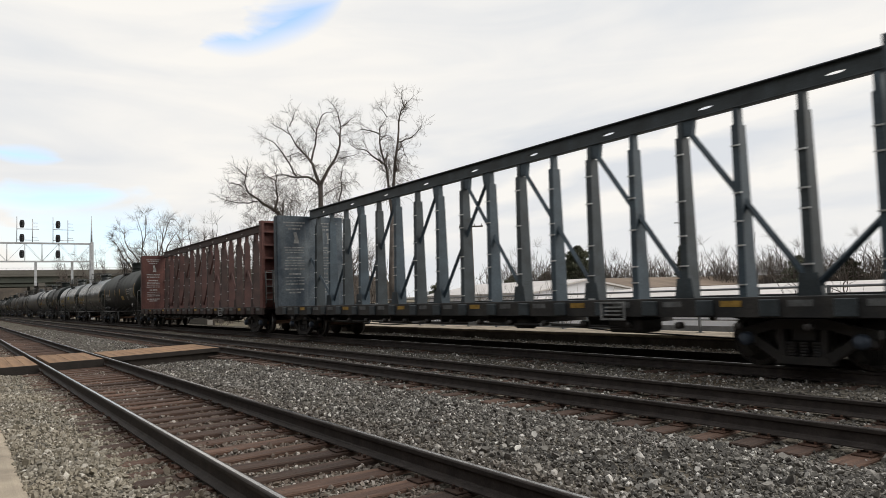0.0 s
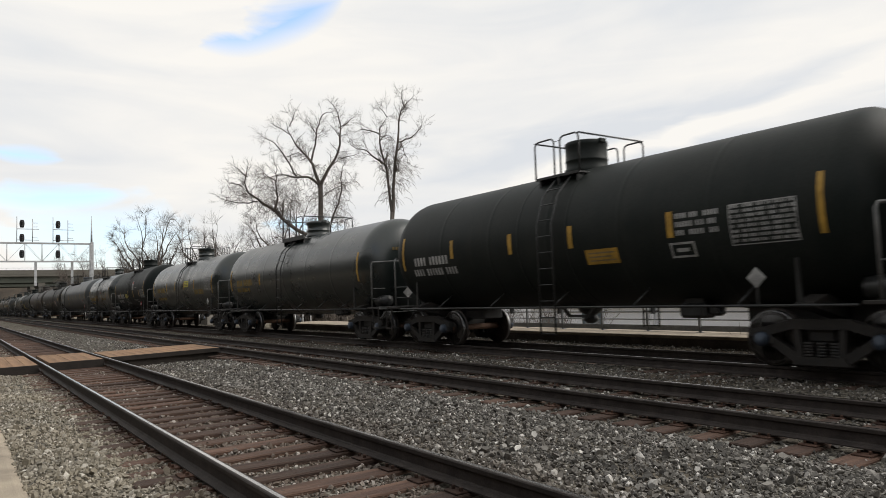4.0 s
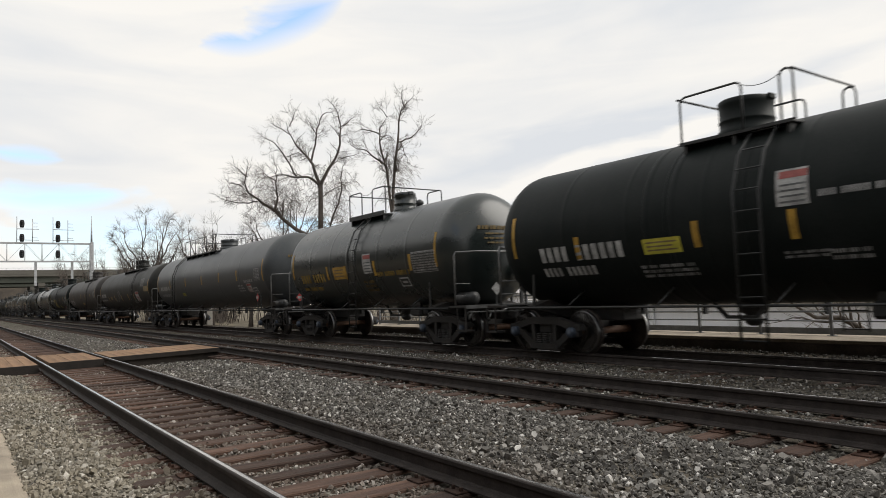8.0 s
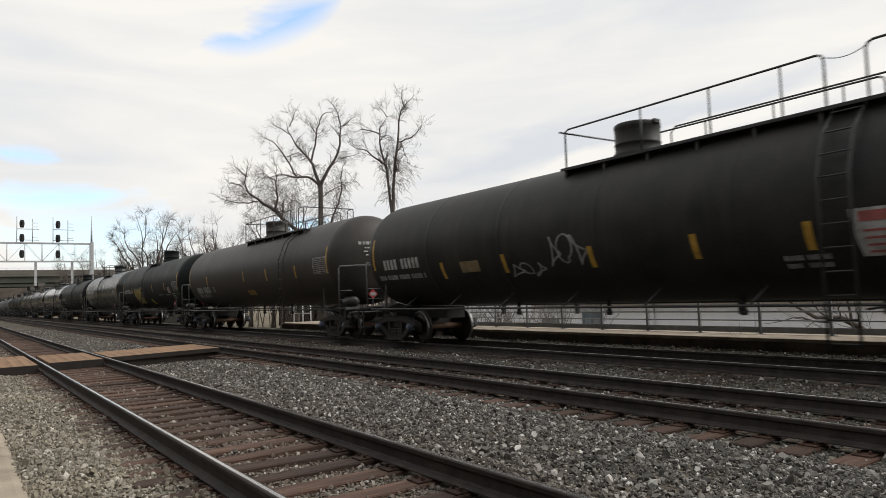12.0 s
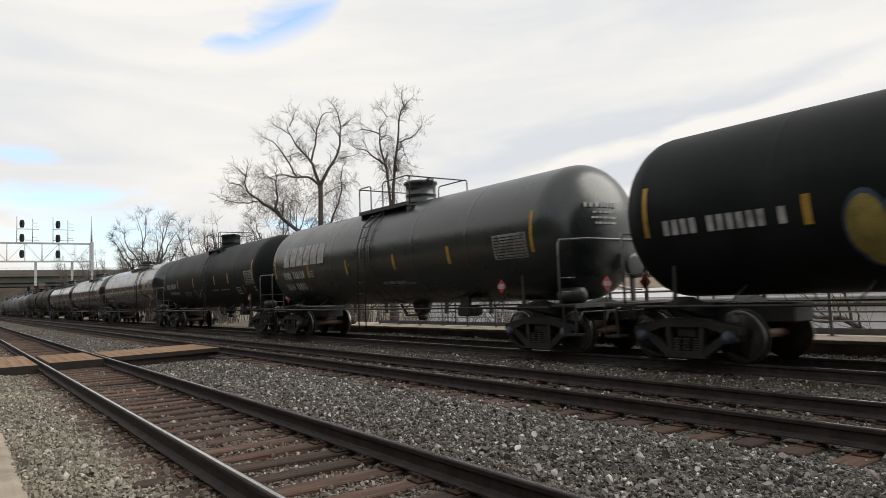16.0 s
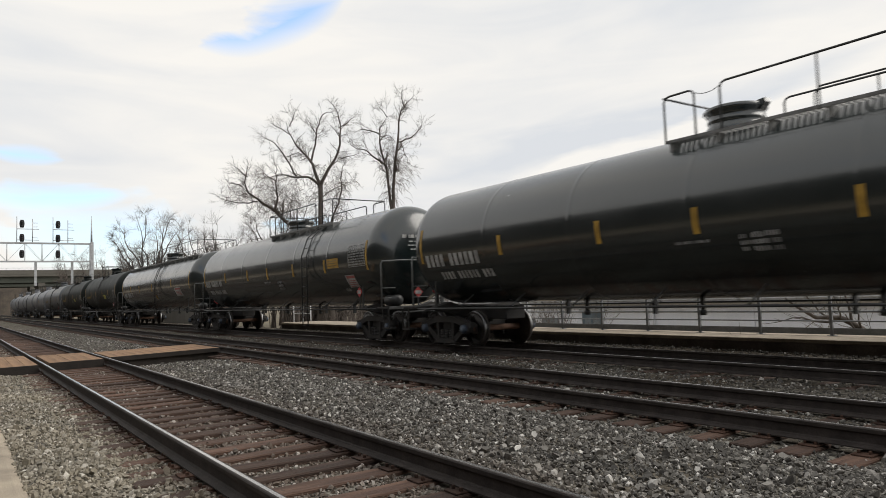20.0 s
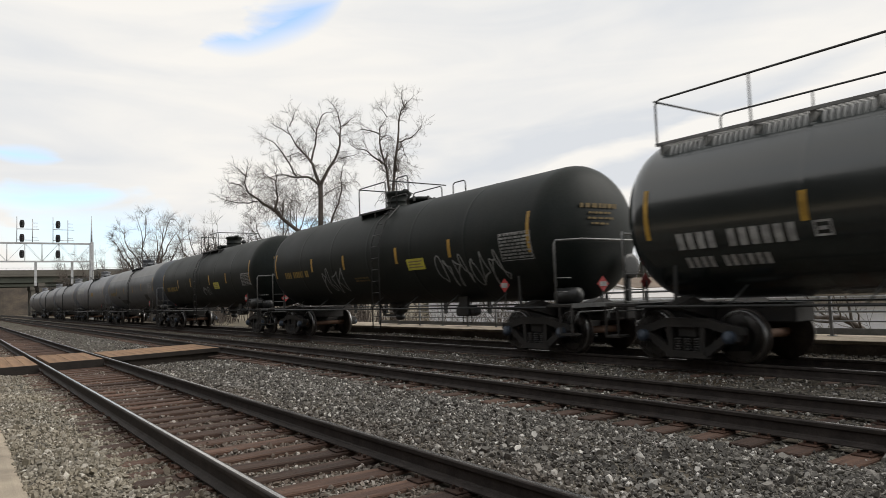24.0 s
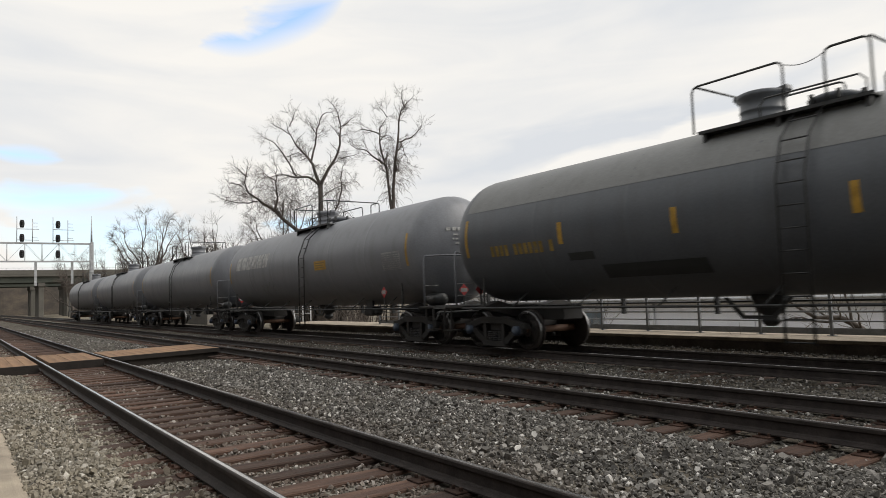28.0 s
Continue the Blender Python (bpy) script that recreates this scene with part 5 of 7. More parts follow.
                s.add([on_tank(zc, x + c * 0.16 * k, deg + b * 6.2 * k) for c, b, w0 in ring for k in (1.0, w0)], [(0, 1, 3, 2)])
            part("chalk_mark", s, WHITE, self.car)
        elif kind.startswith("graffiti"):
            self.graffiti(kind, x, deg, w, h)

    def graffiti(self, kind, x, deg, w, h):
        """Sprayed paint: outlined bubble shapes, and loops that swing along the flank."""
        rng, zc = random.Random(self.n), self.zc
        per = math.degrees(h / R_TANK)
        if kind == "graffiti_yw":
            x, w, per = x + 0.2, w * 0.84, per * 0.84
            lobes = [(-0.40, 0.10, 0.13, 0.42), (-0.14, 0.12, 0.14, 0.40), (0.10, 0.06, 0.15, 0.44), (0.34, 0.10, 0.16, 0.46), (-0.26, -0.26, 0.20, 0.24), (0.05, -0.28, 0.20, 0.24), (0.28, -0.24, 0.18, 0.26)]
            for grow_by, m, name, lift in ((1.17, SPRAYBLUE, "sprayed_outline", 0.007), (1.0, SPRAYYELLOW, "sprayed_fill", 0.011)):
                for k, (u, v, a, b) in enumerate(lobes):
                    f = Shape()
                    rings = [[on_tank(zc, x + w * (u + a * grow_by * c * math.cos(q)), deg + per * (v + b * grow_by * c * math.sin(q)), lift + 0.0005 * k) for q in [math.pi * i / 10 for i in range(20)]] for c in (0.2, 0.4, 0.6, 0.8, 1.0)]
                    faces = [(0, i + 1, (i + 1) % 20 + 1) for i in range(20)]
                    for g in range(4):
                        faces += [(20 * g + i + 1, 20 * g + 21 + i, 20 * g + 21 + (i + 1) % 20, 20 * g + (i + 1) % 20 + 1) for i in range(20)]
                    f.add([on_tank(zc, x + w * u, deg + per * v, lift + 0.0005 * k)] + sum(rings, []), faces)
                    part(name, f, m, self.car)
            return
        s = Shape()
        m = {"graffiti_w": FAINT, "graffiti_g": GREENM}[kind]
        letters = max(3, int(w / 0.34))
        for i in range(letters):
            cx = x - w / 2 + w * (i + 0.5) / letters
            a, b, c, e = (rng.uniform(0.5, 1.0), rng.uniform(0, 6.28), rng.uniform(0.25, 0.55), rng.uniform(0, 6.28))
            pts = []
            n = 22
            for j in range(n + 1):
                q = 6.6 * j / n
                u = 0.52 * w / letters * (math.cos(q + b) * a + c * math.cos(2 * q + e))
                v = per * (0.36 * math.sin(q + b * 0.3) + 0.14 * math.sin(2 * q + e))
                pts.append((cx + u, deg + v))
            for (x1, d1), (x2, d2) in zip(pts, pts[1:]):
                k = math.degrees(1 / R_TANK)
                du, dv = x2 - x1, (d2 - d1) / k
                r = math.hypot(du, dv) + 1e-6
                t = 0.021
                ox, od = -dv / r * t, du / r * t * k
                s.add([on_tank(zc, x1 - ox, d1 - od, 0.01), on_tank(zc, x1 + ox, d1 + od, 0.01), on_tank(zc, x2 + ox, d2 + od, 0.01), on_tank(zc, x2 - ox, d2 - od, 0.01)], [(0, 1, 2, 3)])
        part("sprayed_graffiti", s, m, self.car)["kind"] = "stuff"


def rail_loop(car, pts, name="handrail", r=0.02, m=None):
    return part(name, Shape().tube(pts, r, 7), m or GEAR, car)


CARS = []


def tank_car(label, s_l, s_r, ztop, paint_key, dome=0.0, deck=(-1.5, 1.5), tall=0.66, dome_r=0.47, band=0.0, rails=None, posts=(), low=None, lid=None, flared=False, thick=0.0, vent=None, ladder=None, group="black tank cars"):
    """A tank car whose head seams lie at s_l and s_r along the train when the clip starts."""
    x0 = (s_l + s_r) / 2
    h = (s_r - s_l) / 2
    zc = ztop - R_TANK
    trim = PAINT["grey"] if paint_key.startswith("grey") else GLINTRAIL
    car = thing("tank_car", label, "tank car", (x0, TRACK_Y, 0), group)
    CARS.append((car, x0))
    P = PAINT[paint_key]
    tank = part("tank", tank_shell(h, zc), P, car)
    # sky reflection on the upper flank, painted as a paler band
    if paint_key == "grey_slate":
        t = Shape()
        patch(t, zc, -h + 0.05, h - 0.05, 24, 88, lift=0.004, smooth=True)
        part("sky_sheen_band", t, PAINT["grey_sheen"], tank)
    if band:
        for x in (band - 0.28, band + 0.28):
            part("jacket_band", Shape().lathe([(x - 0.07, R_TANK), (x - 0.06, R_TANK + 0.005), (x + 0.06, R_TANK + 0.005), (x + 0.07, R_TANK)], "x", (0, 0, zc), 48), P, tank)
    # running gear and underframe
    for s in (-1, 1):
        e = s * (h + 1.02)
        inner = s * (h - 2.1)
        sill = Shape().box(min(inner, e), max(inner, e), -0.32, 0.32, 0.68, 1.02, 0.02)
        part("stub_sill", sill, UNDER, car)
        bo = s * (h - 0.5)
        part("body_bolster", Shape().prism([(-1.45, 0.98), (-0.4, 0.74), (0.4, 0.74), (1.45, 0.98), (1.45, 1.04), (1.0, 1.16), (0.6, 1.04), (-0.6, 1.04), (-1.0, 1.16), (-1.45, 1.04)], bo - 0.14, bo + 0.14, axes="yz"), UNDER, car)
        pl = part("end_platform", Shape().box(min(s * (h + 0.3), e), max(s * (h + 0.3), e), -1.45, 1.45, 1.0, 1.06, 0.01), UNDER, car)
        part("step", Shape().box(e - 0.35 if s > 0 else e, e if s > 0 else e + 0.35, -1.5, -1.2, 0.42, 0.46).box(e - 0.33 * (s > 0), e - 0.33 * (s > 0) + 0.03, -1.5, -1.46, 0.42, 1.0).box(e + 0.3 * (s < 0), e + 0.3 * (s < 0) + 0.03, -1.5, -1.46, 0.42, 1.0), UNDER, pl)
        xr = s * (h + 0.55)
        rail_loop(car, [(xr, -1.42, 1.05), (xr, -1.42, 2.34), (xr + s * 0.02, -1.39, 2.42), (xr + s * 0.36, -0.95, 2.43), (xr + s * 0.36, 0.95, 2.43), (xr + s * 0.02, 1.39, 2.42), (xr, 1.42, 2.34), (xr, 1.42, 1.05)], "end_handrail", 0.026, trim)
        # pale strip: the glint along the platform's edge, put in as colour
        part("platform_edge", Shape().box(min(e, e + s * 0.02), max(e, e + s * 0.02), -1.45, 1.45, 0.985, 1.075), GLINTRAIL, pl)
        part("uncoupling_lever", Shape().tube([(e + s * 0.03, -1.4, 0.72), (e + s * 0.05, -1.3, 0.90), (e + s * 0.05, -0.3, 0.90), (e + s * 0.10, -0.12, 1.0)], 0.016, 6), GLINTRAIL, car)
        for z in (1.32, 1.62):
            part("grab_iron", Shape().tube([(xr, -1.42, z), (xr, -0.95, z), (xr - s * 0.04, -0.93, z)], 0.013, 6), GLINTRAIL, car)
        pc = part("end_placard", Shape().prism([(-0.52, 1.47), (-0.35, 1.30), (-0.18, 1.47), (-0.35, 1.64)], s * (h + 0.90), s * (h + 0.91), axes="yz"), WHITE if len(CARS) <= 7 else REDM, car, "diamond hazard placard")
        part("placard_band", Shape().box(min(s * (h + 0.9125), s * (h + 0.918)), max(s * (h + 0.9125), s * (h + 0.918)), -0.455, -0.245, 1.42, 1.52), WHITE, pc)
        part("placard_post", Shape().box(min(s * (h + 0.88), s * (h + 0.899)), max(s * (h + 0.88), s * (h + 0.899)), -0.37, -0.33, 1.05, 1.5), GEAR, pc)
        cp = Shape().box(min(e, e + s * 0.28), max(e, e + s * 0.28), -0.13, 0.13, 0.74, 0.96, 0.02)
        cp.box(min(e + s * 0.24, e + s * 0.36), max(e + s * 0.24, e + s * 0.36), -0.2, 0.16, 0.68, 1.0, 0.04)
        part("coupler", cp, UNDER, car)
        part("air_hose", Shape().tube([(e, 0.45, 0.75), (e + s * 0.14, 0.45, 0.5), (e + s * 0.30, 0.40, 0.38), (e + s * 0.36, 0.36, 0.45)], 0.025, 6), GEAR, car)
        for y in (-1, 1):
            part("tank_brace", Shape().prism([(s * (h - 0.62), 1.0), (s * (h - 0.53), 1.0), (s * (h - 0.57), 1.72), (s * (h - 0.62), 1.72)], y * 1.42 - 0.015, y * 1.42 + 0.015), GEAR, car)
            part("conspicuity_stripe", _end_stripe(s * (h - 0.12), zc, y), YELLOW, car)
        add_truck(car, s * (h - 0.5))
    # brake wheel, cylinder and reservoir at the leading end
    part("brake_wheel", Shape().lathe([(-0.03, 0.20), (-0.02, 0.28), (0.02, 0.28), (0.03, 0.20)], "x", (h + 0.92, 0.55, 1.85), 16), GEAR, car)
    part("brake_stand", Shape().box(h + 0.82, h + 0.88, 0.5, 0.6, 1.06, 2.1), GEAR, car)
    part("brake_cylinder", Shape().lathe([(-0.42, 0.06), (-0.38, 0.17), (0.2, 0.17), (0.24, 0.05)], "x", (h + 0.55, -0.95, 1.24), 16), GEAR, car)
    for y in (-1, 1):
        rail_loop(car, [(-h - 0.25, y * 1.46, 1.0), (h + 0.25, y * 1.46, 1.0)], "side_handrail", 0.024)
        nb = max(4, int(h))
        br = Shape().tube([(0, y * 1.46, 1.0), (0.12, y * 1.05, 1.34)], 0.018, 5).mesh("handrail_bracket", GEAR)
        for i in range(nb):
            part("handrail_bracket", br, None, car, at=(-h + 1.6 + (2 * h - 3.2) * i / (nb - 1), 0, 0))
    # brake rigging and bottom fittings that hang under the barrel
    rig = Shape().tube([(-h * 0.6, 0.2, 0.95), (h * 0.55, 0.2, 0.95)], 0.028, 6)
    for x in (-h * 0.55, -h * 0.25, h * 0.22, h * 0.5):
        rig.box(x - 0.03, x + 0.03, 0.15, 0.25, 0.8, zc - R_TANK + 0.2)
    rig.tube([(h * 0.5, -0.5, 0.9), (h * 0.5 + 0.5, -0.3, 0.98), (h - 1.8, -0.2, 0.9)], 0.022, 6)
    part("brake_pipe", rig, GEAR, car)
    if h > 8:
        # long cars: only drain pipes hang under the barrel
        for x in (-3.6, -0.7, 2.4):
            part("drain_pipe", Shape().tube([(dome + x, -0.35, zc - R_TANK + 0.12), (dome + x, -0.35, 0.86)], 0.045, 8).lathe([(0.80, 0.06), (0.86, 0.075), (0.90, 0.06)], "z", (dome + x, -0.35, 0), 10), GEAR, car)
    else:
        part("outlet_valve", Shape().lathe([(0.60, 0.09), (0.66, 0.16), (0.74, 0.16), (0.78, 0.12), (0.86, 0.24), (zc - R_TANK + 0.12, 0.36)], "z", (dome - 0.1, 0, 0), 16), GEAR, car)
        part("valve_skid", Shape().prism([(dome - 0.75, 1.12), (dome - 0.4, 0.74), (dome + 0.2, 0.74), (dome + 0.55, 1.12), (dome + 0.48, 1.12), (dome + 0.16, 0.80), (dome - 0.36, 0.80), (dome - 0.68, 1.12)], -0.42, -0.36), GEAR, car)
        cv = part("control_valve", Shape().box(h * 0.5 - 0.3, h * 0.5 + 0.25, -0.75, -0.35, 0.76, 1.04, 0.05).box(h * 0.5 + 0.28, h * 0.5 + 0.5, -0.7, -0.45, 0.8, 1.0, 0.05), GEAR, car)
        part("bracket", Shape().box(h * 0.5 - 0.2, h * 0.5 + 0.2, -0.7, -0.62, 1.0, zc - R_TANK * 0.87), GEAR, cv)
    # top fittings
    zt = ztop
    flare = 0.05 if flared else 0.015
    prof = [(zt - 0.12, dome_r + 0.05), (zt + 0.03, dome_r + 0.04), (zt + 0.06, dome_r), (zt + tall * 0.3, dome_r), (zt + tall * 0.3 + 0.015, dome_r + 0.015), (zt + tall * 0.3 + 0.04, dome_r + 0.015), (zt + tall * 0.3 + 0.055, dome_r),
            (zt + tall - 0.14, dome_r), (zt + tall - 0.1, dome_r + flare), (zt + tall - 0.03, dome_r + flare), (zt + tall, dome_r - 0.02), (zt + tall + 0.02, 0.05)]
    dmo = part("valve_dome", Shape().lathe(prof, "z", (dome, 0, 0), 26), P, car)
    part("dome_lid_hinge", Shape().box(dome + dome_r - 0.02, dome + dome_r + 0.06, -0.1, 0.1, zt + tall - 0.09, zt + tall + 0.015, 0.02), P, dmo)
    if flared:
        for q in (-1, 1):
            part("lid_lug", Shape().prism([(dome + q * (dome_r + 0.02), zt + tall - 0.16), (dome + q * (dome_r + 0.13), zt + tall - 0.04), (dome + q * (dome_r + 0.12), zt + tall + 0.03), (dome + q * (dome_r - 0.04), zt + tall + 0.01)], -0.09, 0.09), P, dmo)
    if lid is not None:
        ml = part("manway_lid", Shape().lathe([(zt - 0.1, 0.36), (zt + 0.05, 0.36), (zt + 0.06, 0.42), (zt + 0.12, 0.42), (zt + 0.17, 0.30), (zt + 0.19, 0.03)], "z", (lid, 0, 0), 20), P, car)
        bolt = Shape().box(-0.03, 0.03, -0.03, 0.03, zt + 0.02, zt + 0.17).mesh("lid_bolt", GEAR)
        for i in range(6):
            part("lid_bolt", bolt, None, ml, at=(lid + 0.43 * math.cos(i * 1.047), 0.43 * math.sin(i * 1.047), 0))
    a, b = deck
    zd = zt - 0.19
    yd = 1.05
    for y0, y1 in ((-yd, -0.66), (0.66, yd)):
        wk = Shape()
        n = max(4, int((b - a) / 0.1))
        for i in range(n):
            x = a + (b - a) * i / n
            wk.box(x, x + (b - a) / n * (0.4 if paint_key == "black_gloss" else 0.93), y0, y1, zd - 0.02, zd + 0.012)
        wk.box(a, b, y0 - 0.015, y0 + 0.015, zd - 0.03, zd + 0.025 + thick).box(a, b, y1 - 0.015, y1 + 0.015, zd - 0.03, zd + 0.025)
        nb = max(3, round((b - a) / 0.9))
        for i in range(nb):
            x = a + 0.1 + (b - a - 0.2) * i / (nb - 1)
            wk.box(x - 0.03, x + 0.03, y0 + 0.03, y1, zd - 0.22, zd - 0.02)
        part("walkway", wk, GLINTRAIL if paint_key == "black_gloss" else GEAR, car)
    top = zt + 0.65
    for y in (-yd, yd):
        for p0, p1 in rails or ((a, a + min(0.95, (b - a) * 0.45)), (b - 0.55, b)):
            rail_loop(car, [(p0, y, zd), (p0, y, top - 0.1), (p0 + 0.03, y, top - 0.03), (p0 + 0.1, y, top), (p1 - 0.1, y, top), (p1 - 0.03, y, top - 0.03), (p1, y, top - 0.1), (p1, y, zd)], "top_railing")
        for x in posts:
            rail_loop(car, [(x, y, zd - 0.05), (x, y, top)], "railing_post", 0.018)
        if low:
            rail_loop(car, [(low[0], y + 0.1, zd), (low[0], y + 0.1, zd + 0.24), (low[0] + 0.1, y + 0.1, zd + 0.34), (low[1] - 0.1, y + 0.1, zd + 0.34), (low[1], y + 0.1, zd + 0.24), (low[1], y + 0.1, zd)], "low_railing", 0.016)
    for x in (a, b):
        rail_loop(car, [(x, -yd, top - 0.01), (x, yd, top - 0.01)], "top_crossbar")
    if vent is not None:
        part("vent_valve", Shape().lathe([(zt - 0.05, 0.09), (zt + 0.1, 0.09), (zt + 0.12, 0.13), (zt + 0.2, 0.12), (zt + 0.26, 0.04)], "z", (vent, 0.1, 0), 12), GEAR, car)
    ends = rails or ((a, a + min(0.95, (b - a) * 0.45)), (b - 0.55, b))
    for (_, p0), (p1, _) in zip(ends, ends[1:]):
        if p1 - p0 < 1.3:
            sag = [(p0 + (p1 - p0) * k / 8, -yd, top - 0.06 - 0.5 * (p1 - p0) * (0.25 - (k / 8 - 0.5) ** 2)) for k in range(9)]
            part("safety_chain", Shape().tube(sag, 0.007, 5), GEAR, car)
    # ladder up the flank
    lx = (ends[0][1] + ends[1][0]) / 2 if ladder is None else ladder
    for y in (-1, 1):
        ld = Shape()
        for dx in (-0.22, 0.22):
            ld.tube([(lx + dx, y * (R_TANK + 0.12), 0.42), (lx + dx, y * (R_TANK + 0.12), zc + 0.25), (lx + dx, y * (R_TANK * math.cos(0.55) + 0.11), zc + R_TANK * math.sin(0.55) + 0.08),
                     (lx + dx, y * (R_TANK * math.cos(1.0) + 0.07), zc + R_TANK * math.sin(1.0) + 0.1)], 0.022, 6)
        for i in range(11):
            z = 0.46 + 0.34 * i
            t = math.asin(min(1, max(0, (z - zc) / (R_TANK + 0.1))))
            yy = y * ((R_TANK + 0.12) if z < zc + 0.25 else (R_TANK + 0.1) * math.cos(t) + 0.02)
            ld.tube([(lx - 0.22, yy, z), (lx + 0.22, yy, z)], 0.014, 5)
        part("ladder", ld, GEAR, car)
    if h < 7:
        for i in range(2):
            x = dome - 0.75 + 1.5 * i
            part("shell_seam", Shape().lathe([(x - 0.03, R_TANK), (x - 0.02, R_TANK + 0.005), (x + 0.02, R_TANK + 0.005), (x + 0.03, R_TANK)], "x", (0, 0, zc), 48), P, tank)
    # marks on the leading head
    hd = Shape()
    rng = random.Random(len(CARS))
    for i, (z, w) in enumerate(((0.52, 0.5), (0.36, 0.3), (0.24, 0.34), (0.12, 0.26))):
        y = -0.25 - w
        while y < -0.25 + w:
            c = rng.uniform(0.07, 0.2)
            rr = math.hypot(y, z)
            u = min(0.98, rr / R_TANK) ** (1 / 0.82)
            xx = h + 0.80 * math.sqrt(max(0.0, 1 - u * u)) + 0.035
            hd.box(xx, xx + 0.004, y, y + c * 0.8, zc + z - (0.05 if i == 0 else 0.022), zc + z + (0.05 if i == 0 else 0.022))
            y += c
    part("head_lettering", hd, DIMYELLOW if label.find("yellow") >= 0 else WHITE, car)["kind"] = "stuff"
    return Marks(car, zc, len(CARS))


def _end_stripe(x, zc, y):
    s = Shape()
    v, n = [], 6
    for i in range(n + 1):
        a = radians(-17 + 34 * i / n)
        r = R_TANK + 0.007
        v += [(x - 0.05, y * r * math.cos(a), zc + r * math.sin(a)), (x + 0.05, y * r * math.cos(a), zc + r * math.sin(a))]
    return s.add(v, [(2 * i, 2 * i + 1, 2 * i + 3, 2 * i + 2) for i in range(n)])


# lighter grey for the painted sky sheen on the slate car
PAINT["grey_sheen"] = paint("sky_sheen_grey", (0.20, 0.205, 0.20), 0.45, 0.2, (0.07, 0.066, 0.06), 0.25)


def centrebeam_car(label, s_rear, length, body, mid, dark, seed):
    """A centre-partition lumber flat: two bulkheads, a tapered-post partition with diagonals, a deep side sill."""
    car = thing("centerbeam_flatcar", label, "flatcar", (s_rear + length / 2, TRACK_Y, 0), "centre-beam flatcars")
    CARS.append((car, s_rear + length / 2))
    h = length / 2
    rng = random.Random(seed)
    part("deck", Shape().box(-h, h, -1.38, 1.38, 1.02, 1.10), dark, car)
    for y in (-1, 1):
        side = part("side_sill", Shape().box(-h - 0.3, h + 0.3, y * 1.40 - 0.04, y * 1.40 + 0.04, 0.81, 1.14, 0.01), UNDERBLUE if seed == 1 else UNDERRED, car)
        if y < 0:
            for i in range(19):
                x = -h + 0.7 + (length - 1.4) * i / 18
                m = DULLYELLOW if i % 3 == 1 else GREYPLATE
                part("stake_pocket", Shape().box(x - 0.16, x + 0.16, -1.50, -1.443, 0.83, 1.1, 0.015), dark, side)
                part("reflective_plate", Shape().box(x + 0.28, x + 0.66, -1.449, -1.443, 0.985, 1.085), m, side)
        winch = Shape().lathe([(-0.08, 0.03), (-0.07, 0.06), (0.07, 0.06), (0.08, 0.03)], "y", (0, 0, 0), 8).mesh("strap_winch", UNDER)
        for i in range(18):
            part("strap_winch", winch, None, car, at=(-h + 1.3 + (length - 2.6) * i / 17, y * 1.36, 0.665))
    part("centre_sill", Shape().prism([(-h - 0.9, 0.60), (-h + 2.6, 0.60), (-h + 3.4, 0.80), (h - 3.4, 0.80), (h - 2.6, 0.60), (h + 0.9, 0.60), (h + 0.9, 1.0), (-h - 0.9, 1.0)], -0.28, 0.28), UNDER, car)
    fb = Shape()
    for i in range(-2, 3):
        fb.tube([(i * 2.6 - 1.1, -1.3, 0.62), (i * 2.6 + 1.1, -1.3, 0.62)], 0.03, 6)
        fb.box(i * 2.6 - 0.03, i * 2.6 + 0.03, -1.33, 1.33, 0.6, 1.0)
    part("brake_rigging", fb, UNDER, car)
    part("equipment_box", Shape().box(5.65, 6.45, -1.3, -0.6, 0.50, 0.80, 0.06), UNDER, car)
    part("air_reservoir", Shape().lathe([(2.75, 0.05), (2.8, 0.16), (3.3, 0.16), (3.35, 0.05)], "x", (0, -1.1, 0.68), 16), UNDER, car)
    part("brake_cylinder", Shape().lathe([(1.6, 0.04), (1.65, 0.09), (2.5, 0.09), (2.55, 0.04)], "x", (0, -1.0, 0.72), 12), UNDER, car)
    part("brake_rod", Shape().tube([(2.6, -1.1, 0.72), (5.6, -1.1, 0.52), (8.4, -0.9, 0.42)], 0.016, 6), UNDER, car)
    part("brake_rod", Shape().tube([(-7.5, -1.1, 0.60), (-3.0, -1.1, 0.52), (1.6, -1.0, 0.70)], 0.016, 6), UNDER, car)
    part("defect_card_frame", Shape().box(5.69, 6.29, -1.53, -1.505, 0.75, 0.79).box(5.69, 6.29, -1.53, -1.505, 1.07, 1.10).box(5.69, 5.73, -1.53, -1.505, 0.79, 1.07).box(6.25, 6.29, -1.53, -1.505, 0.79, 1.07).box(5.8, 6.2, -1.53, -1.505, 0.84, 0.87).box(5.8, 6.2, -1.53, -1.505, 0.91, 0.94).box(5.8, 6.2, -1.53, -1.505, 0.98, 1.01), FAINT, car)
    # bulkheads
    for s in (-1, 1):
        x = s * h
        bk = part("bulkhead", Shape().box(min(x, x + s * 0.05), max(x, x + s * 0.05), -1.42, 1.42, 1.10, 4.72, 0.01), body, car)
        for y in (-1.38, -0.72, 0.0, 0.72, 1.38):
            part("bulkhead_post", Shape().box(min(x + s * 0.052, x + s * 0.34), max(x + s * 0.052, x + s * 0.34), y - 0.06, y + 0.06, 1.08, 4.70, 0.01), body, bk)
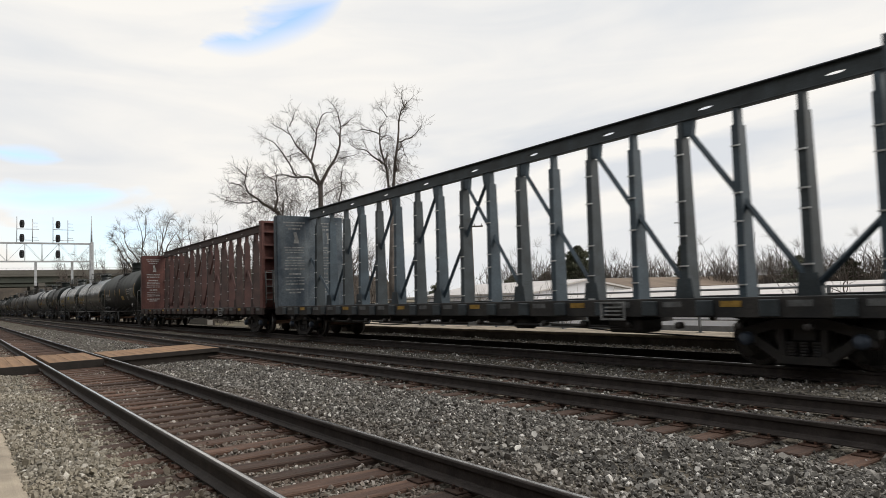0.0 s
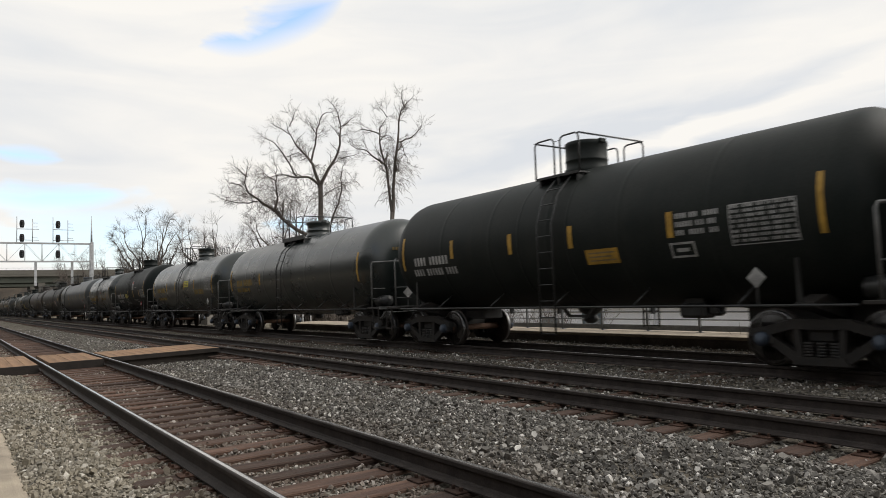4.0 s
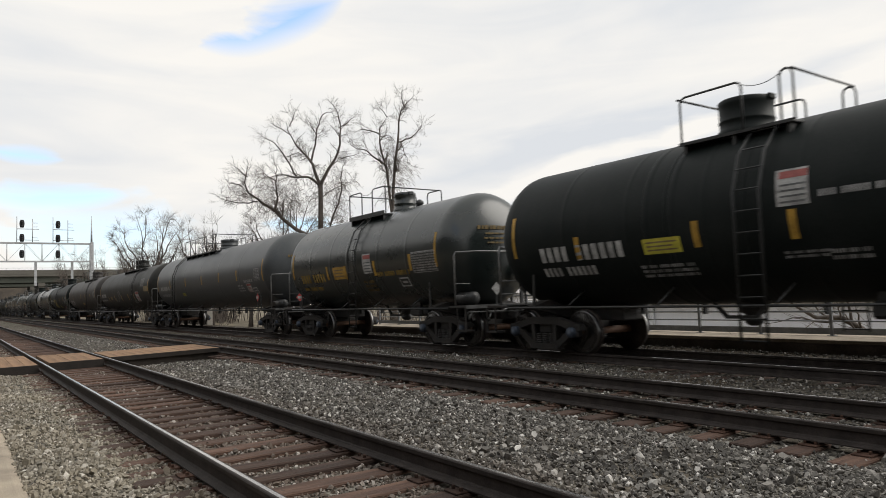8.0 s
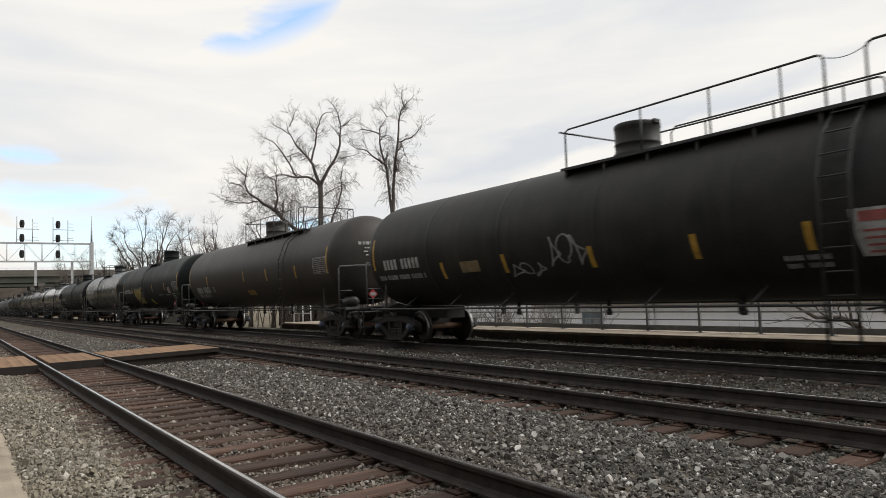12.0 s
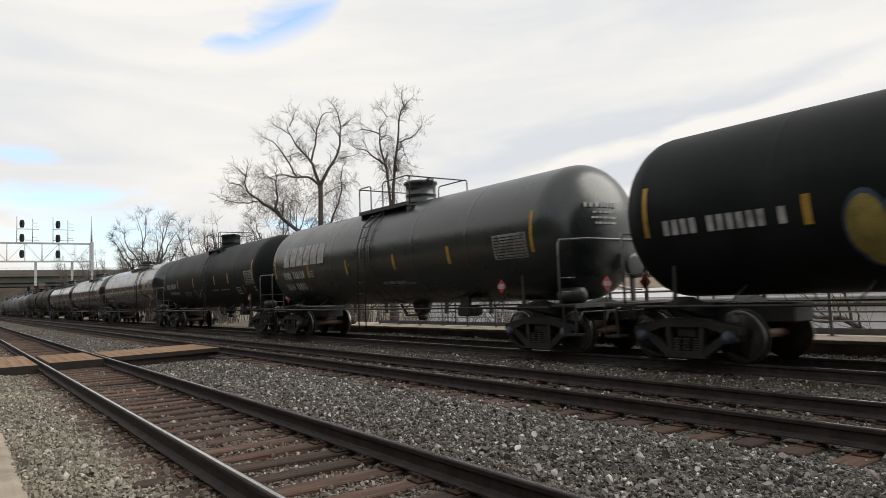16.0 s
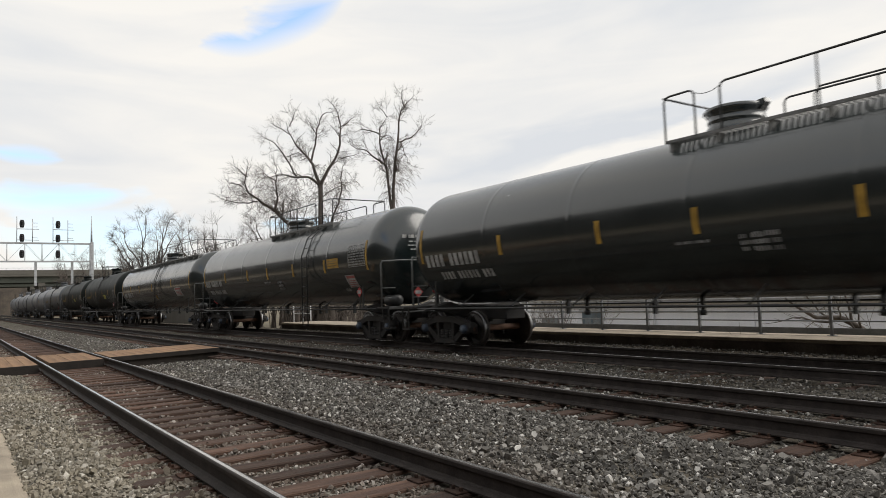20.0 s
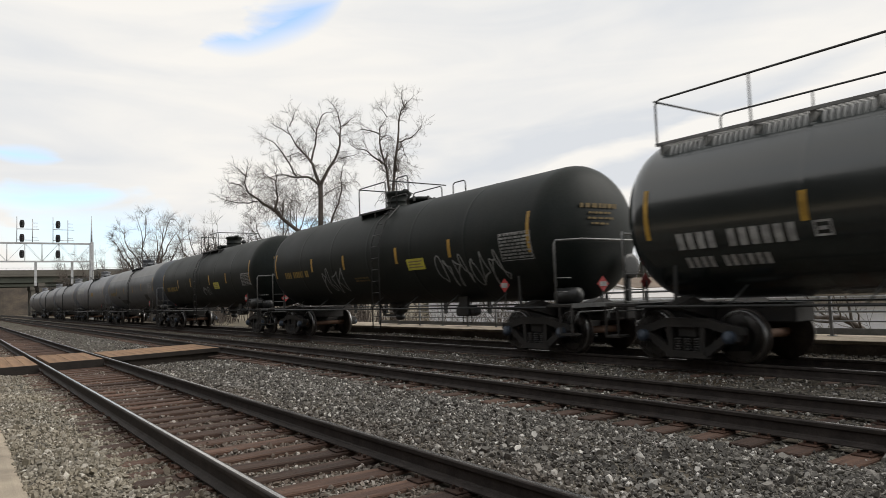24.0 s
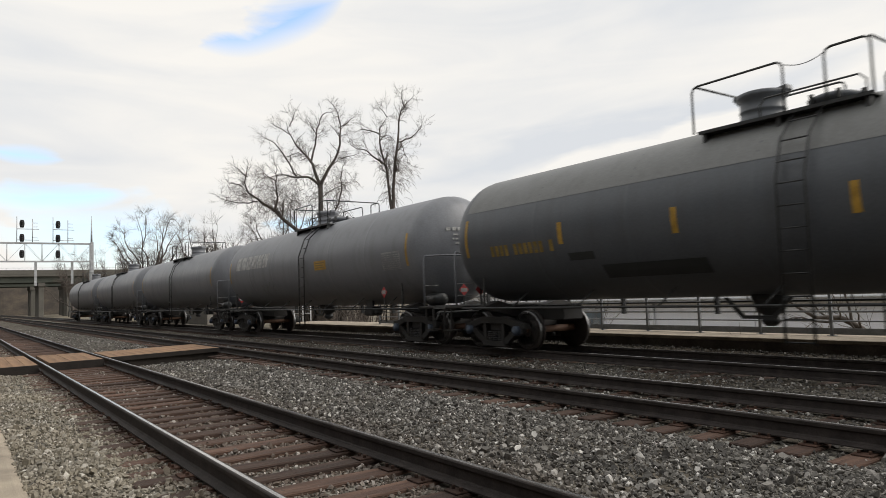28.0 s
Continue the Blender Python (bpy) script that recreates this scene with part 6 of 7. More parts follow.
        for z in (1.5, 2.05, 2.6, 3.15, 3.7, 4.25, 4.66):
            part("bulkhead_rib", Shape().box(min(x + s * 0.052, x + s * 0.25), max(x + s * 0.052, x + s * 0.25), -1.318, 1.318, z - 0.04, z + 0.04), body, bk)
        part("ladder", _bulk_ladder(x + s * 0.36, s), FAINT, bk)
        if s < 0:
            t = Shape()
            for base in (-1.25, 0.18):
                for z, w, hh in ((4.45, 0.9, 0.05), (4.33, 0.7, 0.05), (4.2, 0.5, 0.06), (3.45, 0.85, 0.05), (3.35, 0.8, 0.04), (3.25, 0.8, 0.04), (3.05, 0.6, 0.06), (2.93, 0.8, 0.035), (2.83, 0.85, 0.035), (2.73, 0.8, 0.035), (2.6, 0.85, 0.05),
                                 (2.4, 0.5, 0.07), (2.25, 0.8, 0.03), (2.12, 0.8, 0.03), (2.0, 0.8, 0.05), (1.78, 0.8, 0.06), (1.66, 0.5, 0.06)):
                    u = base + (1.07 - w) / 2
                    end = u + w
                    while u < end:
                        c = rng.uniform(0.06, 0.2)
                        t.box(x + 0.054 - 0.05, x + 0.0565 - 0.05 + 0.004, u, min(end, u + c), z - hh / 2, z + hh / 2)
                        u += c + 0.03
                t.add([(x + 0.0085, base + 0.5, 3.62), (x + 0.0085, base + 0.74, 3.62), (x + 0.0085, base + 0.7, 3.82), (x + 0.0085, base + 0.62, 4.08), (x + 0.0085, base + 0.5, 4.05), (x + 0.0085, base + 0.55, 3.8)], [(0, 1, 2, 3, 4, 5)])
            part("bulkhead_stencil", t, WHITE if seed == 2 else FAINT, bk)["kind"] = "stuff"
    # centre partition
    step, first, n = 1.204, 0.055 - 1.204 * 8.5, 17
    part("top_flange", Shape().box(-h, h, -0.11, 0.11, 4.93, 4.958, 0.008), dark, car)
    part("bottom_flange", Shape().box(-h, h, -0.09, 0.09, 4.60, 4.628, 0.008), dark, car)
    # the web: one plate a bay, with a long slot through every second one
    pitch = 2.42
    web = Shape()
    slot = [(0.17 * math.cos(q), 4.765 + 0.030 * math.sin(q)) for q in [math.pi * k / 8 for k in range(16)]]
    rim = [(x, z) for x, z in ((pitch / 2, 4.765), (pitch / 2, 4.85), (pitch / 2, 4.929), (pitch / 4, 4.929), (0, 4.929), (-pitch / 4, 4.929), (-pitch / 2, 4.929), (-pitch / 2, 4.85), (-pitch / 2, 4.765), (-pitch / 2, 4.68), (-pitch / 2, 4.629), (-pitch / 4, 4.629), (0, 4.629), (pitch / 4, 4.629), (pitch / 2, 4.629), (pitch / 2, 4.68))]
    v = [(x, y, z) for y in (-0.03, 0.03) for x, z in slot + rim]
    f = [(32 * b + k, 32 * b + (k + 1) % 16, 32 * b + 16 + (k + 1) % 16, 32 * b + 16 + k) for b in (0, 1) for k in range(16)] + [(k, (k + 1) % 16, 32 + (k + 1) % 16, 32 + k) for k in range(16)]
    web_me = web.add(v, f).mesh("web_plate", dark)
    for i in range(-4, 5):
        part("web_plate", web_me, None, car, at=(pitch * i - 0.03, 0, 0))
    for i in range(n + 1):
        x = first + step * i
        w = 0.075 if i % 2 else 0.08
        v = [(x + sx * w, sy * yy, z) for z, yy in ((1.10, 0.19), (4.28, 0.115), (4.29, 0.075), (4.60, 0.07)) for sx, sy in ((-1, -1), (1, -1), (1, 1), (-1, 1))]
        v = [((x + (q[0] - x) * 0.74, *q[1:]) if q[2] > 4.285 else q) for q in v]
        f = [tuple(4 * k + q for q in (c, (c + 1) % 4)) + tuple(4 * k + 4 + q for q in ((c + 1) % 4, c)) for k in range(3) for c in range(4)] + [(3, 2, 1, 0), (12, 13, 14, 15)]
        post = part("post", Shape().add(v, f), mid if i % 2 else dark, car)
        for z in (1.3, 1.85, 2.5, 3.1, 3.75):
            zz = z + rng.uniform(-0.22, 0.22)
            y = -0.19 + 0.075 * (zz - 1.1) / 3.18
            part("wear_strip", Shape().box(x - w - 0.012, x + w + 0.012, y - 0.03, y - 0.008, zz, zz + 0.028), STRAP, post)

    def diagonal(xa, za, xb, zb):
        part("diagonal", Shape().tube([(xa, 0, za), (xb, 0, zb)], 0.062, 4, flat=True), mid, car)
        if zb > 4:
            d = 1 if xa > xb else -1
            part("top_gusset", Shape().prism([(xb - d * 0.12, 4.60), (xb + d * 0.15, 4.60), (xb + d * 0.10, 4.30), (xb - d * 0.12, 4.30)], -0.05, 0.05), mid, car)
        part("gusset", Shape().prism([(xa - 0.22, 1.12), (xa + 0.22, 1.12), (xa + 0.16, 1.5), (xa - 0.16, 1.5)], -0.215, -0.203), dark, car)

    for i in (1, 3, 5, 7):
        for flip in (False, True):
            a, b = (n - i, n - i - 2) if flip else (i, i + 2)
            diagonal(first + step * a, 1.25, first + step * b + (0.16 if a > b else -0.16), 4.38)
    diagonal(first + step, 1.25, -h, 3.0)
    diagonal(first + step * (n - 1), 1.25, h, 3.0)
    for s in (-1, 1):
        e = s * (h + 0.9)
        cp = Shape().box(min(e, e + s * 0.3), max(e, e + s * 0.3), -0.13, 0.13, 0.74, 0.96, 0.02).box(min(e + s * 0.22, e + s * 0.36), max(e + s * 0.22, e + s * 0.36), -0.2, 0.16, 0.68, 1.0, 0.04)
        part("coupler", cp, UNDER, car)
        part("air_hose", Shape().tube([(e, -0.45, 0.7), (e + s * 0.15, -0.5, 0.4), (e + s * 0.35, -0.45, 0.35)], 0.025, 6), GEAR, car)
        rail_loop(car, [(s * (h + 0.6), -1.4, 1.1), (s * (h + 0.6), -1.4, 2.6), (s * (h + 0.6), -1.0, 2.6)], "end_handrail")
        add_truck(car, s * (h - 1.55))
    return car


def _bulk_ladder(x, s):
    l = Shape()
    for y in (-1.3, -0.95):
        l.box(min(x, x + s * 0.02), max(x, x + s * 0.02), y - 0.02, y + 0.02, 1.3, 2.6)
    for i in range(5):
        l.box(min(x, x + s * 0.03), max(x, x + s * 0.03), -1.3, -0.95, 1.4 + 0.28 * i, 1.425 + 0.28 * i)
    return l


BLUE = mat("faded_blue_grey_paint", (0.050, 0.078, 0.112), 0.7, 0, 0.5, 1.2, 0.1, 20, (0.20, 0.22, 0.22), streak=0.3)
BLUEMID = mat("worn_blue_steel", (0.046, 0.070, 0.090), 0.6, 0, 0.35, 1.6, 0.1, 24)
OXIDEMID = mat("worn_oxide_steel", (0.066, 0.026, 0.022), 0.7, 0, 0.35, 1.6, 0.1, 24)
BLUEDK = mat("grimy_blue_steel", (0.034, 0.046, 0.053), 0.6, 0, 0.4, 2, 0.1, 30)
OXIDE = mat("oxide_red_paint", (0.112, 0.036, 0.030), 0.7, 0, 0.45, 1.2, 0.1, 20, (0.22, 0.10, 0.08), streak=0.3)
OXIDEDK = mat("grimy_oxide_steel", (0.042, 0.020, 0.0165), 0.7, 0, 0.4, 2, 0.1, 30)

centrebeam_car("faded blue-grey centerbeam lumber flatcar, running empty", -25.66, 21.85, BLUE, BLUEMID, BLUEDK, 1)
centrebeam_car("oxide-red centerbeam lumber flatcar with white stencils, empty", -49.62, 21.96, OXIDE, OXIDEMID, OXIDEDK, 2)
m = tank_car("black tank car with white stencils and a diamond placard", -63.3, -51.61, 4.05, "black_b", dome=-0.17, deck=(-0.75, 0.59), ladder=0.08)
m("text_w", -4.36, -9.1, 1.64, 0.22)
m("text_w", -4.29, -20.0, 1.98, 0.19)
m("stripe", -3.43, -0.6, 0.16, 0.47)
m("stripe", -1.19, -2.4, 0.13, 0.43)
m("stripe", 0.69, -2.6, 0.11, 0.43)
m("stripe", 3.11, -2.5, 0.09, 0.41)
m("yellow", 1.46, -19.3, 0.83, 0.31)
m("text_w", 3.65, -4.0, 0.84, 0.44)
m("data", 4.81, -7.2, 1.12, 0.64)
m("frame", 3.31, -19.6, 0.5, 0.28)
m("placard", 4.59, -43.0, 0.45, 0.5)
m = tank_car("glossy black tank car with large yellow lettering", -78.05, -65.8, 3.87, "black_satin", dome=0.0, deck=(-1.12, 0.95), rails=((-1.06, -0.4), (0.22, 0.86)), flared=True, thick=0.1, dome_r=0.44, tall=0.55)
m("text_y", -4.27, -5.5, 1.87, 0.26)
m("text_y", -4.49, -16.5, 1.56, 0.17)
m("stripe", -2.46, -2.0, 0.06, 0.46)
m = tank_car("glossy black tank car with yellow lettering and a data panel", -92.95, -80.79, 3.88, "black_satin", dome=0.03, deck=(-0.5, 0.9), rails=((-0.5, -0.02), (0.55, 0.9)), tall=0.62, flared=True, dome_r=0.42)
m("text_y", -3.79, -4.4, 2.24, 0.26)
m("text_y", -4.04, -23.2, 1.89, 0.16)
m("stripe", -2.67, 2.1, 0.11, 0.39)
m("stripe", -0.88, 2.6, 0.13, 0.42)
m("stripe", 1.0, 1.1, 0.11, 0.43)
m("stripe", 2.92, 1.6, 0.09, 0.48)
m("lemon", 1.46, 3.9, 0.86, 0.33)
m("text_y", 3.72, -13.2, 1.53, 0.24)
m("data", 5.27, 1.3, 1.04, 0.63)
m("placard", 4.95, -34.6, 0.39, 0.43)
m = tank_car("short black tank car with white lettering and a lemon panel", -105.57, -95.7, 4.1, "black_a", dome=-0.01, deck=(-0.72, 1.4), rails=((-0.66, 0.54), (1.2, 1.42)), tall=0.6, band=-0.91)
m("text_w", -2.76, -16.8, 2.52, 0.32)
m("text_w", -3.2, -31.4, 1.72, 0.21)
m("text_w", -0.9, -36.4, 1.18, 0.31)
m("lemon", -0.9, -17.4, 0.81, 0.29)
m("stripe", -2.92, -13.5, 0.14, 0.52)
m("stripe", -0.17, -12.2, 0.13, 0.46)
m("stripe", 1.51, -12.3, 0.12, 0.47)
m("sign", 1.55, 8.8, 0.5, 0.58)
m("text_w", 2.38, 3.1, 0.9, 0.1)
m("text_w", 1.62, -30.6, 0.69, 0.15)
m("text_w", 2.25, -32.4, 0.58, 0.22)
m("data", 4.2, -13.9, 1.06, 0.52)
m("placard", 3.63, -42.5, 0.38, 0.49)
m("stripe", 3.29, -11.9, 0.11, 0.46)
m = tank_car("short dull-black tank car with yellow lettering and a red notice", -117.95, -108.46, 4.1, "black_satin", dome=0.8, deck=(-1.02, 1.25), rails=((-0.98, -0.14), (0.54, 1.35)), tall=0.55, dome_r=0.34, thick=0.08, vent=1.5, band=-0.1)
m("text_y", -2.98, -18.0, 2.03, 0.3)
m("text_y", -3.32, -32.1, 1.45, 0.14)
m("stripe", -1.84, -13.0, 0.12, 0.45)
m("stripe", -0.52, -14.1, 0.1, 0.46)
m("stripe", 1.35, -12.3, 0.1, 0.46)
m("stripe", 3.36, -10.0, 0.12, 0.44)
m("yellow", -0.99, -13.9, 0.82, 0.41)
m("sign", 0.94, -6.3, 0.51, 0.6)
m("text_y", 2.35, -19.5, 1.8, 0.14)
m("frame", 2.81, -30.7, 0.5, 0.3)
m("text_y", 0.8, -34.1, 0.66, 0.46)
m("data", 4.04, -10.6, 1.15, 0.55)
m = tank_car("long slate-grey tank car with yellow reflective stripes", -138.77, -120.92, 4.19, "slate", dome=0.1, deck=(-4.31, 1.14), rails=((-4.31, -0.41), (0.6, 1.14)), posts=(-3.4, -2.43, -1.04), low=(-2.3, 0.5), ladder=-4.67, tall=0.45, dome_r=0.43)
m("text_w", -7.13, -12.5, 2.01, 0.22)
m("text_w", -7.23, -28.1, 1.96, 0.16)
m("stripe", -5.91, -3.9, 0.14, 0.45)
m("stripe", -2.67, -3.8, 0.13, 0.45)
m("stripe", 0.31, -4.1, 0.14, 0.44)
m("stripe", 3.11, -3.2, 0.13, 0.45)
m("stripe", 5.65, -3.7, 0.13, 0.46)
m("lemon", -3.49, -28.7, 0.53, 0.17)
m("data", 8.12, -5.6, 0.62, 0.47)
m("sign", 6.96, -26.1, 0.54, 0.41)
m("text_w", 7.02, -14.6, 1.1, 0.12)
m("frame", 7.55, -31.7, 0.48, 0.3)
m("text_w", 5.95, -26.6, 0.73, 0.37)
m("placard", 7.95, -45.8, 0.35, 0.51)
m = tank_car("long dull-black tank car with sprayed white graffiti", -159.1, -141.35, 4.15, "black_dusty", dome=-0.05, deck=(-1.3, 5.4), rails=((-1.13, 4.33), (4.93, 5.4)), posts=(0.88, 2.36, 3.65), low=(1.48, 5.4))
m("text_w", -7.2, -12.5, 2.02, 0.29)
m("text_w", -7.39, -26.6, 2.47, 0.14)
m("stripe", -5.33, -24.0, 0.15, 0.47)
m("stripe", -2.86, -22.1, 0.14, 0.47)
m("stripe", -0.19, -22.9, 0.14, 0.48)
m("stripe", 2.18, -22.1, 0.13, 0.47)
m("stripe", 4.13, -21.8, 0.13, 0.48)
m("tan", -4.17, -21.9, 0.74, 0.29)
m("graffiti_w", -2.12, -29.6, 1.14, 0.37)
m("graffiti_w", -0.84, -16.6, 1.08, 0.75)
m("text_w", 4.04, -38.5, 0.78, 0.3)
m("sign", 5.28, -22.9, 0.97, 0.73)
m("tan", 8.09, -4.7, 1.1, 0.35)
m("data", 7.04, 11.7, 0.98, 0.49)
m = tank_car("long brown-dusted tank car with white lettering", -178.85, -162.1, 4.22, "brown_black", dome=0.1, deck=(-0.94, 5.4), rails=((-0.94, 4.3), (4.9, 5.4)), posts=(0.9, 2.4, 3.6), low=(1.4, 5.3))
m("text_w", -6.16, -25.0, 2.23, 0.33)
m("text_w", -6.41, -36.7, 1.84, 0.2)
m("stripe", -5.29, -8.7, 0.1, 0.46)
m("frame", -4.53, -25.4, 0.27, 0.26)
m("stripe", -0.02, -7.9, 0.22, 0.39)
m("stripe", 2.64, -9.6, 0.19, 0.39)
m("yellow", 0.34, -36.2, 0.86, 0.26)
m("data", 7.7, -5.6, 1.08, 0.54)
m("stripe", 5.58, -10.6, 0.16, 0.42)
m = tank_car("black tank car with yellow and white graffiti", -196.46, -181.36, 4.25, "black_a", dome=0.15, deck=(-1.27, 0.76), rails=((-1.31, -1.05), (-0.34, 0.78)))
m("text_w", -5.87, -11.9, 2.4, 0.27)
m("stripe", -4.52, -10.4, 0.16, 0.46)
m("stripe", -1.72, -11.6, 0.15, 0.49)
m("stripe", 1.4, -9.0, 0.13, 0.5)
m("stripe", 4.49, -9.0, 0.13, 0.47)
m("graffiti_yw", -3.08, -28.0, 2.55, 1.39)
m("lemon", 0.12, -45.6, 0.52, 0.42)
m("sign", 5.4, -18.1, 0.52, 0.36)
m("frame", 6.15, -32.2, 0.52, 0.34)
m("data", 6.87, -10.9, 1.06, 0.53)
m("graffiti_g", 6.99, -26.7, 0.99, 0.25)
m("placard", 6.62, -55.6, 0.36, 0.69)
m("text_w", 3.19, -27.6, 1.12, 0.06)
m("text_w", 4.94, -28.6, 1.09, 0.07)
m = tank_car("glossy black tank car with a big white emblem", -214.22, -199.28, 4.22, "black_satin", dome=0.75, deck=(-1.32, 1.62), rails=((-1.27, -0.52), (0.21, 1.74)), flared=True, thick=0.06, band=-0.15)
m("brand_w", -4.77, 10.1, 3.53, 0.71)
m("text_w", -5.6, -15.2, 1.98, 0.26)
m("text_w", -5.73, -31.9, 1.87, 0.27)
m("frame", -4.12, -15.4, 0.26, 0.24)
m("stripe", -4.37, -12.3, 0.16, 0.49)
m("stripe", -1.46, -12.1, 0.15, 0.48)
m("stripe", 1.48, -11.9, 0.13, 0.47)
m("text_w", 1.98, -37.9, 0.47, 0.05)
m("data", 6.59, -10.2, 1.14, 0.54)
m("placard", 6.15, -49.5, 0.39, 0.63)
m("stripe", 4.19, -11.7, 0.1, 0.46)
m("text_w", 1.14, -35.6, 1.31, 0.1)
m = tank_car("black tank car with outlined graffiti and white stencils", -231.74, -216.66, 4.22, "black_a", dome=0.16, deck=(-0.43, 1.7), rails=((-0.42, 0.74), (1.45, 1.72)), low=(0.8, 1.6))
m("text_w", -5.7, -11.2, 2.21, 0.27)
m("text_w", -5.53, -26.1, 1.89, 0.18)
m("stripe", -4.46, -7.8, 0.15, 0.48)
m("stripe", -1.42, -7.9, 0.14, 0.5)
m("stripe", 2.19, -8.3, 0.13, 0.46)
m("stripe", 4.23, -7.4, 0.13, 0.47)
m("graffiti_w", -2.87, -30.3, 1.25, 0.44)
m("graffiti_w", -0.91, -34.2, 1.59, 0.66)
m("frame", 5.33, -30.7, 0.55, 0.35)
m("data", 6.99, -10.2, 1.09, 0.56)
m("text_w", 7.45, -29.9, 0.32, 0.29)
m("placard", 6.78, -48.0, 0.4, 0.53)
m("text_w", 1.97, -26.4, 1.07, 0.06)
m("text_w", 3.49, -26.7, 1.17, 0.06)
m("moon", 5.94, -27.0, 0.36, 0.3)
m = tank_car("long glossy black tank car with a low dome", -251.45, -234.65, 4.2, "black_gloss", dome=0.1, deck=(-0.7, 5.18), rails=((-0.69, -0.05), (0.46, 3.81), (4.35, 5.16)), posts=(2.11,), low=(2.0, 4.6), ladder=4.08, tall=0.42, dome_r=0.5, flared=True)
m("text_w", -6.94, -15.3, 2.32, 0.32)
m("text_w", -6.54, -31.1, 2.14, 0.22)
m("stripe", -5.03, -7.4, 0.18, 0.49)
m("stripe", -2.03, -7.2, 0.15, 0.46)
m("stripe", 0.16, -7.4, 0.13, 0.46)
m("stripe", 2.81, -7.6, 0.12, 0.45)
m("text_w", 0.02, -20.9, 0.68, 0.05)
m("text_w", 1.37, -25.0, 0.46, 0.38)
m("yellow", 5.93, -4.1, 0.8, 0.33)
m("data", 7.58, 0.8, 1.1, 0.64)
m("sign", 7.12, -28.3, 0.64, 0.4)
m("placard", 7.19, -53.0, 0.42, 0.69)
m("graffiti_w", 4.36, -1.0, 0.62, 0.26)
m("text_w", 1.14, -24.9, 0.48, 0.33)
m = tank_car("long glossy black tank car with a red-white notice", -271.2, -254.27, 4.2, "black_gloss", dome=0.08, deck=(-0.7, 5.18), rails=((-0.7, -0.1), (0.5, 3.8), (4.33, 5.16)), posts=(2.14,), low=(1.9, 4.5), ladder=4.07, tall=0.42, dome_r=0.5, flared=True)
m("text_w", -6.96, -14.4, 2.45, 0.27)
m("text_w", -6.74, -30.4, 2.26, 0.22)
m("stripe", -5.12, -5.9, 0.16, 0.47)
m("stripe", -2.17, -6.8, 0.13, 0.46)
m("stripe", 0.13, -7.4, 0.13, 0.47)
m("stripe", 2.71, -7.3, 0.12, 0.5)
m("stripe", 5.4, -7.3, 0.14, 0.47)
m("yellow", 6.03, -4.7, 0.82, 0.32)
m("data", 7.7, 1.0, 1.08, 0.65)
m("sign", 7.07, -29.3, 0.62, 0.46)
m("placard", 7.65, -45.9, 0.33, 0.52)
m("text_w", -0.03, -20.6, 0.64, 0.06)
m("text_w", 1.22, -27.9, 0.48, 0.4)
m("text_w", 6.5, -41.1, 0.33, 0.11)
m = tank_car("long glossy black tank car with a full-length top walkway", -291.8, -273.84, 4.2, "black_gloss", dome=-0.05, deck=(-8.93, 8.93), rails=((-8.9, -0.35), (0.27, 8.9)), posts=(-7.02, -4.89, -2.95, -1.1, 0.95, 3.0, 5.0, 7.0), low=(-0.88, 1.2), ladder=1.86, flared=True, tall=0.5)
m("text_w", -7.2, -20.1, 2.17, 0.3)
m("text_w", -7.33, -35.3, 1.8, 0.22)
m("frame", -5.78, -19.6, 0.27, 0.25)
m("stripe", -6.01, -6.3, 0.13, 0.49)
m("stripe", -3.28, -6.8, 0.12, 0.46)
m("stripe", 0.31, -6.8, 0.13, 0.47)
m("yellow", 0.94, -30.6, 0.29, 0.3)
m("sign", 6.42, -21.6, 1.24, 0.5)
m("stripe", 5.14, -2.1, 0.22, 0.4)
m = tank_car("dull black tank car with chalky graffiti and yellow lettering", -309.53, -294.75, 4.22, "black_b", dome=-0.54, deck=(-1.29, 0.65), rails=((-1.27, 0.43), (1.05, 1.7)), low=(0.5, 1.5), lid=0.75, flared=True, dome_r=0.38, tall=0.52)
m("text_y", -5.34, -14.7, 2.19, 0.23)
m("stripe", -3.98, -4.8, 0.14, 0.47)
m("stripe", -1.57, -6.2, 0.13, 0.47)
m("stripe", 1.69, -6.1, 0.13, 0.47)
m("graffiti_w", -2.6, -28.2, 1.68, 1.01)
m("text_y", -0.63, -29.3, 0.9, 0.19)
m("lemon", 2.64, -17.1, 0.86, 0.32)
m("graffiti_w", 4.97, -28.2, 2.79, 0.95)
m("data", 6.81, -10.7, 1.08, 0.61)
m("placard", 6.29, -48.1, 0.38, 0.6)
m("stripe", 4.29, -5.5, 0.12, 0.49)
m = tank_car("dull black tank car with a yellow panel and graffiti", -327.3, -312.36, 4.22, "black_b", dome=0.9, deck=(-1.17, 1.72), rails=((-1.25, -0.58), (0.06, 1.68)), low=(-0.5, 0.8), lid=-0.38, vent=2.1, flared=True, dome_r=0.36, tall=0.52)
m("text_y", -5.48, -16.4, 2.16, 0.24)
m("stripe", -4.08, -7.2, 0.12, 0.44)
m("stripe", -1.61, -7.0, 0.12, 0.48)
m("stripe", 1.67, -6.9, 0.14, 0.48)
m("stripe", 4.22, -6.9, 0.13, 0.47)
m("graffiti_w", 0.88, -25.9, 1.23, 0.46)
m("lemon", 2.66, -17.9, 0.82, 0.32)
m("data", 6.84, -12.4, 1.1, 0.51)
m("placard", 6.65, -47.9, 0.37, 0.53)
m("tank", 7.2, -60.6, 0.88, 1.12)
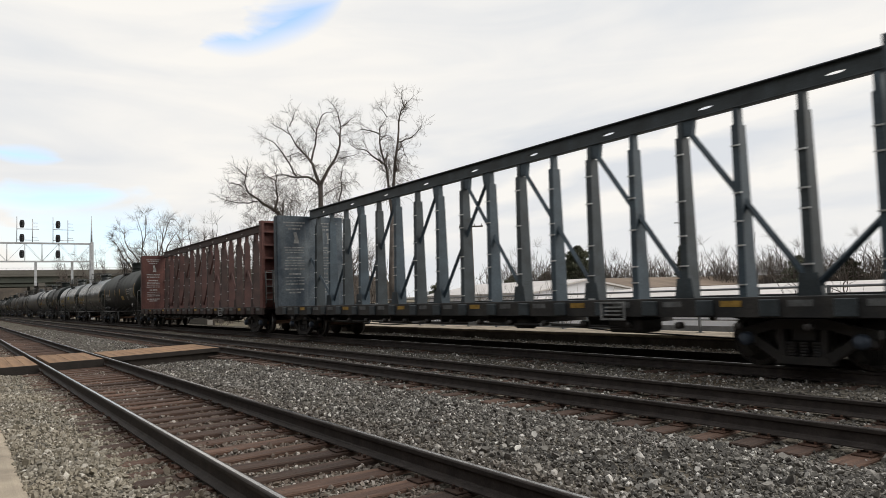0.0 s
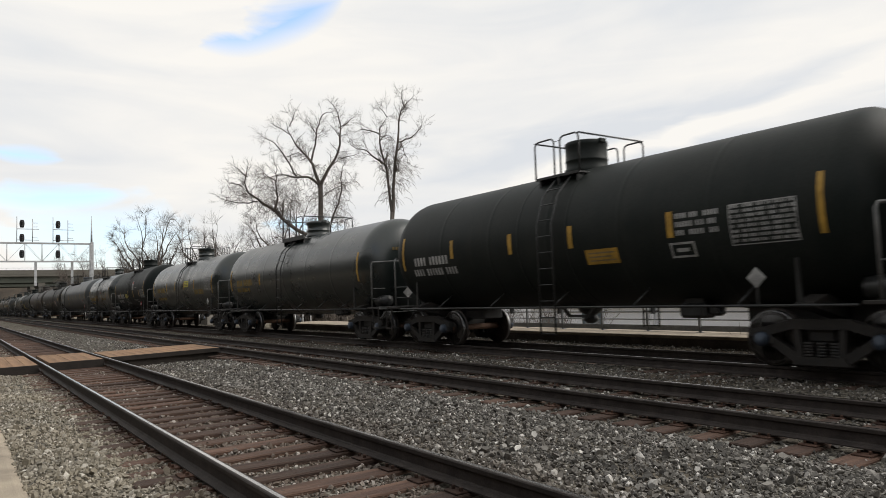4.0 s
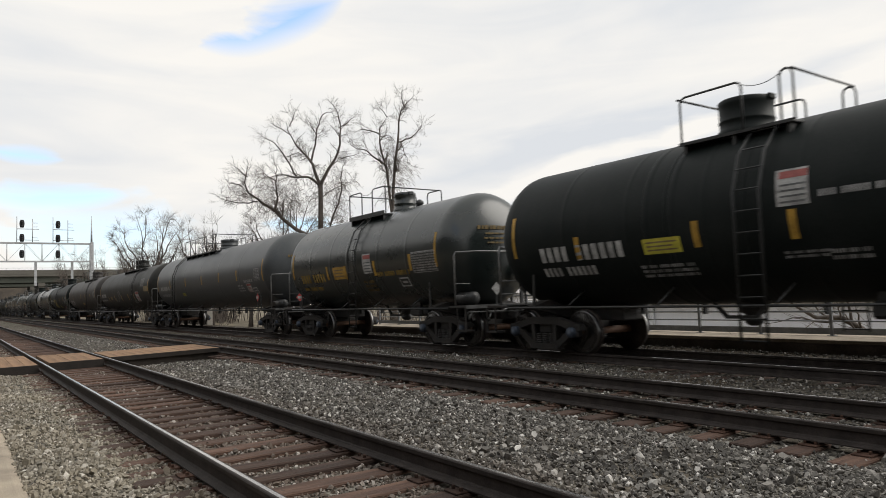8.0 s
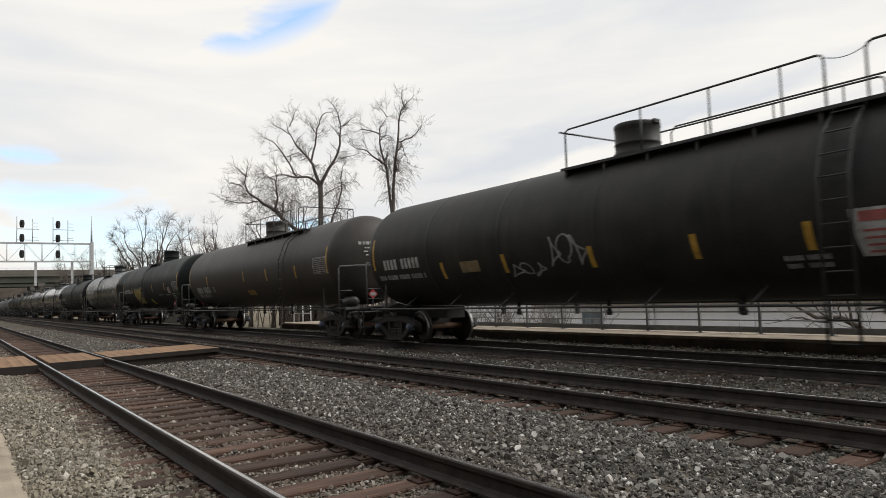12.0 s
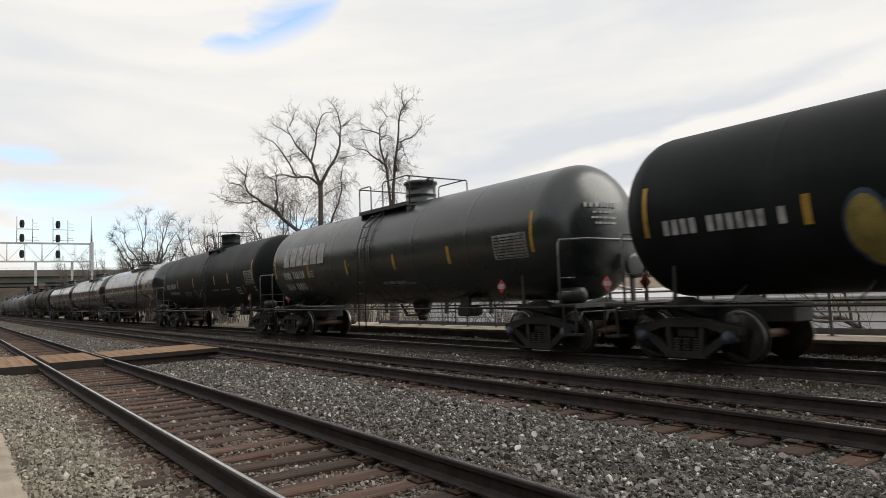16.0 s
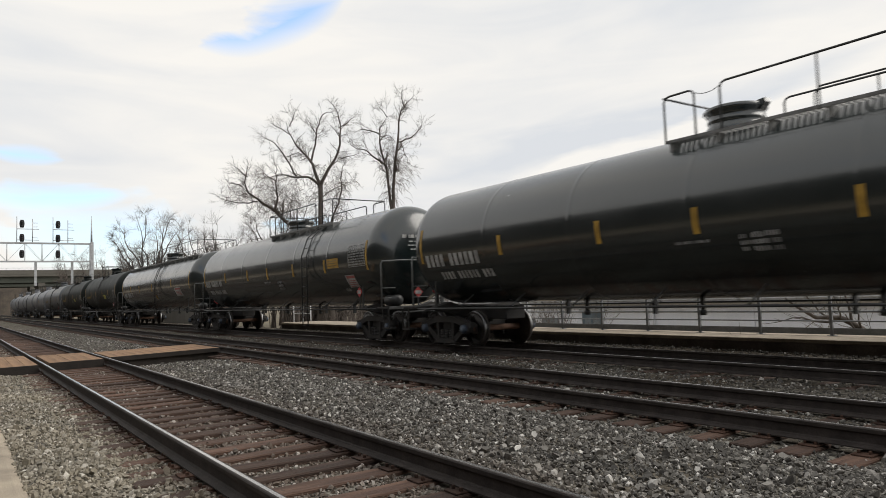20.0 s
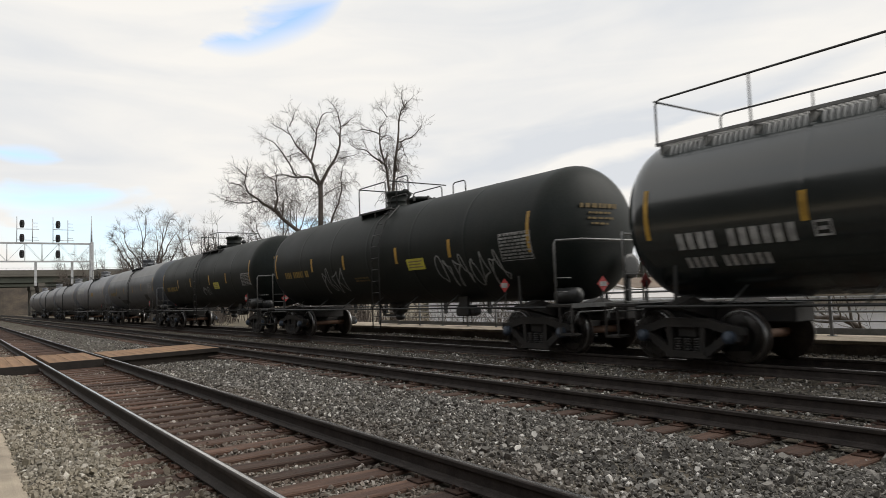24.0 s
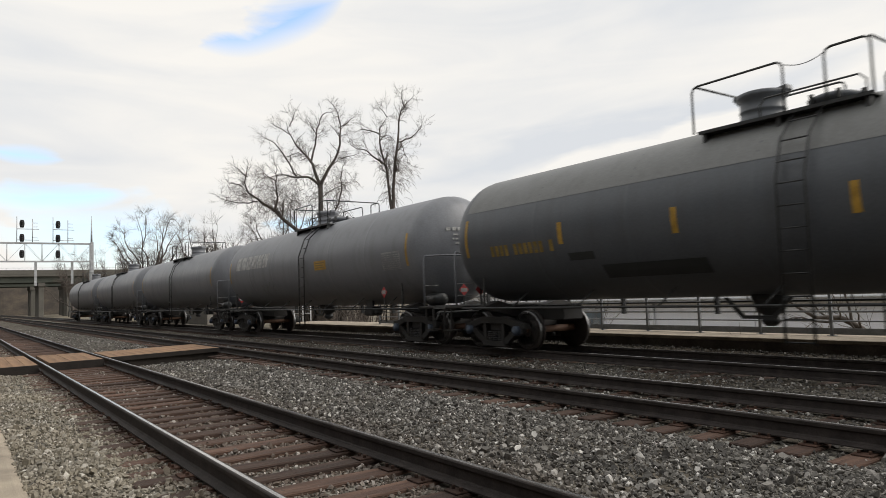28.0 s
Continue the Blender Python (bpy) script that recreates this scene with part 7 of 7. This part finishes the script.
m = tank_car("slate-grey tank car with dark repaint patches and painted-in sky sheen", -345.2, -329.95, 4.23, "grey_slate", dome=-0.63, deck=(-1.26, 1.63), rails=((-1.34, 0.32), (0.97, 1.63)), low=(-0.15, 1.5), lid=0.63, flared=True, dome_r=0.38, tall=0.52, group="grey tank cars")
m("text_y", -5.56, -13.7, 2.11, 0.25)
m("stripe", -4.31, -5.2, 0.13, 0.44)
m("stripe", -1.51, -6.4, 0.12, 0.45)
m("stripe", 1.49, -6.3, 0.12, 0.46)
m("dark", -3.84, -24.4, 0.69, 0.17)
m("dark", -2.24, -39.3, 2.35, 0.34)
m("data", 6.63, -8.4, 1.07, 0.6)
m("dark", 5.19, -29.5, 0.91, 0.39)
m("placard", 6.21, -50.3, 0.37, 0.62)
m("stripe", 4.27, -3.1, 0.09, 0.36)
m = tank_car("grey tank car with a white emblem", -362.95, -347.75, 4.2, "grey", dome=-0.57, deck=(-1.25, 1.56), rails=((-1.3, 0.32), (0.97, 1.6)), low=(-0.15, 1.5), lid=0.63, flared=True, dome_r=0.38, tall=0.52, group="grey tank cars")
m("brand_w", -4.83, 13.2, 3.78, 0.57)
m("yellow", 1.91, -5.0, 0.9, 0.31)
m("data", 6.62, -9.9, 1.01, 0.49)
m("placard", 6.01, -48.4, 0.42, 0.51)
m("graffiti_w", -3.23, -29.6, 1.63, 0.62)
m = tank_car("plain dusty grey tank car", -380.9, -365.75, 4.2, "grey", dome=0.0, deck=(-1.7, 1.8), flared=True, dome_r=0.38, tall=0.52, group="grey tank cars")
m = tank_car("plain dusty grey tank car", -398.8, -383.7, 4.2, "grey", dome=0.0, deck=(-1.7, 1.8), flared=True, dome_r=0.38, tall=0.52, group="grey tank cars")
m = tank_car("grey tank car at the end of the train", -416.7, -401.6, 4.2, "grey", dome=0.0, deck=(-1.7, 1.8), flared=True, dome_r=0.38, tall=0.52, group="grey tank cars")

build_crossing()
build_stones()
build_tracks()


# ---- movement ----
def travelled(t):
    """Metres that the train has run since the clip began: a short surge at first, then it gains speed slowly."""
    return 11.66 * t + 0.0065 * t * t - 0.27 * max(0.0, 1 - t / 1.3) ** 2


def motions():
    for car, x0 in CARS:
        walk(car, [(0.5 * i, pose(x0 + travelled(0.5 * i), TRACK_Y, 0)) for i in range(57)])
    # all axles turn alike: one keyed axle for each end of a truck, its movement shared by the others
    for s, wheels in WHEELS.items():
        rows = []
        for i in range(28 * FPS + 1):
            t = i / FPS
            rows.append((t, pose(s * 0.889, 0, R_WHEEL) @ Matrix.Rotation(travelled(t) / R_WHEEL, 4, "Y")))
        walk(wheels[0], rows)
        keys = wheels[0].animation_data
        for w in wheels[1:]:
            w.rotation_mode = "QUATERNION"
            d = w.animation_data_create()
            d.action = keys.action
            d.action_slot = keys.action_slot


motions()
